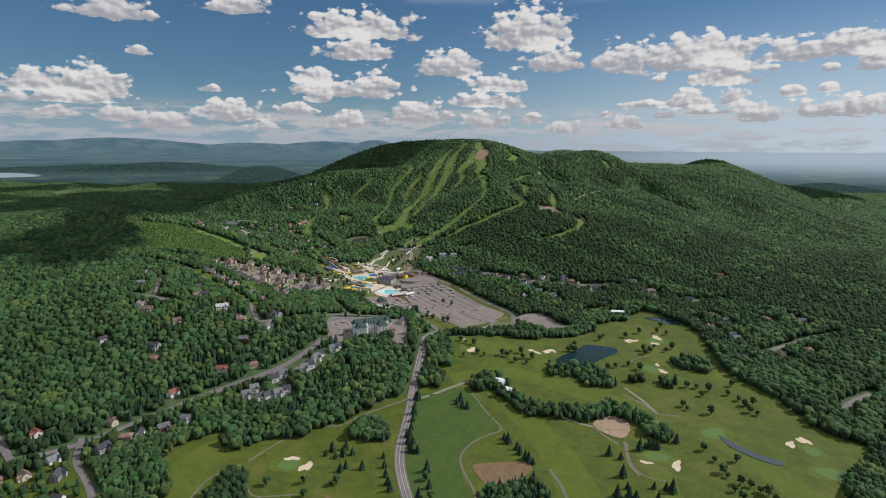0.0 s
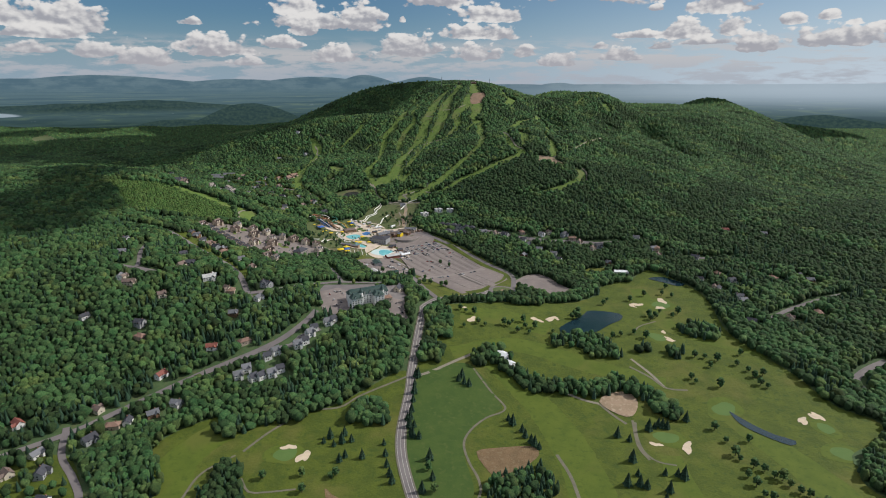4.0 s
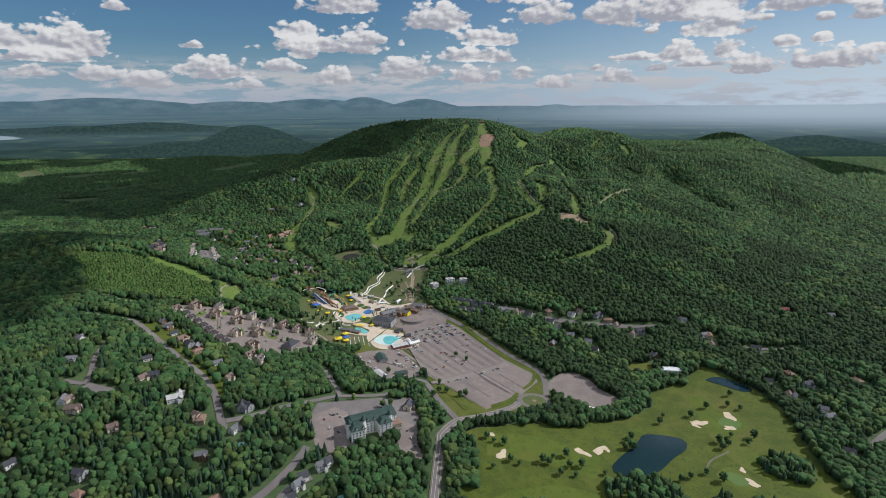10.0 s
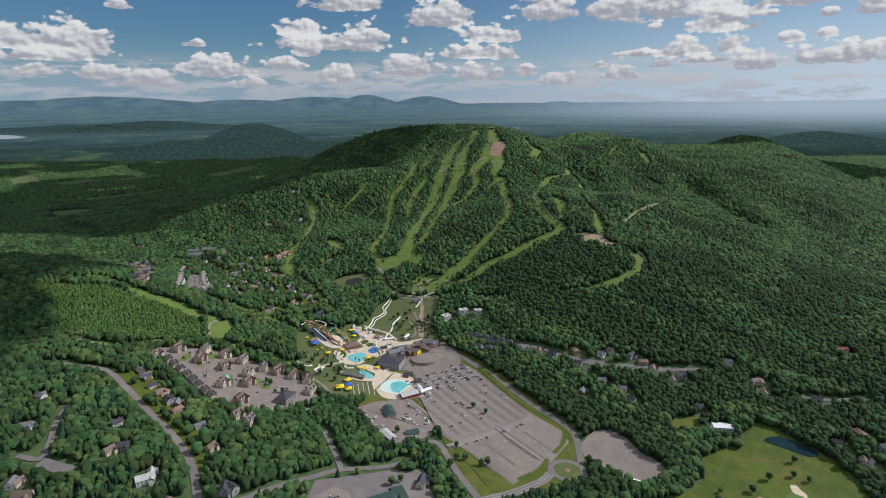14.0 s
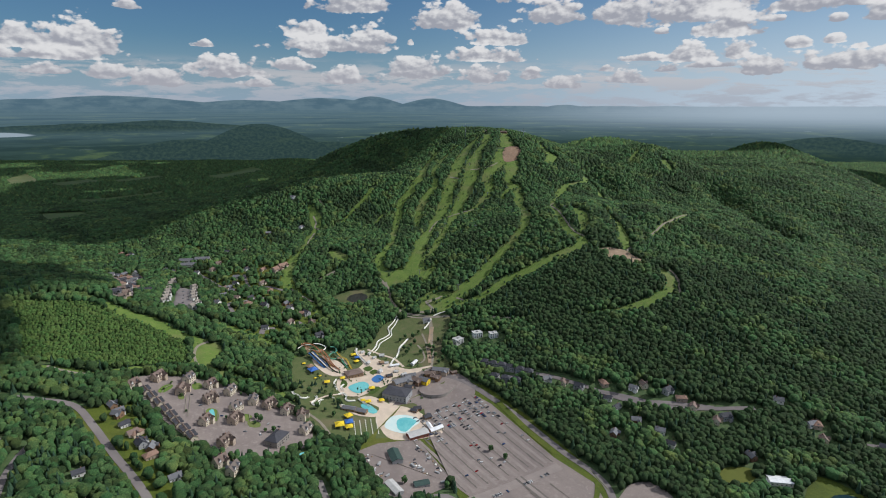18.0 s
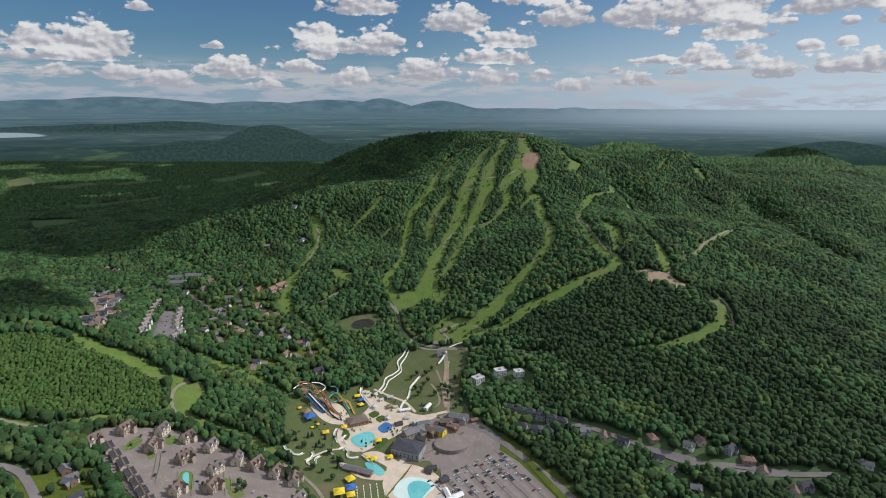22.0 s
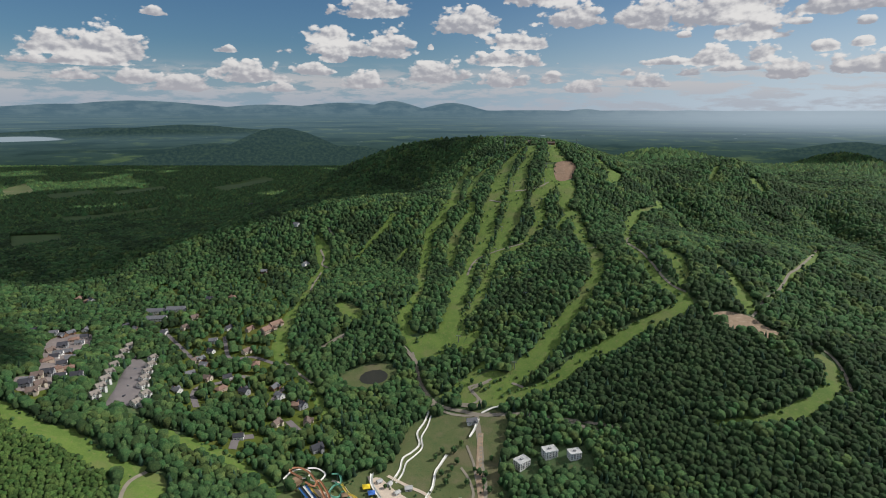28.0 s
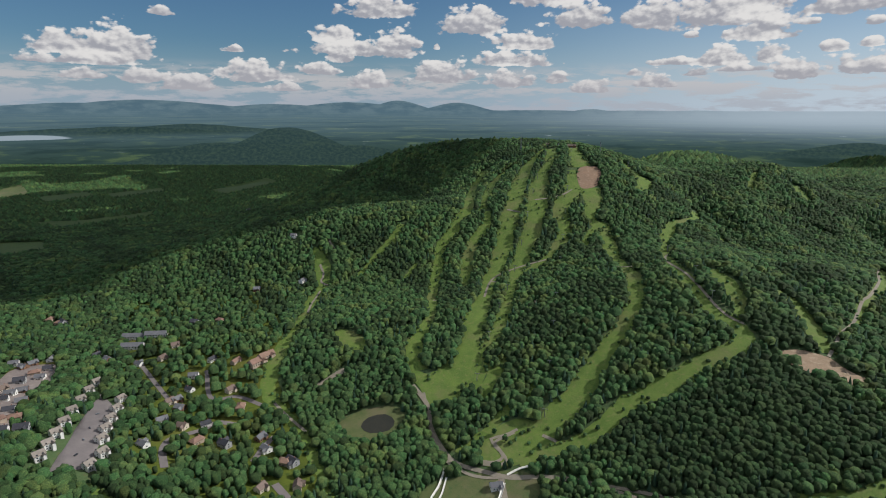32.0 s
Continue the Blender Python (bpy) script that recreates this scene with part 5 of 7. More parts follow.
# ---- the hotel ----
def hotel():
    ob = tagged(new("hotel"), "large white chateau hotel with a green mansard roof and dormers", "hotel")
    blocks = ((0, 0, 52, 20, 15), (-18, -16, 17, 16, 15), (18, -14, 16, 14, 14), (30, 6, 14, 22, 13))
    me, dormer = window_mesh(1.5, 1.7), mesh_of("dormer", M["white"], gable_walls, 2.6, 2.4, 1.8, 3.6)
    dormer_roof = mesh_of("dormer_roof", M["green_roof"], gable_roof, 2.8, 2.4, 1.8, 3.6, 0.3, 0.2)
    for x, y, l, w, h in blocks:
        bm = bmesh.new()
        box(bm, x - l / 2, x + l / 2, y - w / 2, y + w / 2, -3, h)
        part("wall", bm, M["white"], ob)
        bm = bmesh.new()
        hip_roof(bm, l, w, h, h + 5.5, 0.7, 0.5, w / 2 - 4.5)
        bmesh.ops.translate(bm, vec=(x, y, 0), verts=bm.verts)
        part("roof", bm, M["green_roof"], ob, "green metal mansard roof with a flat top")
        n = int(l // 4.2)
        for i in range(n):
            u = x + l * ((i + 0.5) / n - 0.5)
            for s in range(int(h // 3.2)):
                part_of("window", me, ob, pose(u, y - w / 2, 0.9 + 3.2 * s))
            if i % 2:
                d = part_of("dormer", dormer, ob, pose(u, y - w / 2 + 1.2, h + 0.4, 0, 0, 90))
                part_of("dormer_roof", dormer_roof, d)
        for i in range(int(w // 5)):
            v = y + w * ((i + 0.5) / int(w // 5) - 0.5)
            for s in range(int(h // 3.2)):
                part_of("window", me, ob, pose(x + l / 2, v, 0.9 + 3.2 * s, 0, 0, 90))
    for x, y in ((-26, -10), (26, -10), (-8, -10)):
        bm = bmesh.new()
        tube(bm, x, y, -2, 19, 3.2, 3.2, 10)
        t = part("turret", bm, M["white"], ob)
        bm = bmesh.new()
        tube(bm, x, y, 19, 26, 3.7, 0.1, 10)
        part("turret_roof", bm, M["green_roof"], t)
    return ob


HX, HY = (-119, 886)
stand(hotel(), HX, HY, 24)
clear_line([(HX, HY)], 62)
settle([house(18, 14, 5, 8.5, M["cream"], M["orange_roof"], "cream pavilion with a pale orange roof beside the hotel", kind="pavilion", per=4, hip=True)], [(-87, 896)], (20,), clear=26)
settle([house(16, 10, 6, 11, M["cream"], M["dark_roof"], "cream manor house with steep dark gables", kind="manor_house", storeys=2, per=4, wing=True)], [(-70, 940)], (75,), clear=22)
settle([house(30, 14, 5, 7, M["white"], M["white_roof"], "long white metal-roofed golf clubhouse", kind="clubhouse", per=7, chimney=False)], [(80, 768), (89, 751)], (-50, -48), (1.0, 0.7), clear=14)
settle([house(26, 13, 4.5, 6.0, M["white"], M["white_roof"], "white low-roofed farm shed at the wood's edge", kind="farm_shed", per=5, chimney=False)], [(345, 1076), (333, 1077)], (-8, -8), (1.0, 0.6), clear=20)
# big estate houses
settle([house(24, 13, 6.5, 11.5, M["white"], M["pale_roof"], "large white estate house with pale roofs", kind="estate_house", storeys=2, per=5, wing=True)], [(-365, 909), (-363, 918)], (30, 110), (0.8, 0.6), clear=26)
settle([house(24, 13, 6, 11, M["cream"], M["brown_roof"], "cream estate house with a brown roof", kind="estate_house", storeys=2, per=5, wing=True)], [(-475, 881), (-491, 897)], (8, 80), (0.8, 0.55), clear=26)

# ---- roundabout and car park ----
RX, RY = (109, 987)


def ring(x, y, r0, r1, n=40):
    a = np.linspace(0, 6.2832, n, endpoint=False)
    return [(x + r1 * math.cos(t), y + r1 * math.sin(t)) for t in a] if r0 == 0 else None


sheet("roundabout", ring(RX, RY, 0, 24.5), M["asphalt"], 1.0, "grey asphalt roundabout", "roundabout", rounded=False)
sheet("traffic_island", ring(RX, RY, 0, 17.5), M["dry_lawn"], 1.2, "round grass island of the roundabout", "traffic island", rounded=False, clear=False)
sheet("splitter_kerb", ring(RX, RY, 0, 18.3), M["path"], 1.1, "pale kerb ring of the roundabout island", "kerb", rounded=False, clear=False)
sheet("flower_bed", ring(RX, RY, 0, 3.5, 14), M["reddirt"], 1.4, "small round flower bed", "flower bed", rounded=False, clear=False)
LU, LV, LO_ = Vector((0.56, -0.83)), Vector((0.83, 0.56)), Vector((-89, 1245))


def lot(u, v):
    p = LO_ + LU * u + LV * v
    return p.x, p.y


for k in range(9):
    v = -62 + 16.3 * k
    u0, u1 = (70 if v < -30 else 25), (190 if v < 40 else 200)
    strip("drainage_strip", [lot(u0, v), lot((u0 + u1) / 2, v), lot(u1, v)], 1.8, M["swale"], 1.0, "thin dark drainage strip between parking rows", "parking lane", clear=None, across=3, wobble=0.5)
    if k < 7 and k % 2 == 0:
        strip("drainage_strip", [lot(228, v), lot(255, v), lot(284, v)], 1.8, M["swale"], 1.0, "thin dark drainage strip between parking rows", "parking lane", clear=None, across=3, wobble=0.5)
for k in range(8):
    v = -54 + 16.3 * k
    strip("parking_lane", [lot(74 if v < -30 else 30, v), lot(120, v + 0.6), lot(196, v)], (3.4, 5.2, 4.2), M["lane"], 0.98, "pale worn wheel track between the parking rows", "parking lane", clear=None, across=4, wobble=0.25)
strip("parking_lane", [lot(207, -78), lot(207, 0), lot(210, 70)], 13, M["lane"], 1.1, "broad pale cross lane of the car park", "parking lane", clear=None)
MEDIAN = [(31, 1086), (56, 1048), (81, 1010)]
strip("parking_lane", MEDIAN, 11, M["swale"], 1.15, "dark gravel median of the car park", "parking lane", clear=None)
strip("parking_lane", MEDIAN, 5, M["lane"], 1.3, "pale straight lane from the lot to the roundabout", "parking lane", clear=None)
strip("grass_verge", [(22, 1245), (55, 1185), (86, 1136)], 9, M["meadow"], 1.1, "grassy bank beside the car park", "verge", clear=None)
for pts in ([(44, 963), (73, 986), (89, 1011)], [(100, 1025), (117, 1050), (127, 1081)], [(-20, 1011), (-3, 975), (8, 948)]):
    strip("grass_verge", pts, 6, M["meadow"], 1.1, "strip of grass round the car park", "verge", clear=None)

CAR_PAINT = [plain("car_paint", c, 0.25, 0.0, spec=0.6) for c in ((0.7, 0.7, 0.7), (0.05, 0.05, 0.06), (0.25, 0.26, 0.28), (0.35, 0.03, 0.03), (0.04, 0.08, 0.2), (0.5, 0.5, 0.48))]
WHEEL = mesh_of("wheel", M["tyre"], tube, 0, 0, -0.11, 0.11, 0.33, 0.33, 8)


def car(paint, label):
    ob = tagged(new("car"), label, "car", group="cars in the car park")
    bm = bmesh.new()
    for x0, x1, z0, z1, w in ((-2.25, 2.25, 0.35, 0.85, 0.9), (-2.1, 2.1, 0.85, 0.98, 0.82)):
        box(bm, x0, x1, -w, w, z0, z1)
    part("body", bm, paint, ob)
    bm = bmesh.new()
    lo = [bm.verts.new(c) for c in ((-1.9, -0.8, 0.98), (1.1, -0.8, 0.98), (1.1, 0.8, 0.98), (-1.9, 0.8, 0.98))]
    hi = [bm.verts.new(c) for c in ((-1.5, -0.64, 1.46), (0.4, -0.64, 1.46), (0.4, 0.64, 1.46), (-1.5, 0.64, 1.46))]
    bm.faces.new(lo[::-1]), bm.faces.new(hi)
    for i in range(4):
        bm.faces.new((lo[i], lo[(i + 1) % 4], hi[(i + 1) % 4], hi[i]))
    part("glazing", bm, M["glass"], ob)
    bm = bmesh.new()
    box(bm, -1.5, 0.4, -0.63, 0.63, 1.46, 1.50)
    part("roof", bm, paint, ob)
    for x in (-1.4, 1.4):
        for y in (-0.85, 0.85):
            part_of("wheel", WHEEL, ob, pose(x, y, 0.33, 90))
    return ob


CARS = [car(p, f"{w} parked car on the gravel car park") for p, w in zip(CAR_PAINT, ("white", "black", "dark grey", "red", "dark blue", "pale silver"))]


def park_cars():
    r = random.Random(5)
    first = set()

    def park(x, y, turn):
        k = r.choice((0, 0, 0, 1, 1, 1, 2, 2, 2, 2, 3, 4, 5, 5))
        m = pose(x, y, g(x, y) + 0.85, 0, 0, turn)
        if k not in first:
            first.add(k)
            CARS[k].matrix_basis = m
        else:
            copy_thing(CARS[k], m)

    along = math.degrees(math.atan2(LV.y, LV.x))
    for k in range(9):
        v = -62 + 16.3 * k
        for side in (-3.4, 3.4):
            u = 72 if v < -30 else 27
            while u < (172 if v < 40 else 190):
                full = 0.60 if u < 66 + 12 * (k % 3) else 0.05
                if r.random() < full * (0.9 if side > 0 else 0.6):
                    park(*lot(u, v + side), along + r.choice((0, 180)) + r.uniform(-3, 3))
                u += 2.9
    for u in np.arange(-66, 62, 3.4):
        if r.random() < 0.22:
            park(*lot(213, u), math.degrees(math.atan2(LU.y, LU.x)) + r.uniform(-3, 3))
    for x, y in [(-168, 907), (-164, 905), (-160, 909), (-155, 903), (-174, 895), (-165, 879), (-158, 864), (-153, 873), (-69, 886), (-64, 873), (-59, 859), (-64, 849), (-54, 865), (-69, 839), (-58, 835)]:
        park(x, y, r.uniform(0, 180))
    for x, y in [(-408, 1194), (-387, 1172), (-372, 1191), (-353, 1155), (-313, 1127), (-291, 1151), (-276, 1148), (-293, 1125), (-429, 1193), (-325, 1149)] + [(-554, 1508), (-541, 1479), (-573, 1550), (-528, 1448)]:
        park(x, y, r.uniform(0, 180))


park_cars()


def bus():
    ob = tagged(new("school_bus"), "yellow-orange school bus parked at the lot's edge", "bus")
    bm = bmesh.new()
    box(bm, -5.2, 5.2, -1.25, 1.25, 0.5, 2.9)
    box(bm, 5.2, 6.2, -1.05, 1.05, 0.5, 1.6)
    part("body", bm, plain("bus_yellow", (0.75, 0.36, 0.03), 0.4, 0.0), ob)
    bm = bmesh.new()
    box(bm, -5.1, 5.1, -1.2, 1.2, 2.9, 3.05)
    part("roof", bm, M["white_roof"], ob)
    for y in (-1.27, 1.27):
        bm = bmesh.new()
        box(bm, -4.8, 4.9, y - 0.02, y + 0.02, 1.7, 2.5)
        part("glazing", bm, M["glass"], ob)
    for x in (-3, 4.6):
        for y in (-1.1, 1.1):
            part_of("wheel", WHEEL, ob, pose(x, y, 0.45, 90) @ Matrix.Scale(1.4, 4))
    return ob


settle([bus()], [(188, 969), (242, 989)], (-28, 8), clear=0)

# ---- water park and base lodge ----
M.update(
    paving=material("beige_pool_paving", [(0.60, 0.49, 0.38), (0.50, 0.41, 0.32)], 1.0),
    pool=material("pool_water", [(0.12, 0.42, 0.44), (0.20, 0.52, 0.52)], 0.4, rough=0.1, bump=0.04, bump_scale=1.2, spec=0.5),
    shallow=material("shallow_pool", [(0.62, 0.70, 0.66), (0.52, 0.66, 0.64)], 0.6, rough=0.15),
    slide=plain("white_slide", (0.80, 0.78, 0.70), 0.4, 0.0),
    slide_blue=plain("blue_slide", (0.05, 0.16, 0.38), 0.4, 0.0),
    slide_dark=plain("black_slide", (0.03, 0.03, 0.03), 0.4, 0.0),
    slide_yellow=plain("yellow_slide", (0.62, 0.45, 0.08), 0.4, 0.0),
    slide_green=plain("green_slide", (0.10, 0.30, 0.20), 0.4, 0.0),
    canvas_yellow=plain("yellow_canvas", (0.80, 0.58, 0.03), 0.8, 0.0),
    canvas_blue=plain("blue_canvas", (0.06, 0.16, 0.48), 0.8, 0.0),
    timber=plain("brown_timber", (0.30, 0.20, 0.12), 0.8, 0.1),
)
def pool_sheet(name, pts, mat, lift, label, category):
    return sheet(name, pts, mat, lift, label, category, clear=False, grid=12, step=4)


pool_sheet("pool_terrace", [(-150, 1188), (-144, 1222), (-129, 1233), (-96, 1221), (-78, 1195), (-61, 1175), (-83, 1161), (-108, 1152), (-134, 1154)], M["paving"], 0.8, "beige paved terrace round the wave pool", "terrace")
pool_sheet("pool_terrace", [(-222, 1279), (-220, 1296), (-206, 1314), (-195, 1334), (-191, 1351), (-202, 1365), (-207, 1381), (-198, 1384), (-182, 1369), (-161, 1354), (-122, 1333), (-95, 1333), (-103, 1321), (-138, 1307), (-144, 1288), (-159, 1277), (-174, 1258), (-189, 1247), (-207, 1249)], M["paving"], 0.85, "beige paved heart of the water park", "terrace")
pool_sheet("pool_terrace", [(-269, 1356), (-234, 1344), (-217, 1323), (-213, 1305), (-231, 1297), (-252, 1307), (-273, 1335)], M["paving"], 0.8, "pinkish paved run-out below the slide tower", "terrace")
pool_sheet("pool_terrace", [(-186, 1242), (-168, 1251), (-144, 1238), (-132, 1224), (-147, 1203), (-167, 1198), (-176, 1210), (-157, 1212), (-153, 1223), (-171, 1234)], M["paving"], 0.85, "beige paving round the splash pool", "terrace")
pool_sheet("resort_yard", [(-145, 1286), (-137, 1304), (-104, 1322), (-73, 1338), (-43, 1324), (-18, 1298), (-12, 1266), (-37, 1255), (-73, 1242), (-93, 1226), (-103, 1241), (-138, 1235)], M["gravel"], 0.9, "grey-pink yard before the base lodge", "yard")
for pts, w in (([(-211, 1385), (-197, 1356), (-183, 1338), (-152, 1329), (-116, 1329), (-77, 1341)], 5), ([(-208, 1246), (-219, 1265), (-222, 1288), (-212, 1309)], 4), ([(-187, 1247), (-155, 1280), (-133, 1301)], 4), ([(-145, 1173), (-152, 1194), (-145, 1220), (-133, 1242), (-129, 1267)], 6), ([(-210, 1219), (-180, 1200), (-147, 1203)], 4), ([(-251, 1218), (-232, 1239), (-216, 1247)], 3), ([(-190, 1388), (-164, 1373), (-142, 1361), (-125, 1338)], 4), ([(-216, 1335), (-238, 1366), (-251, 1372)], 3.5), ([(-183, 1295), (-163, 1283), (-149, 1297)], 3), ([(-182, 1318), (-158, 1311), (-147, 1318)], 3.5)):
    strip("park_walk", pts, w, M["paving"], 1.0, "beige paved walk through the water park", "path", clear=0, across=3)
for pts, w, m in (([(-80, 1460), (-83, 1417), (-84, 1377), (-81, 1349)], 7, "dirt"), ([(-98, 1440), (-90, 1410), (-88, 1390), (-83, 1361)], 3, "path"), ([(-105, 1404), (-96, 1386), (-91, 1364), (-96, 1351), (-108, 1349), (-111, 1339)], 3, "path")):
    strip("slope_track", pts, w, M[m], 1.0, "bare track down the slope beside the slides", "path", clear=1, across=3)
for pts in ([(-190, 1327), (-181, 1336), (-174, 1329), (-182, 1319)], [(-179, 1318), (-171, 1327), (-164, 1321), (-172, 1311)], [(-173, 1261), (-165, 1278), (-156, 1275), (-166, 1256)], [(-215, 1290), (-207, 1279), (-210, 1266), (-218, 1275)]):
    sheet("garden_bed", pts, M["field"], 1.05, "planted green bed in the park paving", "garden bed", clear=False)
pool_sheet("wave_pool", [(-141, 1183), (-136, 1201), (-119, 1210), (-100, 1206), (-93, 1196), (-102, 1183), (-111, 1167), (-128, 1169), (-139, 1175)], M["shallow"], 1.1, "fan-shaped wave pool with a white beach", "swimming pool")
pool_sheet("wave_pool", [(-125, 1195), (-114, 1204), (-98, 1198), (-103, 1185), (-112, 1170), (-122, 1175)], M["pool"], 1.25, "turquoise deep end of the wave pool", "swimming pool")
pool_sheet("swimming_pool", [(-205, 1269), (-197, 1281), (-184, 1289), (-174, 1280), (-177, 1266), (-186, 1256), (-196, 1258)], M["pool"], 1.2, "turquoise activity pool with a pale rim", "swimming pool")
pool_sheet("swimming_pool", [(-180, 1225), (-171, 1230), (-154, 1214), (-160, 1206), (-172, 1213)], M["pool"], 1.2, "narrow turquoise splash pool", "swimming pool")
pool_sheet("swimming_pool", [(-173, 1297), (-164, 1312), (-154, 1304), (-163, 1289)], M["slide_blue"], 1.2, "small dark blue sports pool", "swimming pool")
pool_sheet("swimming_pool", [(-203, 1447), (-197, 1452), (-187, 1454), (-188, 1443), (-194, 1437)], M["pool"], 1.2, "small turquoise pool among trees", "swimming pool")
pool_sheet("swimming_pool", [(-372, 1163), (-368, 1167), (-360, 1150), (-364, 1146)], M["pool"], 1.2, "rectangular turquoise pool in the village court", "swimming pool")
for spot in [(-263, 843), (-221, 846), (-137, 781)] + [(-231, 1096)]:
    pool_sheet("swimming_pool", blob_outline(*spot, 6, 3.5, 0.5, 3, 0.05, 10), M["pool"], 1.2, "backyard swimming pool with turquoise water", "swimming pool")
    clear_line([spot], 16)


def chute(pts, label, mat, width=2.6, rise=2.0, end=0.8, posts=True, name="water_slide"):
    """A half-round trough on posts along a line."""
    ob = tagged(new(name), label, "water slide")
    line = smooth_line(pts, 2.5)
    hgt = np.linspace(rise, end, len(line))
    t = np.gradient(line, axis=0)
    t /= np.linalg.norm(t, axis=1, keepdims=True) + 1e-9
    side = np.stack([t[:, 1], -t[:, 0]], 1)
    prof = [(-0.5, 0.35), (-0.42, 0.05), (-0.2, -0.12), (0.2, -0.12), (0.42, 0.05), (0.5, 0.35), (0.56, 0.3), (0.5, -0.05), (0.2, -0.25), (-0.2, -0.25), (-0.5, -0.05), (-0.56, 0.3)]
    z = G(line[:, 0], line[:, 1]) + hgt
    v = np.concatenate([np.stack([line[:, 0] + side[:, 0] * u * width, line[:, 1] + side[:, 1] * u * width, z + w * width], 1)[:, None] for u, w in prof], 1)
    n, k = v.shape[:2]
    f = [(i * k + j, i * k + (j + 1) % k, (i + 1) * k + (j + 1) % k, (i + 1) * k + j) for i in range(n - 1) for j in range(k)]
    o = new("trough", raw_mesh("trough", v.reshape(-1, 3), f, mat, True))
    o.parent = ob
    if posts:
        for i in range(2, n, 6):
            bm = bmesh.new()
            x, y = line[i]
            tube(bm, x, y, g(x, y) - 0.5, z[i] - 0.2 * width, 0.2, 0.2, 6)
            part("post", bm, M["steel"], ob)
    clear_line(line, width + 8)
    return ob


chute([(-148, 1508), (-153, 1485), (-161, 1464), (-157, 1443), (-165, 1429), (-175, 1418), (-177, 1399), (-183, 1381)], "long white water slide winding down the slope", M["slide"], 2.2)
chute([(-145, 1496), (-149, 1475), (-155, 1456), (-153, 1437), (-162, 1422), (-170, 1411), (-173, 1393), (-179, 1378)], "second white water slide beside the first", M["slide"], 1.8)
chute([(-122, 1424), (-130, 1407), (-135, 1395), (-137, 1373), (-144, 1355), (-148, 1335)], "straight white twin water slide", M["slide"], 2.8)
chute([(-82, 1482), (-88, 1464), (-94, 1452)], "upper white slide on dark trestles", M["slide"], 2.6, 4.0, 3.0)
for k, m in enumerate(("slide_blue", "slide_dark", "slide", "slide_blue", "slide_yellow")):
    a, b = [(-281, 1345)][0], [(-250, 1318)][0]
    o = 2.0 * k
    chute([(a[0] + o, a[1] + o * 0.8), ((a[0] + b[0]) / 2 + o, (a[1] + b[1]) / 2 + o * 0.8), (b[0] + o, b[1] + o * 0.8)], f"straight {m.replace('slide_', '').replace('slide', 'white')} racing slide from the tower", M[m], 2.0, 9.0, 1.0)
M["slide_orange"] = plain("orange_slide", (0.42, 0.20, 0.10), 0.4, 0.0)
for pts, m, word, w, top in (
    ([(-281, 1356), (-297, 1367), (-289, 1375), (-275, 1370), (-260, 1353), (-250, 1338), (-236, 1322)], "slide_orange", "orange-brown looping", 2.2, 12.0),
    ([(-276, 1352), (-265, 1349), (-263, 1361), (-250, 1346), (-240, 1329), (-225, 1316)], "slide_orange", "orange twisting", 2.2, 11.0),
    ([(-300, 1354), (-296, 1370), (-286, 1379), (-277, 1378), (-279, 1369), (-288, 1369)], "slide", "white looping", 1.8, 9.0),
    ([(-279, 1375), (-269, 1379), (-259, 1374), (-264, 1364), (-274, 1367), (-279, 1375)], "slide", "white ring-shaped", 1.8, 10.0),
    ([(-251, 1372), (-243, 1374), (-239, 1363), (-246, 1359), (-249, 1347), (-239, 1346), (-236, 1358)], "slide_green", "green spiral", 2.2, 9.0),
    ([(-239, 1363), (-229, 1351), (-220, 1347), (-213, 1334), (-208, 1324)], "slide_yellow", "pale yellow open", 2.6, 6.0),
    ([(-246, 1364), (-233, 1355), (-223, 1338), (-215, 1326)], "slide_green", "pale green open", 2.2, 6.0),
    ([(-266, 1343), (-251, 1332), (-240, 1316), (-227, 1308)], "slide_dark", "dark open", 2.0, 7.0),
    ([(-208, 1386), (-206, 1371), (-197, 1356), (-187, 1343), (-181, 1336)], "slide", "broad white", 3.2, 4.0),
    ([(-282, 1240), (-278, 1233), (-272, 1231), (-267, 1226), (-260, 1226), (-256, 1231)], "slide", "white serpentine", 3.0, 1.4),
    ([(-247, 1235), (-244, 1230), (-245, 1222), (-248, 1216), (-244, 1211), (-238, 1213), (-239, 1223), (-235, 1229)], "slide", "white winding", 3.0, 1.4),
    ([(-215, 1246), (-209, 1250), (-204, 1244), (-203, 1236), (-199, 1232), (-189, 1235)], "slide", "white hooked", 3.0, 1.6),
    ([(-212, 1276), (-215, 1266), (-209, 1257)], "slide", "short white curved", 2.4, 1.6),
    ([(-226, 1288), (-227, 1275), (-219, 1258)], "slide", "short white bent", 2.4, 1.6),
    ([(-228, 1247), (-225, 1239), (-220, 1235)], "slide", "short white lazy", 2.4, 1.4),
    ([(-185, 1239), (-175, 1230), (-166, 1223)], "slide", "white run-out", 3.0, 2.0),
    ([(-208, 1219), (-193, 1216), (-176, 1210)], "slide", "long low white", 2.6, 1.6),
):
    chute(pts, word + " water slide in the park", M[m], w, top)


chute([(-52, 1503), (-65, 1501), (-78, 1495)], "top run of a white water slide", M["slide"], 2.6, 2.5, 1.5)


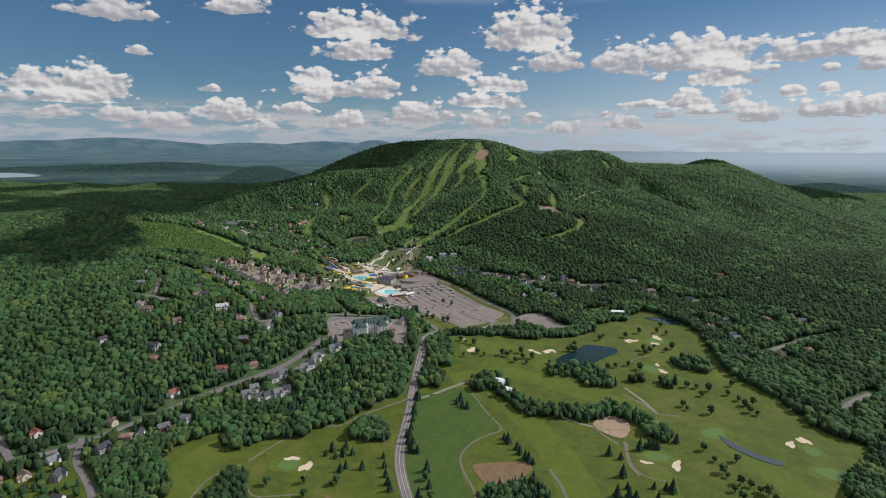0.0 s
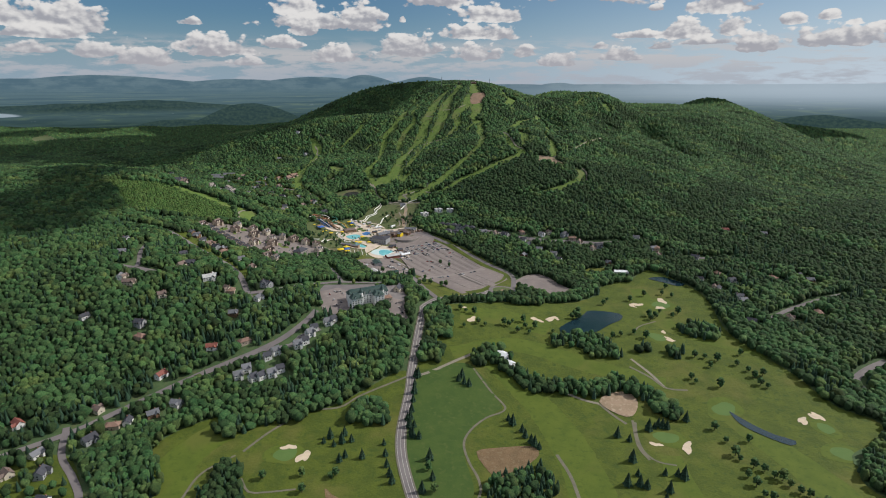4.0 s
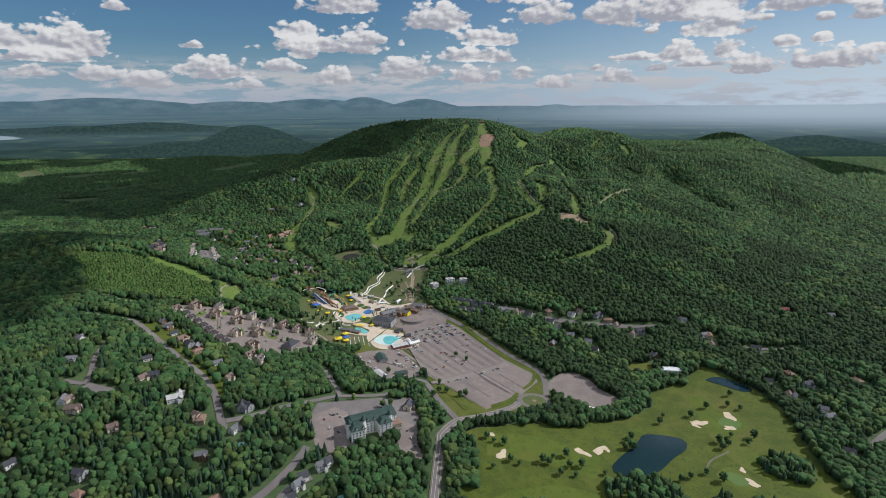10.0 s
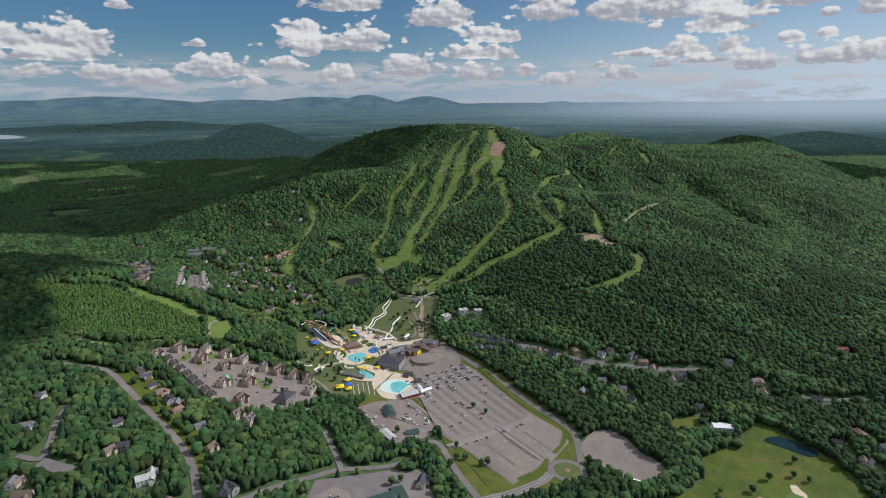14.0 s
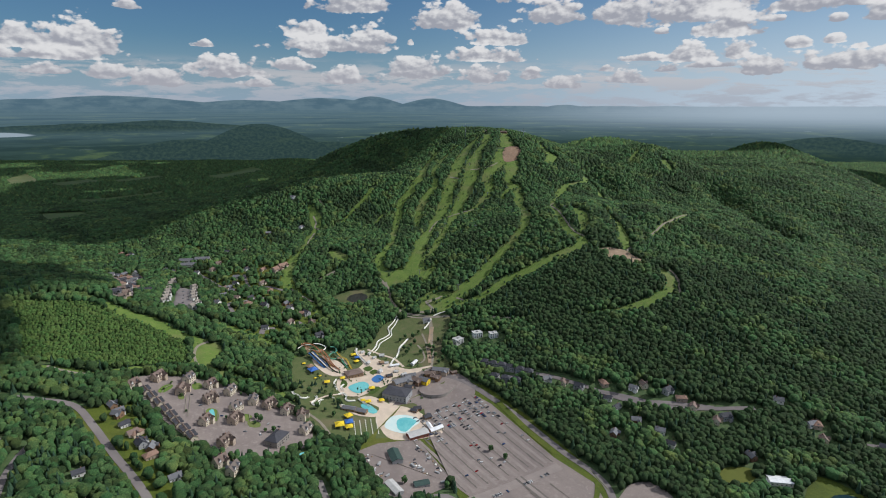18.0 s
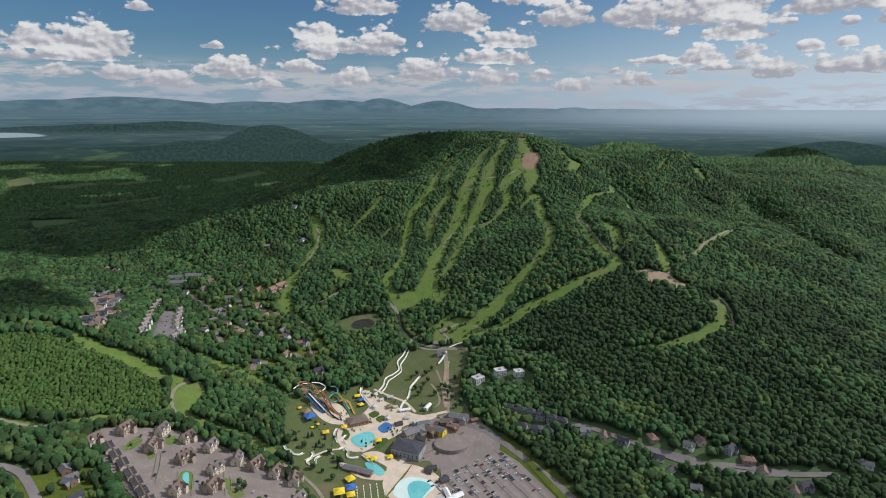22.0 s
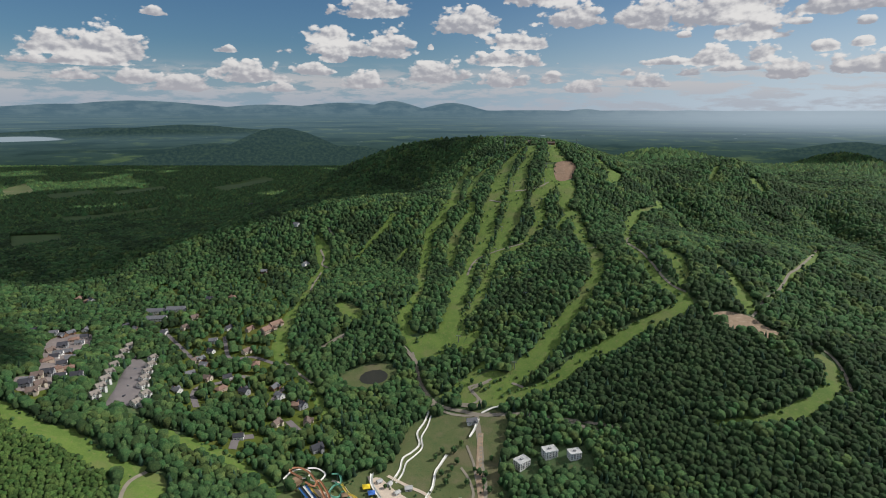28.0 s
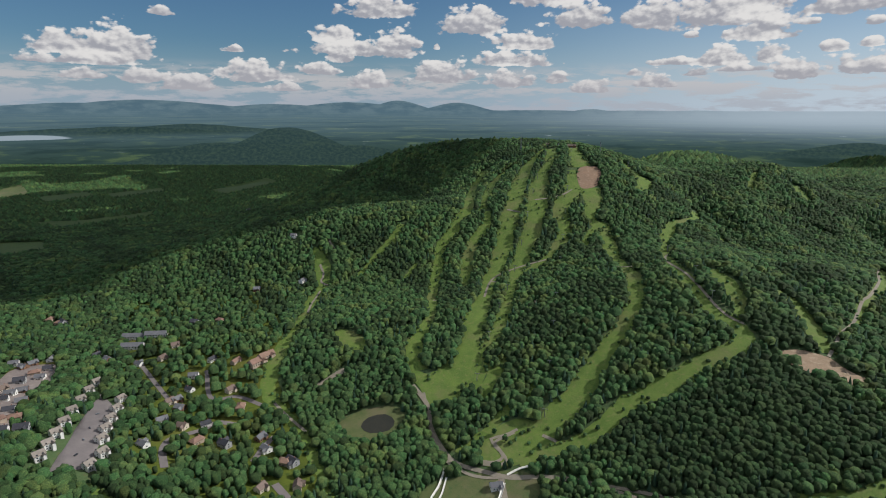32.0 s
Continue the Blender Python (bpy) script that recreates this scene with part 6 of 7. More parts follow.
def slide_tower():
    ob = tagged(new("slide_tower"), "brown timber tower where the racing slides begin", "tower")
    for x in (-5, 5):
        for y in (-3, 3):
            bm = bmesh.new()
            beam(bm, (x, y, -1), (x, y, 11), 0.5)
            part("post", bm, M["timber"], ob)
    for z in (5.5, 11):
        bm = bmesh.new()
        box(bm, -6, 6, -4, 4, z, z + 0.4)
        part("deck", bm, M["timber"], ob)
    for a, b in (((-5, -3, 0), (5, -3, 5.5)), ((5, -3, 5.5), (-5, -3, 11)), ((-5, 3, 0), (5, 3, 5.5)), ((5, 3, 5.5), (-5, 3, 11))):
        bm = bmesh.new()
        beam(bm, a, b, 0.35)
        part("brace", bm, M["timber"], ob)
    return ob


_x, _y = [(-286, 1355)][0]
stand(slide_tower(), _x, _y, 60)


def tent(canvas, label, w=6.0):
    ob = tagged(new("sun_canopy"), label, "canopy", group="canopies on the water park lawn")
    bm = bmesh.new()
    hip_roof(bm, w, w, 2.6, 4.2, 0.3, 0.15)
    part("canopy", bm, canvas, ob)
    for x in (-w / 2, w / 2):
        for y in (-w / 2, w / 2):
            bm = bmesh.new()
            tube(bm, x, y, -0.5, 2.65, 0.08, 0.08, 6)
            part("pole", bm, M["steel"], ob)
    return ob


settle([tent(M["canvas_yellow"], "square yellow sun canopy on four poles")], [(-238, 1275), (-217, 1291), (-211, 1365), (-203, 1345), (-169, 1270), (-151, 1240), (-170, 1233), (-192, 1191), (-200, 1166), (-187, 1165), (-258, 1284), (-252, 1292), (-178, 1236), (-284, 1322)], (15, 18, 15, 40), (1.3, 1.2, 1.3, 1.2, 1.3, 1.2, 1.3, 1.6, 1.9, 1.5, 0.6, 0.6, 1.0, 0.8), clear=0)
settle([tent(M["canvas_blue"], "square blue sun canopy on four poles")], [(-265, 1302), (-204, 1357), (-189, 1176)], (40, 18, 15), (2.1, 1.2, 1.7), clear=0)
settle([tent(M["timber"], "square tan sun canopy on four poles")], [(-272, 1313), (-162, 1346), (-232, 1350)], (40, 18, 15), (1.6, 1.3, 1.2), clear=0)


def lounger_rows():
    ob = new("lounger")
    tagged(ob, "green and white sun lounger on the pool lawn", "sun lounger", group="sun loungers on the lawn")
    bm = bmesh.new()
    box(bm, -0.4, 0.4, -1.0, 0.4, 0.3, 0.42)
    part("seat", bm, M["slide"], ob)
    bm = bmesh.new()
    v = box(bm, -0.4, 0.4, 0.4, 1.0, 0.3, 0.42)
    for k in (2, 3, 6, 7):
        v[k].co.z += 0.5
    part("backrest", bm, M["slide"], ob)
    for y in (-0.8, 0.3):
        bm = bmesh.new()
        box(bm, -0.38, 0.38, y - 0.05, y + 0.05, 0, 0.3)
        part("leg", bm, M["steel"], ob)
    a, b, c = [(-183, 1182)][0], [(-154, 1194)][0], [(-176, 1149)][0]
    spots = []
    for i in range(5):
        for j in range(8):
            u, v = j / 7, i / 4
            spots.append((a[0] + (b[0] - a[0]) * v + (c[0] - a[0]) * u, a[1] + (b[1] - a[1]) * v + (c[1] - a[1]) * u))
    settle([ob], spots, (20, 24, 16), (1.3,), clear=0)


lounger_rows()

BROWN = dict(chimney=False)
settle([house(26, 18, 5, 8.5, M["timber"], M["brown_roof"], "brown-roofed timber pavilion in the water park", kind="park_pavilion", per=5, hip=True, **BROWN)], [(-202, 1307)], (28,), clear=0)
settle([house(38, 26, 9, 13, M["grey_wall"], M["dark_roof"], "large dark-roofed base lodge with glazed gable", kind="base_lodge", storeys=2, per=7, hip=True, **BROWN)], [(-129, 1256)], (-18,), clear=0)
settle([house(30, 14, 6, 9.5, M["tan"], M["grey_roof"], "tan lodge hall with a grey roof", kind="lodge_hall", storeys=2, per=6, wing=True, **BROWN)], [(-124, 1292), (-64, 1324), (-113, 1312)], (35, -12, 20), (1.0, 0.9, 0.6), clear=0)
settle([house(16, 12, 7, 10, M["canvas_yellow"], M["grey_roof"], "lodge shop with an orange and yellow front", kind="shop", storeys=2, per=4, **BROWN)], [(-90, 1294)], (-30,), clear=0)
settle([house(20, 12, 6, 9, M["brown_wall"], M["brown_roof"], "brown timber ticket hall", kind="ticket_hall", storeys=2, per=5, wing=True, **BROWN)], [(-102, 1296), (-81, 1315), (-72, 1306), (-43, 1320), (-73, 1329)], (-25, 5, -20, 30, -10), (1.0, 0.9, 0.8, 0.5, 0.6), clear=0)
settle([house(12, 9, 4, 6.5, M["reddirt"], M["dark_roof"], "small red-fronted lodge building", kind="lodge_annex", per=3, **BROWN)], [(-113, 1279), (-146, 1309), (-98, 1226), (-102, 1221), (-83, 1207)], (-20, 30, 15), (1.0, 0.8, 0.9, 0.8, 0.9), clear=0)
settle([house(15, 5, 3, 4.2, M["white"], M["white_roof"], "long white storage trailer by the slope", kind="storage_trailer", per=2, **BROWN)], [(-108, 1349), (-140, 1340)], (65, 20), clear=0)
settle([house(22, 10, 4, 6, M["timber"], M["grey_roof"], "grey-roofed open park shelter", kind="park_shelter", per=4, **BROWN)], [(-194, 1211), (-178, 1208)], (-15, -18), (0.9, 0.9), clear=0)
settle([house(28, 14, 5, 7.5, M["red_roof"], M["pale_roof"], "red-walled bath house with a pale roof", kind="bath_house", per=6, **BROWN)], [(-95, 1164)], (28,), clear=0)
settle([house(20, 7, 4, 6, M["cream"], M["white_roof"], "long white entrance kiosk of the water park", kind="kiosk", per=5, **BROWN)], [(-70, 1179), (-79, 1185)], (35, 110), (1.0, 0.8), clear=0)
settle([house(9, 7, 3.5, 5.5, M["white"], M["pale_roof"], "small white snack hut", kind="snack_hut", per=2, **BROWN)], [(-164, 1369), (-176, 1362), (-184, 1344), (-154, 1347), (-123, 1314), (-186, 1374), (-46, 1374), (-198, 1377), (-162, 1320), (-136, 1323)], (10, 40, 70), (0.9, 0.7, 0.8, 0.7), clear=0)
settle([house(30, 16, 6, 9, M["grey_wall"], M["green_roof"], "maintenance hall with a dark green roof", kind="maintenance_hall", per=5, **BROWN)], [(-121, 1110), (-86, 1059)], (-70, 18), (0.85, 0.6), clear=0)
settle([house(34, 14, 6, 8, M["grey_wall"], M["pale_roof"], "maintenance shed with a pale grey roof", kind="maintenance_shed", per=6, **BROWN)], [(-117, 1045)], (-55,), (0.75,), clear=0)
sheet("maintenance_yard", [(-169, 1116), (-146, 1138), (-95, 1156), (-54, 1084), (-58, 1058), (-103, 1018), (-118, 1023)], M["gravel"], 0.8, "gravel maintenance yard with stacked gear", "yard", rounded=False)


def plateau(outline, height):
    """A raised terrace: stone walls round a gravel top."""
    line = smooth_line(outline, 5.0, True)
    base = G(line[:, 0], line[:, 1])
    top = float(base.mean()) + height
    n = len(line)
    ob = tagged(new("raised_terrace"), "raised gravel terrace with curved stone retaining walls", "terrace", kind="structure")
    v = np.vstack([np.column_stack([line, base - 2]), np.column_stack([line, np.full(n, top)])])
    f = [(i, (i + 1) % n, n + (i + 1) % n, n + i) for i in range(n)]
    o = new("retaining_wall", raw_mesh("retaining_wall", v, f, M["stone"]))
    o.parent = ob
    bm = bmesh.new()
    c = line.mean(0)
    face = [bm.verts.new((*(c + (p - c) * 0.995), top - 0.3)) for p in line]
    hub = bm.verts.new((*c, top - 0.2))
    for i in range(n):
        bm.faces.new((face[i], face[(i + 1) % n], hub))
    bmesh.ops.recalc_face_normals(bm, faces=bm.faces)
    part("terrace_top", bm, M["gravel"], ob)


plateau([(-97, 1274), (-82, 1295), (-58, 1299), (-41, 1295), (-43, 1280), (-57, 1261), (-73, 1255), (-89, 1259)], 3.0)


def stacked_gear():
    """Crates, pallets and tanks that fill the maintenance yard."""
    r = random.Random(31)
    kinds = []
    for l, w, h, mat, word in ((2.4, 1.2, 1.2, "timber", "wooden pallet stack"), (6.0, 2.4, 2.5, "grey_wall", "grey storage container"), (3.0, 1.8, 1.4, "dark_roof", "dark machine part"), (2.0, 2.0, 1.6, "white", "white tank crate")):
        bm = bmesh.new()
        for k in range(3):
            box(bm, -l / 2 + r.uniform(-0.1, 0.1), l / 2, -w / 2, w / 2 + r.uniform(-0.1, 0.1), h * k / 3, h * (k + 0.9) / 3)
        ob = part("stacked_gear", bm, M[mat], None)
        kinds.append(tagged(ob, word + " in the maintenance yard", "stored gear", group="gear in the maintenance yard"))
    spots = []
    for a, b, n in ([(-160, 1116), (-132, 1066)] + [16], [(-92, 1139), (-58, 1072)] + [18], [(-103, 1111), (-81, 1080)] + [12], [(-103, 1018), (-113, 1057)] + [5]):
        for k in range(n):
            t = r.random()
            spots.append((a[0] + (b[0] - a[0]) * t + r.uniform(-6, 6), a[1] + (b[1] - a[1]) * t + r.uniform(-6, 6)))
    settle(kinds, spots, (20, 75, 130, -35, 50), (1.0, 1.2, 0.8), clear=0)


stacked_gear()
# footpaths on the lawn and slope
for pts in ([(-263, 1202), (-246, 1188), (-228, 1172), (-212, 1150), (-202, 1134)], [(-81, 1445), (-80, 1408), (-77, 1381), (-79, 1339)], [(-91, 1488), (-82, 1468), (-81, 1419), (-85, 1386)], [(-181, 1634), (-158, 1542), (-130, 1507), (-101, 1494), (-66, 1494)], [(-66, 1556), (-90, 1544), (-82, 1527), (-78, 1516), (-87, 1510), (-109, 1515)]):
    strip("footpath", pts, 4.0, M["path"], 1.0, "pale gravel footpath", "path", clear=2, across=3)

# ---- the mountain's paths, lifts and summit ----
for pts in (
    [(246, 1950), (219, 1911), (209, 1862), (213, 1803), (216, 1750), (220, 1704), (229, 1676), (242, 1660)],
    [(629, 1978), (519, 1820), (462, 1753), (436, 1731), (412, 1702), (386, 1672), (356, 1647), (336, 1623), (314, 1599)],
    [(188, 1899), (153, 1879), (130, 1894)],
    [(25, 1984), (-8, 1979), (-41, 1970), (-71, 1954), (-85, 1924), (-94, 1869)],
    [(-82, 1938), (-54, 1926)],
    [(-34, 1924), (-17, 1877), (-13, 1796)],
    [(106, 2201), (85, 2185), (58, 2176), (22, 2176)],
    [(-39, 2154), (-13, 2140)],
    [(-398, 2132), (-410, 2116), (-413, 2094), (-398, 2071)],
    [(-419, 2034), (-406, 2007), (-406, 1987), (-387, 1973)],
    [(-401, 1957), (-403, 1902), (-396, 1851)],
    [(-183, 1879), (-168, 1881), (-145, 1871)],
    [(-62, 1560), (-78, 1553), (-94, 1550), (-87, 1536), (-81, 1522), (-91, 1515), (-106, 1518)],
    [(-34, 1546), (-19, 1534)],
    [(-378, 1616), (-354, 1593), (-322, 1566)],
    [(-6, 1479), (28, 1466), (61, 1453), (92, 1440)],
    [(-438, 1335), (-448, 1316), (-445, 1294), (-433, 1273), (-422, 1266)],
    [(-601, 1195), (-575, 1192), (-553, 1194), (-529, 1204), (-503, 1223)],
    [(-311, 1233), (-290, 1217), (-265, 1199)],
    [(359, 1556), (377, 1534), (381, 1506), (374, 1473), (367, 1453)],
):
    strip("service_track", pts, 4.0, M["path"], 1.1, "pale gravel service track across the slope", "path", clear=4, across=3)


def mast(h, label):
    ob = tagged(new("antenna_mast"), label, "mast")
    for a in range(3):
        bm = bmesh.new()
        x, y = 2.2 * math.cos(a * 2.094), 2.2 * math.sin(a * 2.094)
        beam(bm, (x, y, -1), (x * 0.35, y * 0.35, h), 0.5)
        part("leg", bm, M["steel"], ob)
    for k in range(10):
        bm = bmesh.new()
        s = 1 - 0.65 * k / 10
        for a in range(3):
            p, q = a * 2.094, (a + 1) * 2.094
            beam(bm, (2.2 * s * math.cos(p), 2.2 * s * math.sin(p), h * k / 10), (2.2 * s * math.cos(q), 2.2 * s * math.sin(q), h * (k + 1) / 10), 0.25)
        part("brace", bm, M["steel"], ob)
    bm = bmesh.new()
    tube(bm, 0, 0, h - 1, h + 6, 0.25, 0.1, 6)
    part("aerial", bm, M["steel"], ob)
    return ob


for (x, y), h in zip([(22, 2539), (211, 2415)], (46, 34)):
    stand(mast(h, "tall grey lattice antenna mast on the summit"), x, y)
    clear_line([(x, y)], 10)
settle([house(22, 10, 5, 8, M["brown_wall"], M["brown_roof"], "brown summit lodge at the top of the lifts", kind="summit_lodge", storeys=1, per=5, wing=True), house(14, 9, 6, 9, M["white"], M["grey_roof"], "white lift station on the summit", kind="lift_station", per=3, chimney=False)], [(101, 2547), (127, 2513), (153, 2496)], (5, 20, -10), clear=26)


def lift_tower():
    ob = tagged(new("lift_tower"), "grey steel chairlift tower on a ski trail", "lift tower", group="towers of the chairlifts")
    bm = bmesh.new()
    tube(bm, 0, 0, -1, 11, 0.6, 0.4, 8)
    part("pole", bm, M["steel"], ob)
    bm = bmesh.new()
    box(bm, -3.2, 3.2, -0.25, 0.25, 10.8, 11.4)
    part("crossarm", bm, M["steel"], ob)
    for x in (-3, 3):
        bm = bmesh.new()
        box(bm, x - 0.2, x + 0.2, -1.6, 1.6, 10.3, 10.8)
        part("sheave", bm, M["tyre"], ob)
    return ob


LIFT_TOWER = lift_tower()
LIFTS = ([(-119, 1608), (86, 2479)], [(-36, 1534), (149, 2473)], [(219, 1682), (267, 2384)])
for a, b in LIFTS:
    a, b = Vector(a), Vector(b)
    n = int((b - a).length / 75)
    turn = math.degrees(math.atan2(-(b - a).x, (b - a).y))
    settle([LIFT_TOWER], [tuple(a.lerp(b, (i + 0.5) / n)) for i in range(n)], (turn,), clear=9)
    for s in (-3, 3):
        ob = new("lift_cable")
        tagged(ob, "dark steel haul rope of a chairlift", "cable")
        off = Vector(((b - a).y, -(b - a).x)).normalized() * s
        bm = bmesh.new()
        pts = [a.lerp(b, i / (n * 2)) + off for i in range(n * 2 + 1)]
        for p, q in zip(pts[:-1], pts[1:]):
            beam(bm, (p.x, p.y, g(p.x, p.y) + 10.6), (q.x, q.y, g(q.x, q.y) + 10.6), 0.12)
        part("rope", bm, M["tyre"], ob)

# ---- the forest ----
def grove(rng, spots, tall, wide, rings, sharp):
    """Corners and triangles of one crown per spot: rings of (height, reach, corners) closed by a tip, each corner pushed in or out."""
    k = len(spots)
    turn = rng.uniform(0, 6.283, k)
    base = np.column_stack([spots, G(spots[:, 0], spots[:, 1])])
    cols = []
    for z, r, c in rings:
        a = turn[:, None] + np.arange(c) * 6.283 / c + z * 2.0
        rr = wide[:, None] * r * rng.uniform(1 - sharp, 1 + sharp, (k, c))
        zz = tall[:, None] * (z + rng.uniform(-0.07, 0.07, (k, c)))
        cols.append(base[:, None] + np.stack([np.cos(a) * rr, np.sin(a) * rr, zz], 2))
    tip = base + np.column_stack([rng.uniform(-0.15, 0.15, (k, 2)) * wide[:, None], tall * rng.uniform(0.94, 1.02, k)])
    cols.append(tip[:, None])
    v = np.concatenate(cols, 1)
    f, at = [], 0
    for (_, _, c), (_, _, d) in zip(rings[:-1], rings[1:]):
        i = j = 0
        while i < c or j < d:
            if j >= d or (i < c and i / c <= j / d):
                f.append((at + i % c, at + (i + 1) % c, at + c + j % d))
                i += 1
            else:
                f.append((at + i % c, at + c + (j + 1) % d, at + c + j % d))
                j += 1
        at += c
    c = rings[-1][2]
    f += [(at + i, at + (i + 1) % c, at + c) for i in range(c)]
    n = v.shape[1]
    return v.reshape(-1, 3), (np.array(f)[None] + np.arange(k)[:, None, None] * n).reshape(-1, 3)


def spots_in(rng, x0, x1, y0, y1, gap):
    x, y = np.meshgrid(np.arange(x0, x1, gap), np.arange(y0, y1, gap * 0.9))
    x = x + (np.arange(x.shape[0]) % 2)[:, None] * gap / 2
    p = np.column_stack([x.ravel(), y.ravel()]) + rng.uniform(-0.36, 0.36, (x.size, 2)) * gap
    p = p[(np.abs(p[:, 0]) < 0.80 * p[:, 1] + 130)]
    return p[~is_open(p[:, 0], p[:, 1])]


def evergreen_share(p):
    """Where conifers stand among the broad-leaved trees: in patches."""
    w = np.sin(p[:, 0] * 0.011 + 1.3) * np.sin(p[:, 1] * 0.013 + 0.4) + 0.5 * np.sin(p[:, 0] * 0.031 - p[:, 1] * 0.027)
    low = np.clip((1150 - p[:, 1]) / 400, 0, 1)
    return 0.05 + 0.16 * np.clip((640 - p[:, 1]) / 60, 0, 1) + 0.30 * low * (w > 0.1) + 0.10 * (w > 0.7)


def plant(name, rng, p, tall, wide, rings, mat, label, sharp=0.24):
    v, f = grove(rng, p, tall, wide, rings, sharp)
    return tagged(new(name, raw_mesh(name, v, f, mat, True)), label, "forest", kind="stuff")


BROAD_NEAR = ((0.16, 0.78, 5), (0.52, 1.04, 6), (0.84, 0.80, 5))
BROAD_FAR = ((0.34, 1.0, 6), (0.78, 0.84, 5))
CONE_NEAR = ((0.04, 1.0, 6), (0.34, 0.80, 6), (0.66, 0.42, 5))
CONE_FAR = ((0.05, 1.0, 5),)


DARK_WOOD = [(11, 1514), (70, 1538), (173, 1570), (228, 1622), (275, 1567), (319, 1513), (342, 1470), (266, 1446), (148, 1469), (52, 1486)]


# where houses stand among lawns, with only scattered trees
SUBURBS = (
    [(-448, 511), (-443, 557), (-397, 574), (-348, 521), (-303, 458), (-265, 441), (-273, 385), (-284, 372), (-352, 373)],
    [(-649, 1433), (-652, 1470), (-794, 1679), (-760, 1725), (-717, 1678), (-666, 1557), (-607, 1464), (-592, 1409), (-611, 1386)],
    [(-766, 1940), (-695, 1981), (-457, 1955), (-400, 1692), (-329, 1577), (-289, 1492), (-270, 1400), (-365, 1376), (-450, 1426), (-570, 1587)],
    [(-518, 1109), (-458, 1153), (-350, 1016), (-309, 937), (-314, 916), (-389, 999), (-461, 1058)],
)
for pts, word in zip(SUBURBS, ("lower", "upper", "hillside", "middle")):
    sheet("residential_lawn", pts, M["meadow"], 0.45, f"mown lawns and gardens between the {word} houses", "lawn", clear=False)


def dark_share(p):
    """More dark crowns on the lower east slope, fewer on the west side."""
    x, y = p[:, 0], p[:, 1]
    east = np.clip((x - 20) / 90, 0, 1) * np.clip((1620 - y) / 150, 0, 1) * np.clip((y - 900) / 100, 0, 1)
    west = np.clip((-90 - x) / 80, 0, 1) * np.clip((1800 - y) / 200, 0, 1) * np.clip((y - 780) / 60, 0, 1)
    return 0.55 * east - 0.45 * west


def patches(p, size, seed):
    """A slow unevenness over the land, from -1 to 1."""
    x, y = p[:, 0] / size, p[:, 1] / size
    return (np.sin(x + 1.7 * np.sin(0.7 * y + seed)) + np.sin(y * 1.1 + 1.9 * np.sin(0.8 * x + 2 * seed)) + np.sin(1.9 * (x + y) + seed)) / 3


YOUNG_WOOD = [(-737, 1326), (-683, 1341), (-637, 1360), (-574, 1342), (-515, 1334), (-471, 1319), (-448, 1287), (-448, 1265), (-509, 1232), (-546, 1211), (-586, 1208), (-635, 1199)]


def build_forest():
    rng = np.random.default_rng(7)
    for y0, y1, gap, near in ((290, 600, 5.4, True), (600, 1560, 6.7, True), (1560, 2750, 7.9, False)):
        p = spots_in(rng, -2300, 2300, y0, y1, gap)
        share = np.ones(len(p))
        for pts, left in zip(SUBURBS, (0.34, 0.34, 0.58, 0.34)):
            share[inside(p[:, 0], p[:, 1], pts)] = left
        p = p[rng.uniform(size=len(p)) < share]
        p = p[~inside(p[:, 0], p[:, 1], YOUNG_WOOD)]
        fir = rng.uniform(size=len(p)) < evergreen_share(p)
        b, c = p[~fir], p[fir]
        wide = rng.choice((0.46, 0.58, 0.68, 0.95), len(b)) * rng.uniform(0.85, 1.15, len(b)) * gap
        dark = inside(b[:, 0], b[:, 1], DARK_WOOD) | (rng.uniform(-0.3, 0.3, len(b)) + patches(b, 48.0, 2.0) > 0.34 - dark_share(b))
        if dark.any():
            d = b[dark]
            plant("maple_forest", rng, d, rng.uniform(9, 14, len(d)) + 2.5 * patches(d, 30.0, 4.0), rng.uniform(0.54, 0.84, len(d)) * gap, BROAD_NEAR if near else BROAD_FAR, M["dark_leaves"], "close-grown dark green broad-leaved stands in the forest")
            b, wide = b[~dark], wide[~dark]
        plant("broadleaf_forest", rng, b, rng.uniform(7.5, 12, len(b)) * min(1.0, gap / 6.2) + 0.45 * wide + 2.5 * patches(b, 30.0, 4.0), wide, BROAD_NEAR if near else BROAD_FAR, M["leaves"], "dense broad-leaved forest in full summer leaf")
        plant("conifer_forest", rng, c, rng.uniform(1.5, 2.5, len(c)) * gap if gap < 6 else rng.uniform(11, 18, len(c)), rng.uniform(0.36, 0.5, len(c)) * gap, CONE_NEAR if near else CONE_FAR, M["needles"], "dark pointed conifers among the broad-leaved forest", 0.15)
    p = spots_in(rng, -900, -380, 1150, 1650, 4.6)
    p = p[inside(p[:, 0], p[:, 1], YOUNG_WOOD)]
    plant("young_wood", rng, p, rng.uniform(4.5, 7.5, len(p)), rng.uniform(0.5, 0.8, len(p)) * 4.6, BROAD_FAR, M["young_leaves"], "dense bright green young wood on a gentle slope")
    p = spots_in(rng, -5300, 5300, 2750, 6380, 20)
    plant("broadleaf_forest", rng, p, rng.uniform(12, 20, len(p)), rng.uniform(0.55, 0.9, len(p)) * 20, ((0.1, 0.9, 5),), M["leaves"], "distant broad-leaved forest behind the mountain")


build_forest()


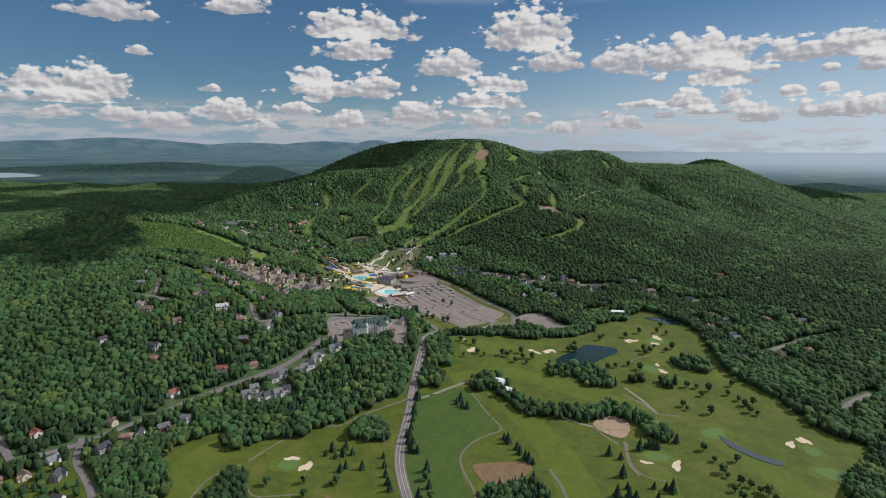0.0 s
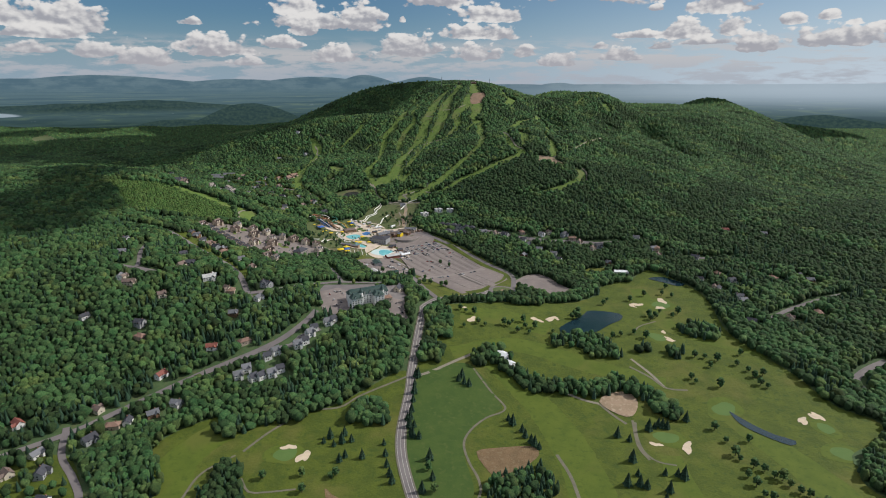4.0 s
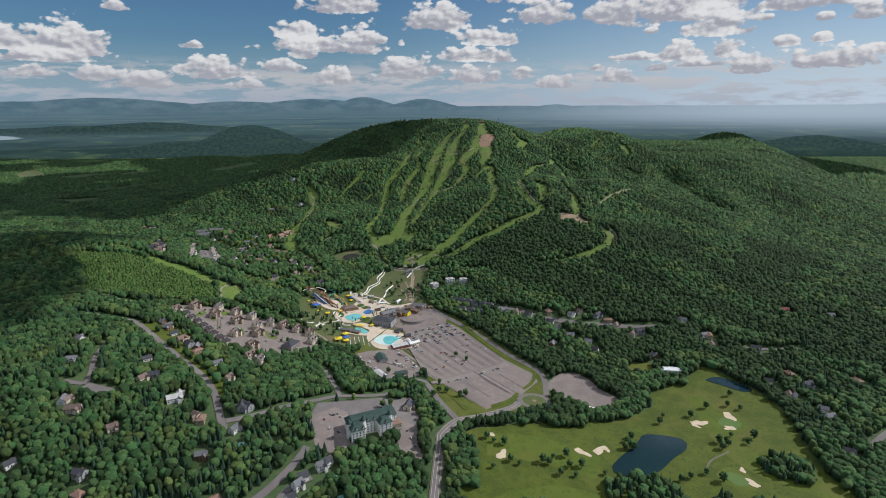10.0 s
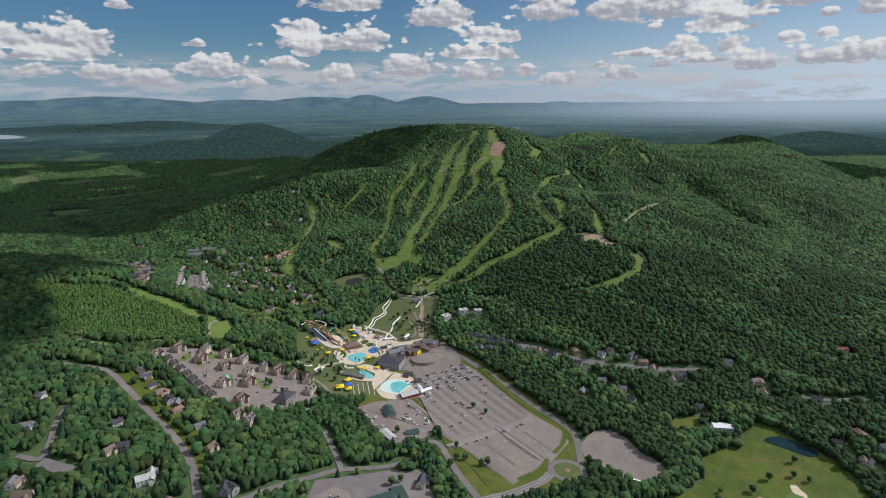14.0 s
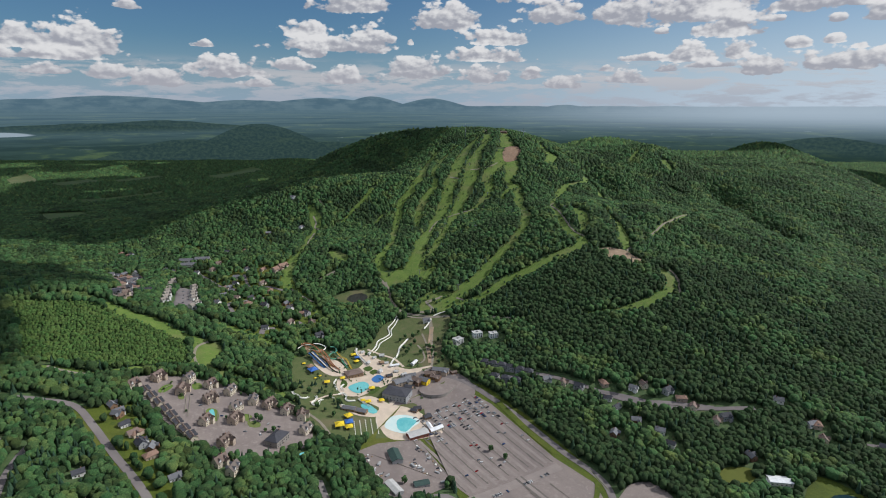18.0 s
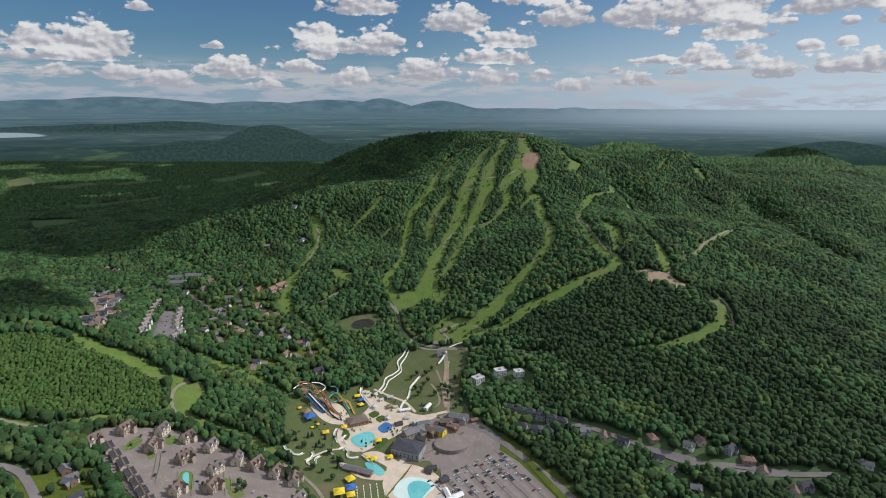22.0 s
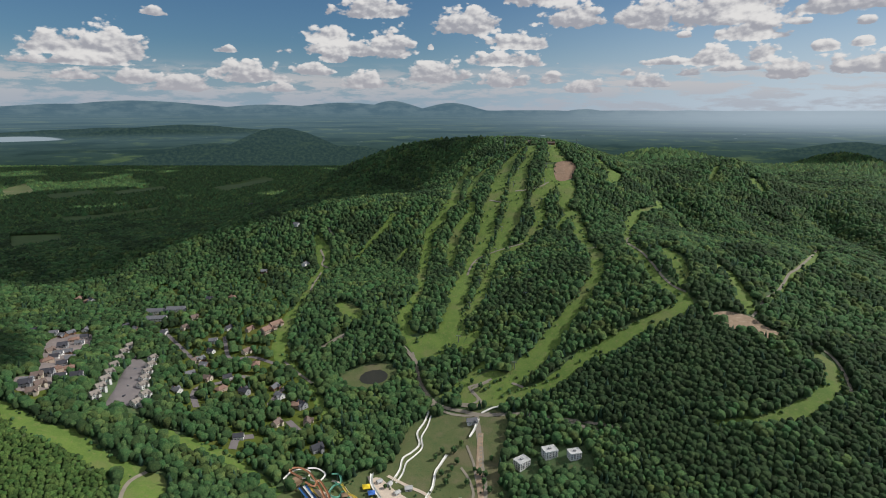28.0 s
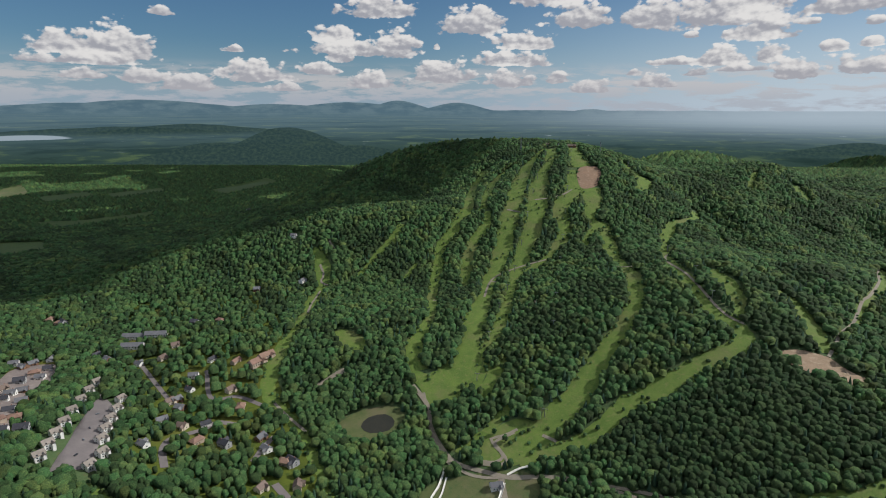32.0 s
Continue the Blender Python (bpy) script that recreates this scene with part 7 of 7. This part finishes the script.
def trail_shrubs():
    """Bushes and young trees left along and on the ski trails."""
    rng = np.random.default_rng(12)
    spots = []
    for pts, width in TRAILS:
        line = smooth_line(pts, 5.0)
        w = np.interp(np.linspace(0, 1, len(line)), np.linspace(0, 1, len(np.atleast_1d(width))) if np.ndim(width) else [0, 1], np.atleast_1d(width) if np.ndim(width) else [width, width])
        t = np.gradient(line, axis=0)
        t /= np.linalg.norm(t, axis=1, keepdims=True) + 1e-9
        side = np.stack([t[:, 1], -t[:, 0]], 1)
        for share, lo, hi in ((0.8, 0.36, 0.52), (0.8, -0.52, -0.36), (0.22, -0.3, 0.3)):
            pick = rng.uniform(size=len(line)) < share * (np.sin(np.arange(len(line)) * 0.35 + len(spots)) > -0.3)
            spots.append((line + side * (w * rng.uniform(lo, hi, len(line)))[:, None] + rng.uniform(-2, 2, line.shape))[pick])
    p = np.vstack(spots)
    wide = rng.uniform(1.1, 3.2, len(p))
    plant("bushes", rng, p, wide * rng.uniform(1.2, 2.4, len(p)), wide, BROAD_FAR, M["leaves"], "bushes and young trees along the ski trails")


trail_shrubs()


def garden_shrubs():
    """Low shrubs between the walks and slides of the water park."""
    rng = np.random.default_rng(44)
    a, b = np.array([(-284, 1239)][0]), np.array([(-73, 1376)][0])
    p = np.column_stack([rng.uniform(a[0], b[0], 520), rng.uniform(a[1], b[1], 520)])
    p = p[(np.sin(p[:, 0] * 0.13) * np.sin(p[:, 1] * 0.11 + 1) > 0.15)]
    wide = rng.uniform(0.5, 1.6, len(p))
    plant("shrubs", rng, p, wide * rng.uniform(1.0, 2.2, len(p)) + 1.0, wide, BROAD_FAR, M["leaves"], "low green shrubs in the water park beds")


garden_shrubs()

# ---- single trees on the golf course and along the streets ----
def clump(bm, c, r, rng, n=2):
    """A leafy clump: a rough ball with pushed-out corners."""
    made = bmesh.ops.create_icosphere(bm, subdivisions=1, radius=r)["verts"]
    for v in made:
        v.co *= rng.uniform(0.72, 1.2)
        v.co.z *= 0.85
        v.co += Vector(c)


def broad_tree(seed, h, w, label):
    rng = random.Random(seed)
    ob = tagged(new("tree"), label, "tree")
    bm = bmesh.new()
    tube(bm, 0, 0, -0.5, h * 0.45, 0.035 * h, 0.02 * h, 6)
    for k in range(4):
        a = k * 1.6 + rng.uniform(0, 1)
        beam(bm, (0, 0, h * 0.28), (math.cos(a) * w * 0.5, math.sin(a) * w * 0.5, h * 0.58), 0.016 * h)
    part("trunk", bm, M["bark"], ob)
    bm = bmesh.new()
    clump(bm, (0, 0, h * 0.66), w * 0.55, rng)
    for k in range(13):
        a, t = k * 2.4, (k + 0.5) / 13
        rr = w * (0.62 * math.sin(math.pi * (0.18 + 0.72 * t)))
        clump(bm, (math.cos(a) * rr * 0.75, math.sin(a) * rr * 0.75, h * (0.30 + 0.60 * t)), w * rng.uniform(0.24, 0.40), rng)
    part("crown", bm, M["leaves"], ob)
    return ob


def fir_tree(seed, h, w, label):
    rng = random.Random(seed)
    ob = tagged(new("conifer"), label, "tree")
    bm = bmesh.new()
    tube(bm, 0, 0, -0.5, h * 0.2, 0.03 * h, 0.02 * h, 6)
    part("trunk", bm, M["bark"], ob)
    bm = bmesh.new()
    tiers = 8
    for k in range(tiers):
        z0, z1 = h * (0.06 + 0.80 * k / tiers), h * (0.06 + 0.80 * k / tiers + 0.30)
        r = w * (1 - k / tiers) ** 0.85
        n = 12
        ring_ = [bm.verts.new((r * (1 if i % 2 else 0.7) * rng.uniform(0.85, 1.15) * math.cos(6.283 * i / n), r * (1 if i % 2 else 0.7) * rng.uniform(0.85, 1.15) * math.sin(6.283 * i / n), z0 + rng.uniform(-0.02, 0.02) * h)) for i in range(n)]
        tip = bm.verts.new((0, 0, min(z1, h)))
        for i in range(n):
            bm.faces.new((ring_[i], ring_[(i + 1) % n], tip))
        bm.faces.new(ring_[::-1])
    part("crown", bm, M["needles"], ob)
    return ob


BROAD = [broad_tree(1, 13, 7.0, "round-crowned broad-leaved tree on the golf course"), broad_tree(2, 11, 5.6, "young broad-leaved tree on mown grass"), broad_tree(3, 14, 6.6, "tall spreading broad-leaved tree")]
FIRS = [fir_tree(4, 15, 4.7, "dark pointed spruce on the golf course"), fir_tree(5, 12, 4.2, "dense dark green conifer on mown grass")]
settle(FIRS, [(194, 604), (205, 596), (197, 562), (195, 540), (192, 525), (197, 522), (233, 615), (241, 619), (250, 619), (235, 539), (240, 535), (223, 541), (218, 516), (210, 504), (210, 469), (215, 466), (219, 464), (224, 462), (197, 462), (206, 473), (283, 632)], (0, 50, 110, 200), (1.0, 0.9, 1.15, 0.8), clear=0, group="conifers on the golf course")
settle(FIRS, [(-110, 608), (-119, 590), (-111, 596), (-101, 598), (-104, 572), (-109, 565), (-86, 570), (-131, 595), (-125, 604), (-62, 574), (-59, 557), (-55, 543), (-52, 532), (-65, 592), (-22, 519), (-6, 474), (-31, 470), (-41, 635), (-39, 623), (-37, 613), (-34, 605), (-37, 651), (-33, 623), (-27, 603)], (0, 70, 140), (0.9, 0.75, 1.0), clear=0, group="conifers on the golf course")
settle(FIRS, [(-34, 718), (-35, 702), (-35, 686), (-36, 670), (-37, 652), (-38, 637), (-38, 622), (-36, 607), (-31, 718), (21, 712), (28, 706), (34, 702), (26, 720), (76, 635), (80, 627), (89, 614), (91, 604), (96, 594), (99, 589), (103, 584), (-15, 567), (-12, 537), (247, 623), (255, 618), (272, 645), (198, 565), (180, 526), (198, 522)], (0, 60), (1.0, 0.85, 1.1), clear=0, group="conifers on the golf course")
settle(BROAD, [(308, 615), (310, 592), (335, 592), (309, 570), (310, 562), (318, 550), (326, 544), (331, 535), (337, 531), (339, 522), (343, 512), (349, 507), (348, 494), (358, 496), (305, 536), (306, 523), (306, 508), (311, 503), (306, 487), (313, 457), (313, 463), (326, 432), (327, 421), (325, 398), (441, 541), (444, 565), (468, 557), (474, 552), (444, 497), (370, 423), (374, 394), (331, 381), (349, 368), (473, 511), (430, 502), (425, 513)], (0, 45, 90, 160, 230), (0.9, 0.75, 0.8, 1.0, 0.7), clear=0, group="trees on the golf course")
settle(BROAD, [(-309, 589), (-181, 539), (-143, 543), (-114, 539), (-109, 543), (-175, 429), (-179, 425), (-55, 403), (-63, 389), (-29, 481), (-10, 519), (-16, 551), (-239, 521), (-138, 520)], (0, 120, 200), (0.6, 1.0, 0.8), clear=0, group="trees on the golf course")
settle(BROAD, [(331, 881), (343, 896), (369, 891), (383, 903), (385, 977), (401, 1003), (399, 968), (321, 952), (352, 973), (271, 934), (282, 951), (238, 969), (354, 773), (367, 770), (365, 748), (381, 763), (403, 752), (421, 778), (411, 737), (412, 723), (425, 727), (327, 720), (329, 711), (356, 701), (410, 705), (416, 698), (289, 835), (303, 823), (267, 828), (253, 822), (212, 891), (220, 899), (216, 877)], (10, 75, 150, 260), (0.9, 0.8, 0.7, 1.05), clear=0, group="trees on the golf course")
settle(BROAD, [(31, 884), (39, 877), (52, 874), (56, 845), (66, 840), (95, 846), (102, 843), (109, 854), (126, 858), (126, 840), (34, 833), (141, 841), (113, 827), (130, 825), (213, 878), (205, 877), (166, 830), (333, 894), (342, 888), (355, 907)], (40, 95, 180), (0.8, 0.7, 0.95), clear=0, group="trees on the golf course")
settle(BROAD, [(-302, 1155), (-289, 1133), (-309, 1160), (-238, 1204), (-226, 1200), (-212, 1189), (-211, 1223), (-235, 1247), (-225, 1235), (-258, 1242), (-190, 1368), (-79, 1378), (-84, 1391), (-89, 1398), (-105, 1439), (-114, 1427), (-119, 1388), (-279, 1135)], (20, 80, 140), (0.8, 0.6, 0.7), clear=0, group="trees in the village and water park")
settle(BROAD, [(-35, 1901), (-45, 1808), (-54, 1729), (-60, 1692), (-75, 1662), (-60, 1633), (-52, 1595), (-106, 1582), (-90, 1556), (-78, 1543)] + [(2, 1138), (19, 1122), (-106, 1059), (-154, 1066), (-27, 1030), (-17, 1000)], (20, 80, 140), (0.8, 0.9, 0.7), clear=0, group="trees left standing on the open slope")
settle(FIRS, [(-258, 1263), (-254, 1267), (-242, 1254), (-237, 1264), (-211, 1225), (-219, 1228), (-226, 1238), (-244, 1246), (-277, 1265), (-271, 1254), (-210, 1212), (-207, 1224)], (0, 60), (0.6, 0.7, 0.5), clear=0, group="small conifers in the water park")
settle(BROAD, [(-128, 1391), (-122, 1377), (-116, 1399), (-110, 1410), (-73, 1366), (-67, 1348), (-61, 1357), (-98, 1377), (-136, 1417), (-128, 1428), (-194, 1410), (-202, 1402), (-77, 1389), (-51, 1387), (-69, 1413)], (0, 80, 150), (0.7, 0.85, 0.6), clear=0, group="trees beside the slides")
settle(BROAD, [(-445, 1194), (-418, 1186), (-397, 1152), (-369, 1148), (-307, 1148), (-414, 1221), (-390, 1235), (-347, 1213), (-443, 1212), (-383, 1196), (-345, 1151)], (0, 80, 150), (0.4, 0.5, 0.35), clear=0, group="small trees in the village courts")
settle(BROAD, [(-88, 1012), (-76, 1006), (-69, 1024), (-81, 991), (-28, 999), (2, 988), (10, 992), (-36, 983), (-94, 942), (-104, 935)], (0, 80, 150), (0.9, 1.0, 0.8), clear=0, group="trees by the access road")
remove_spare(BROAD + FIRS)
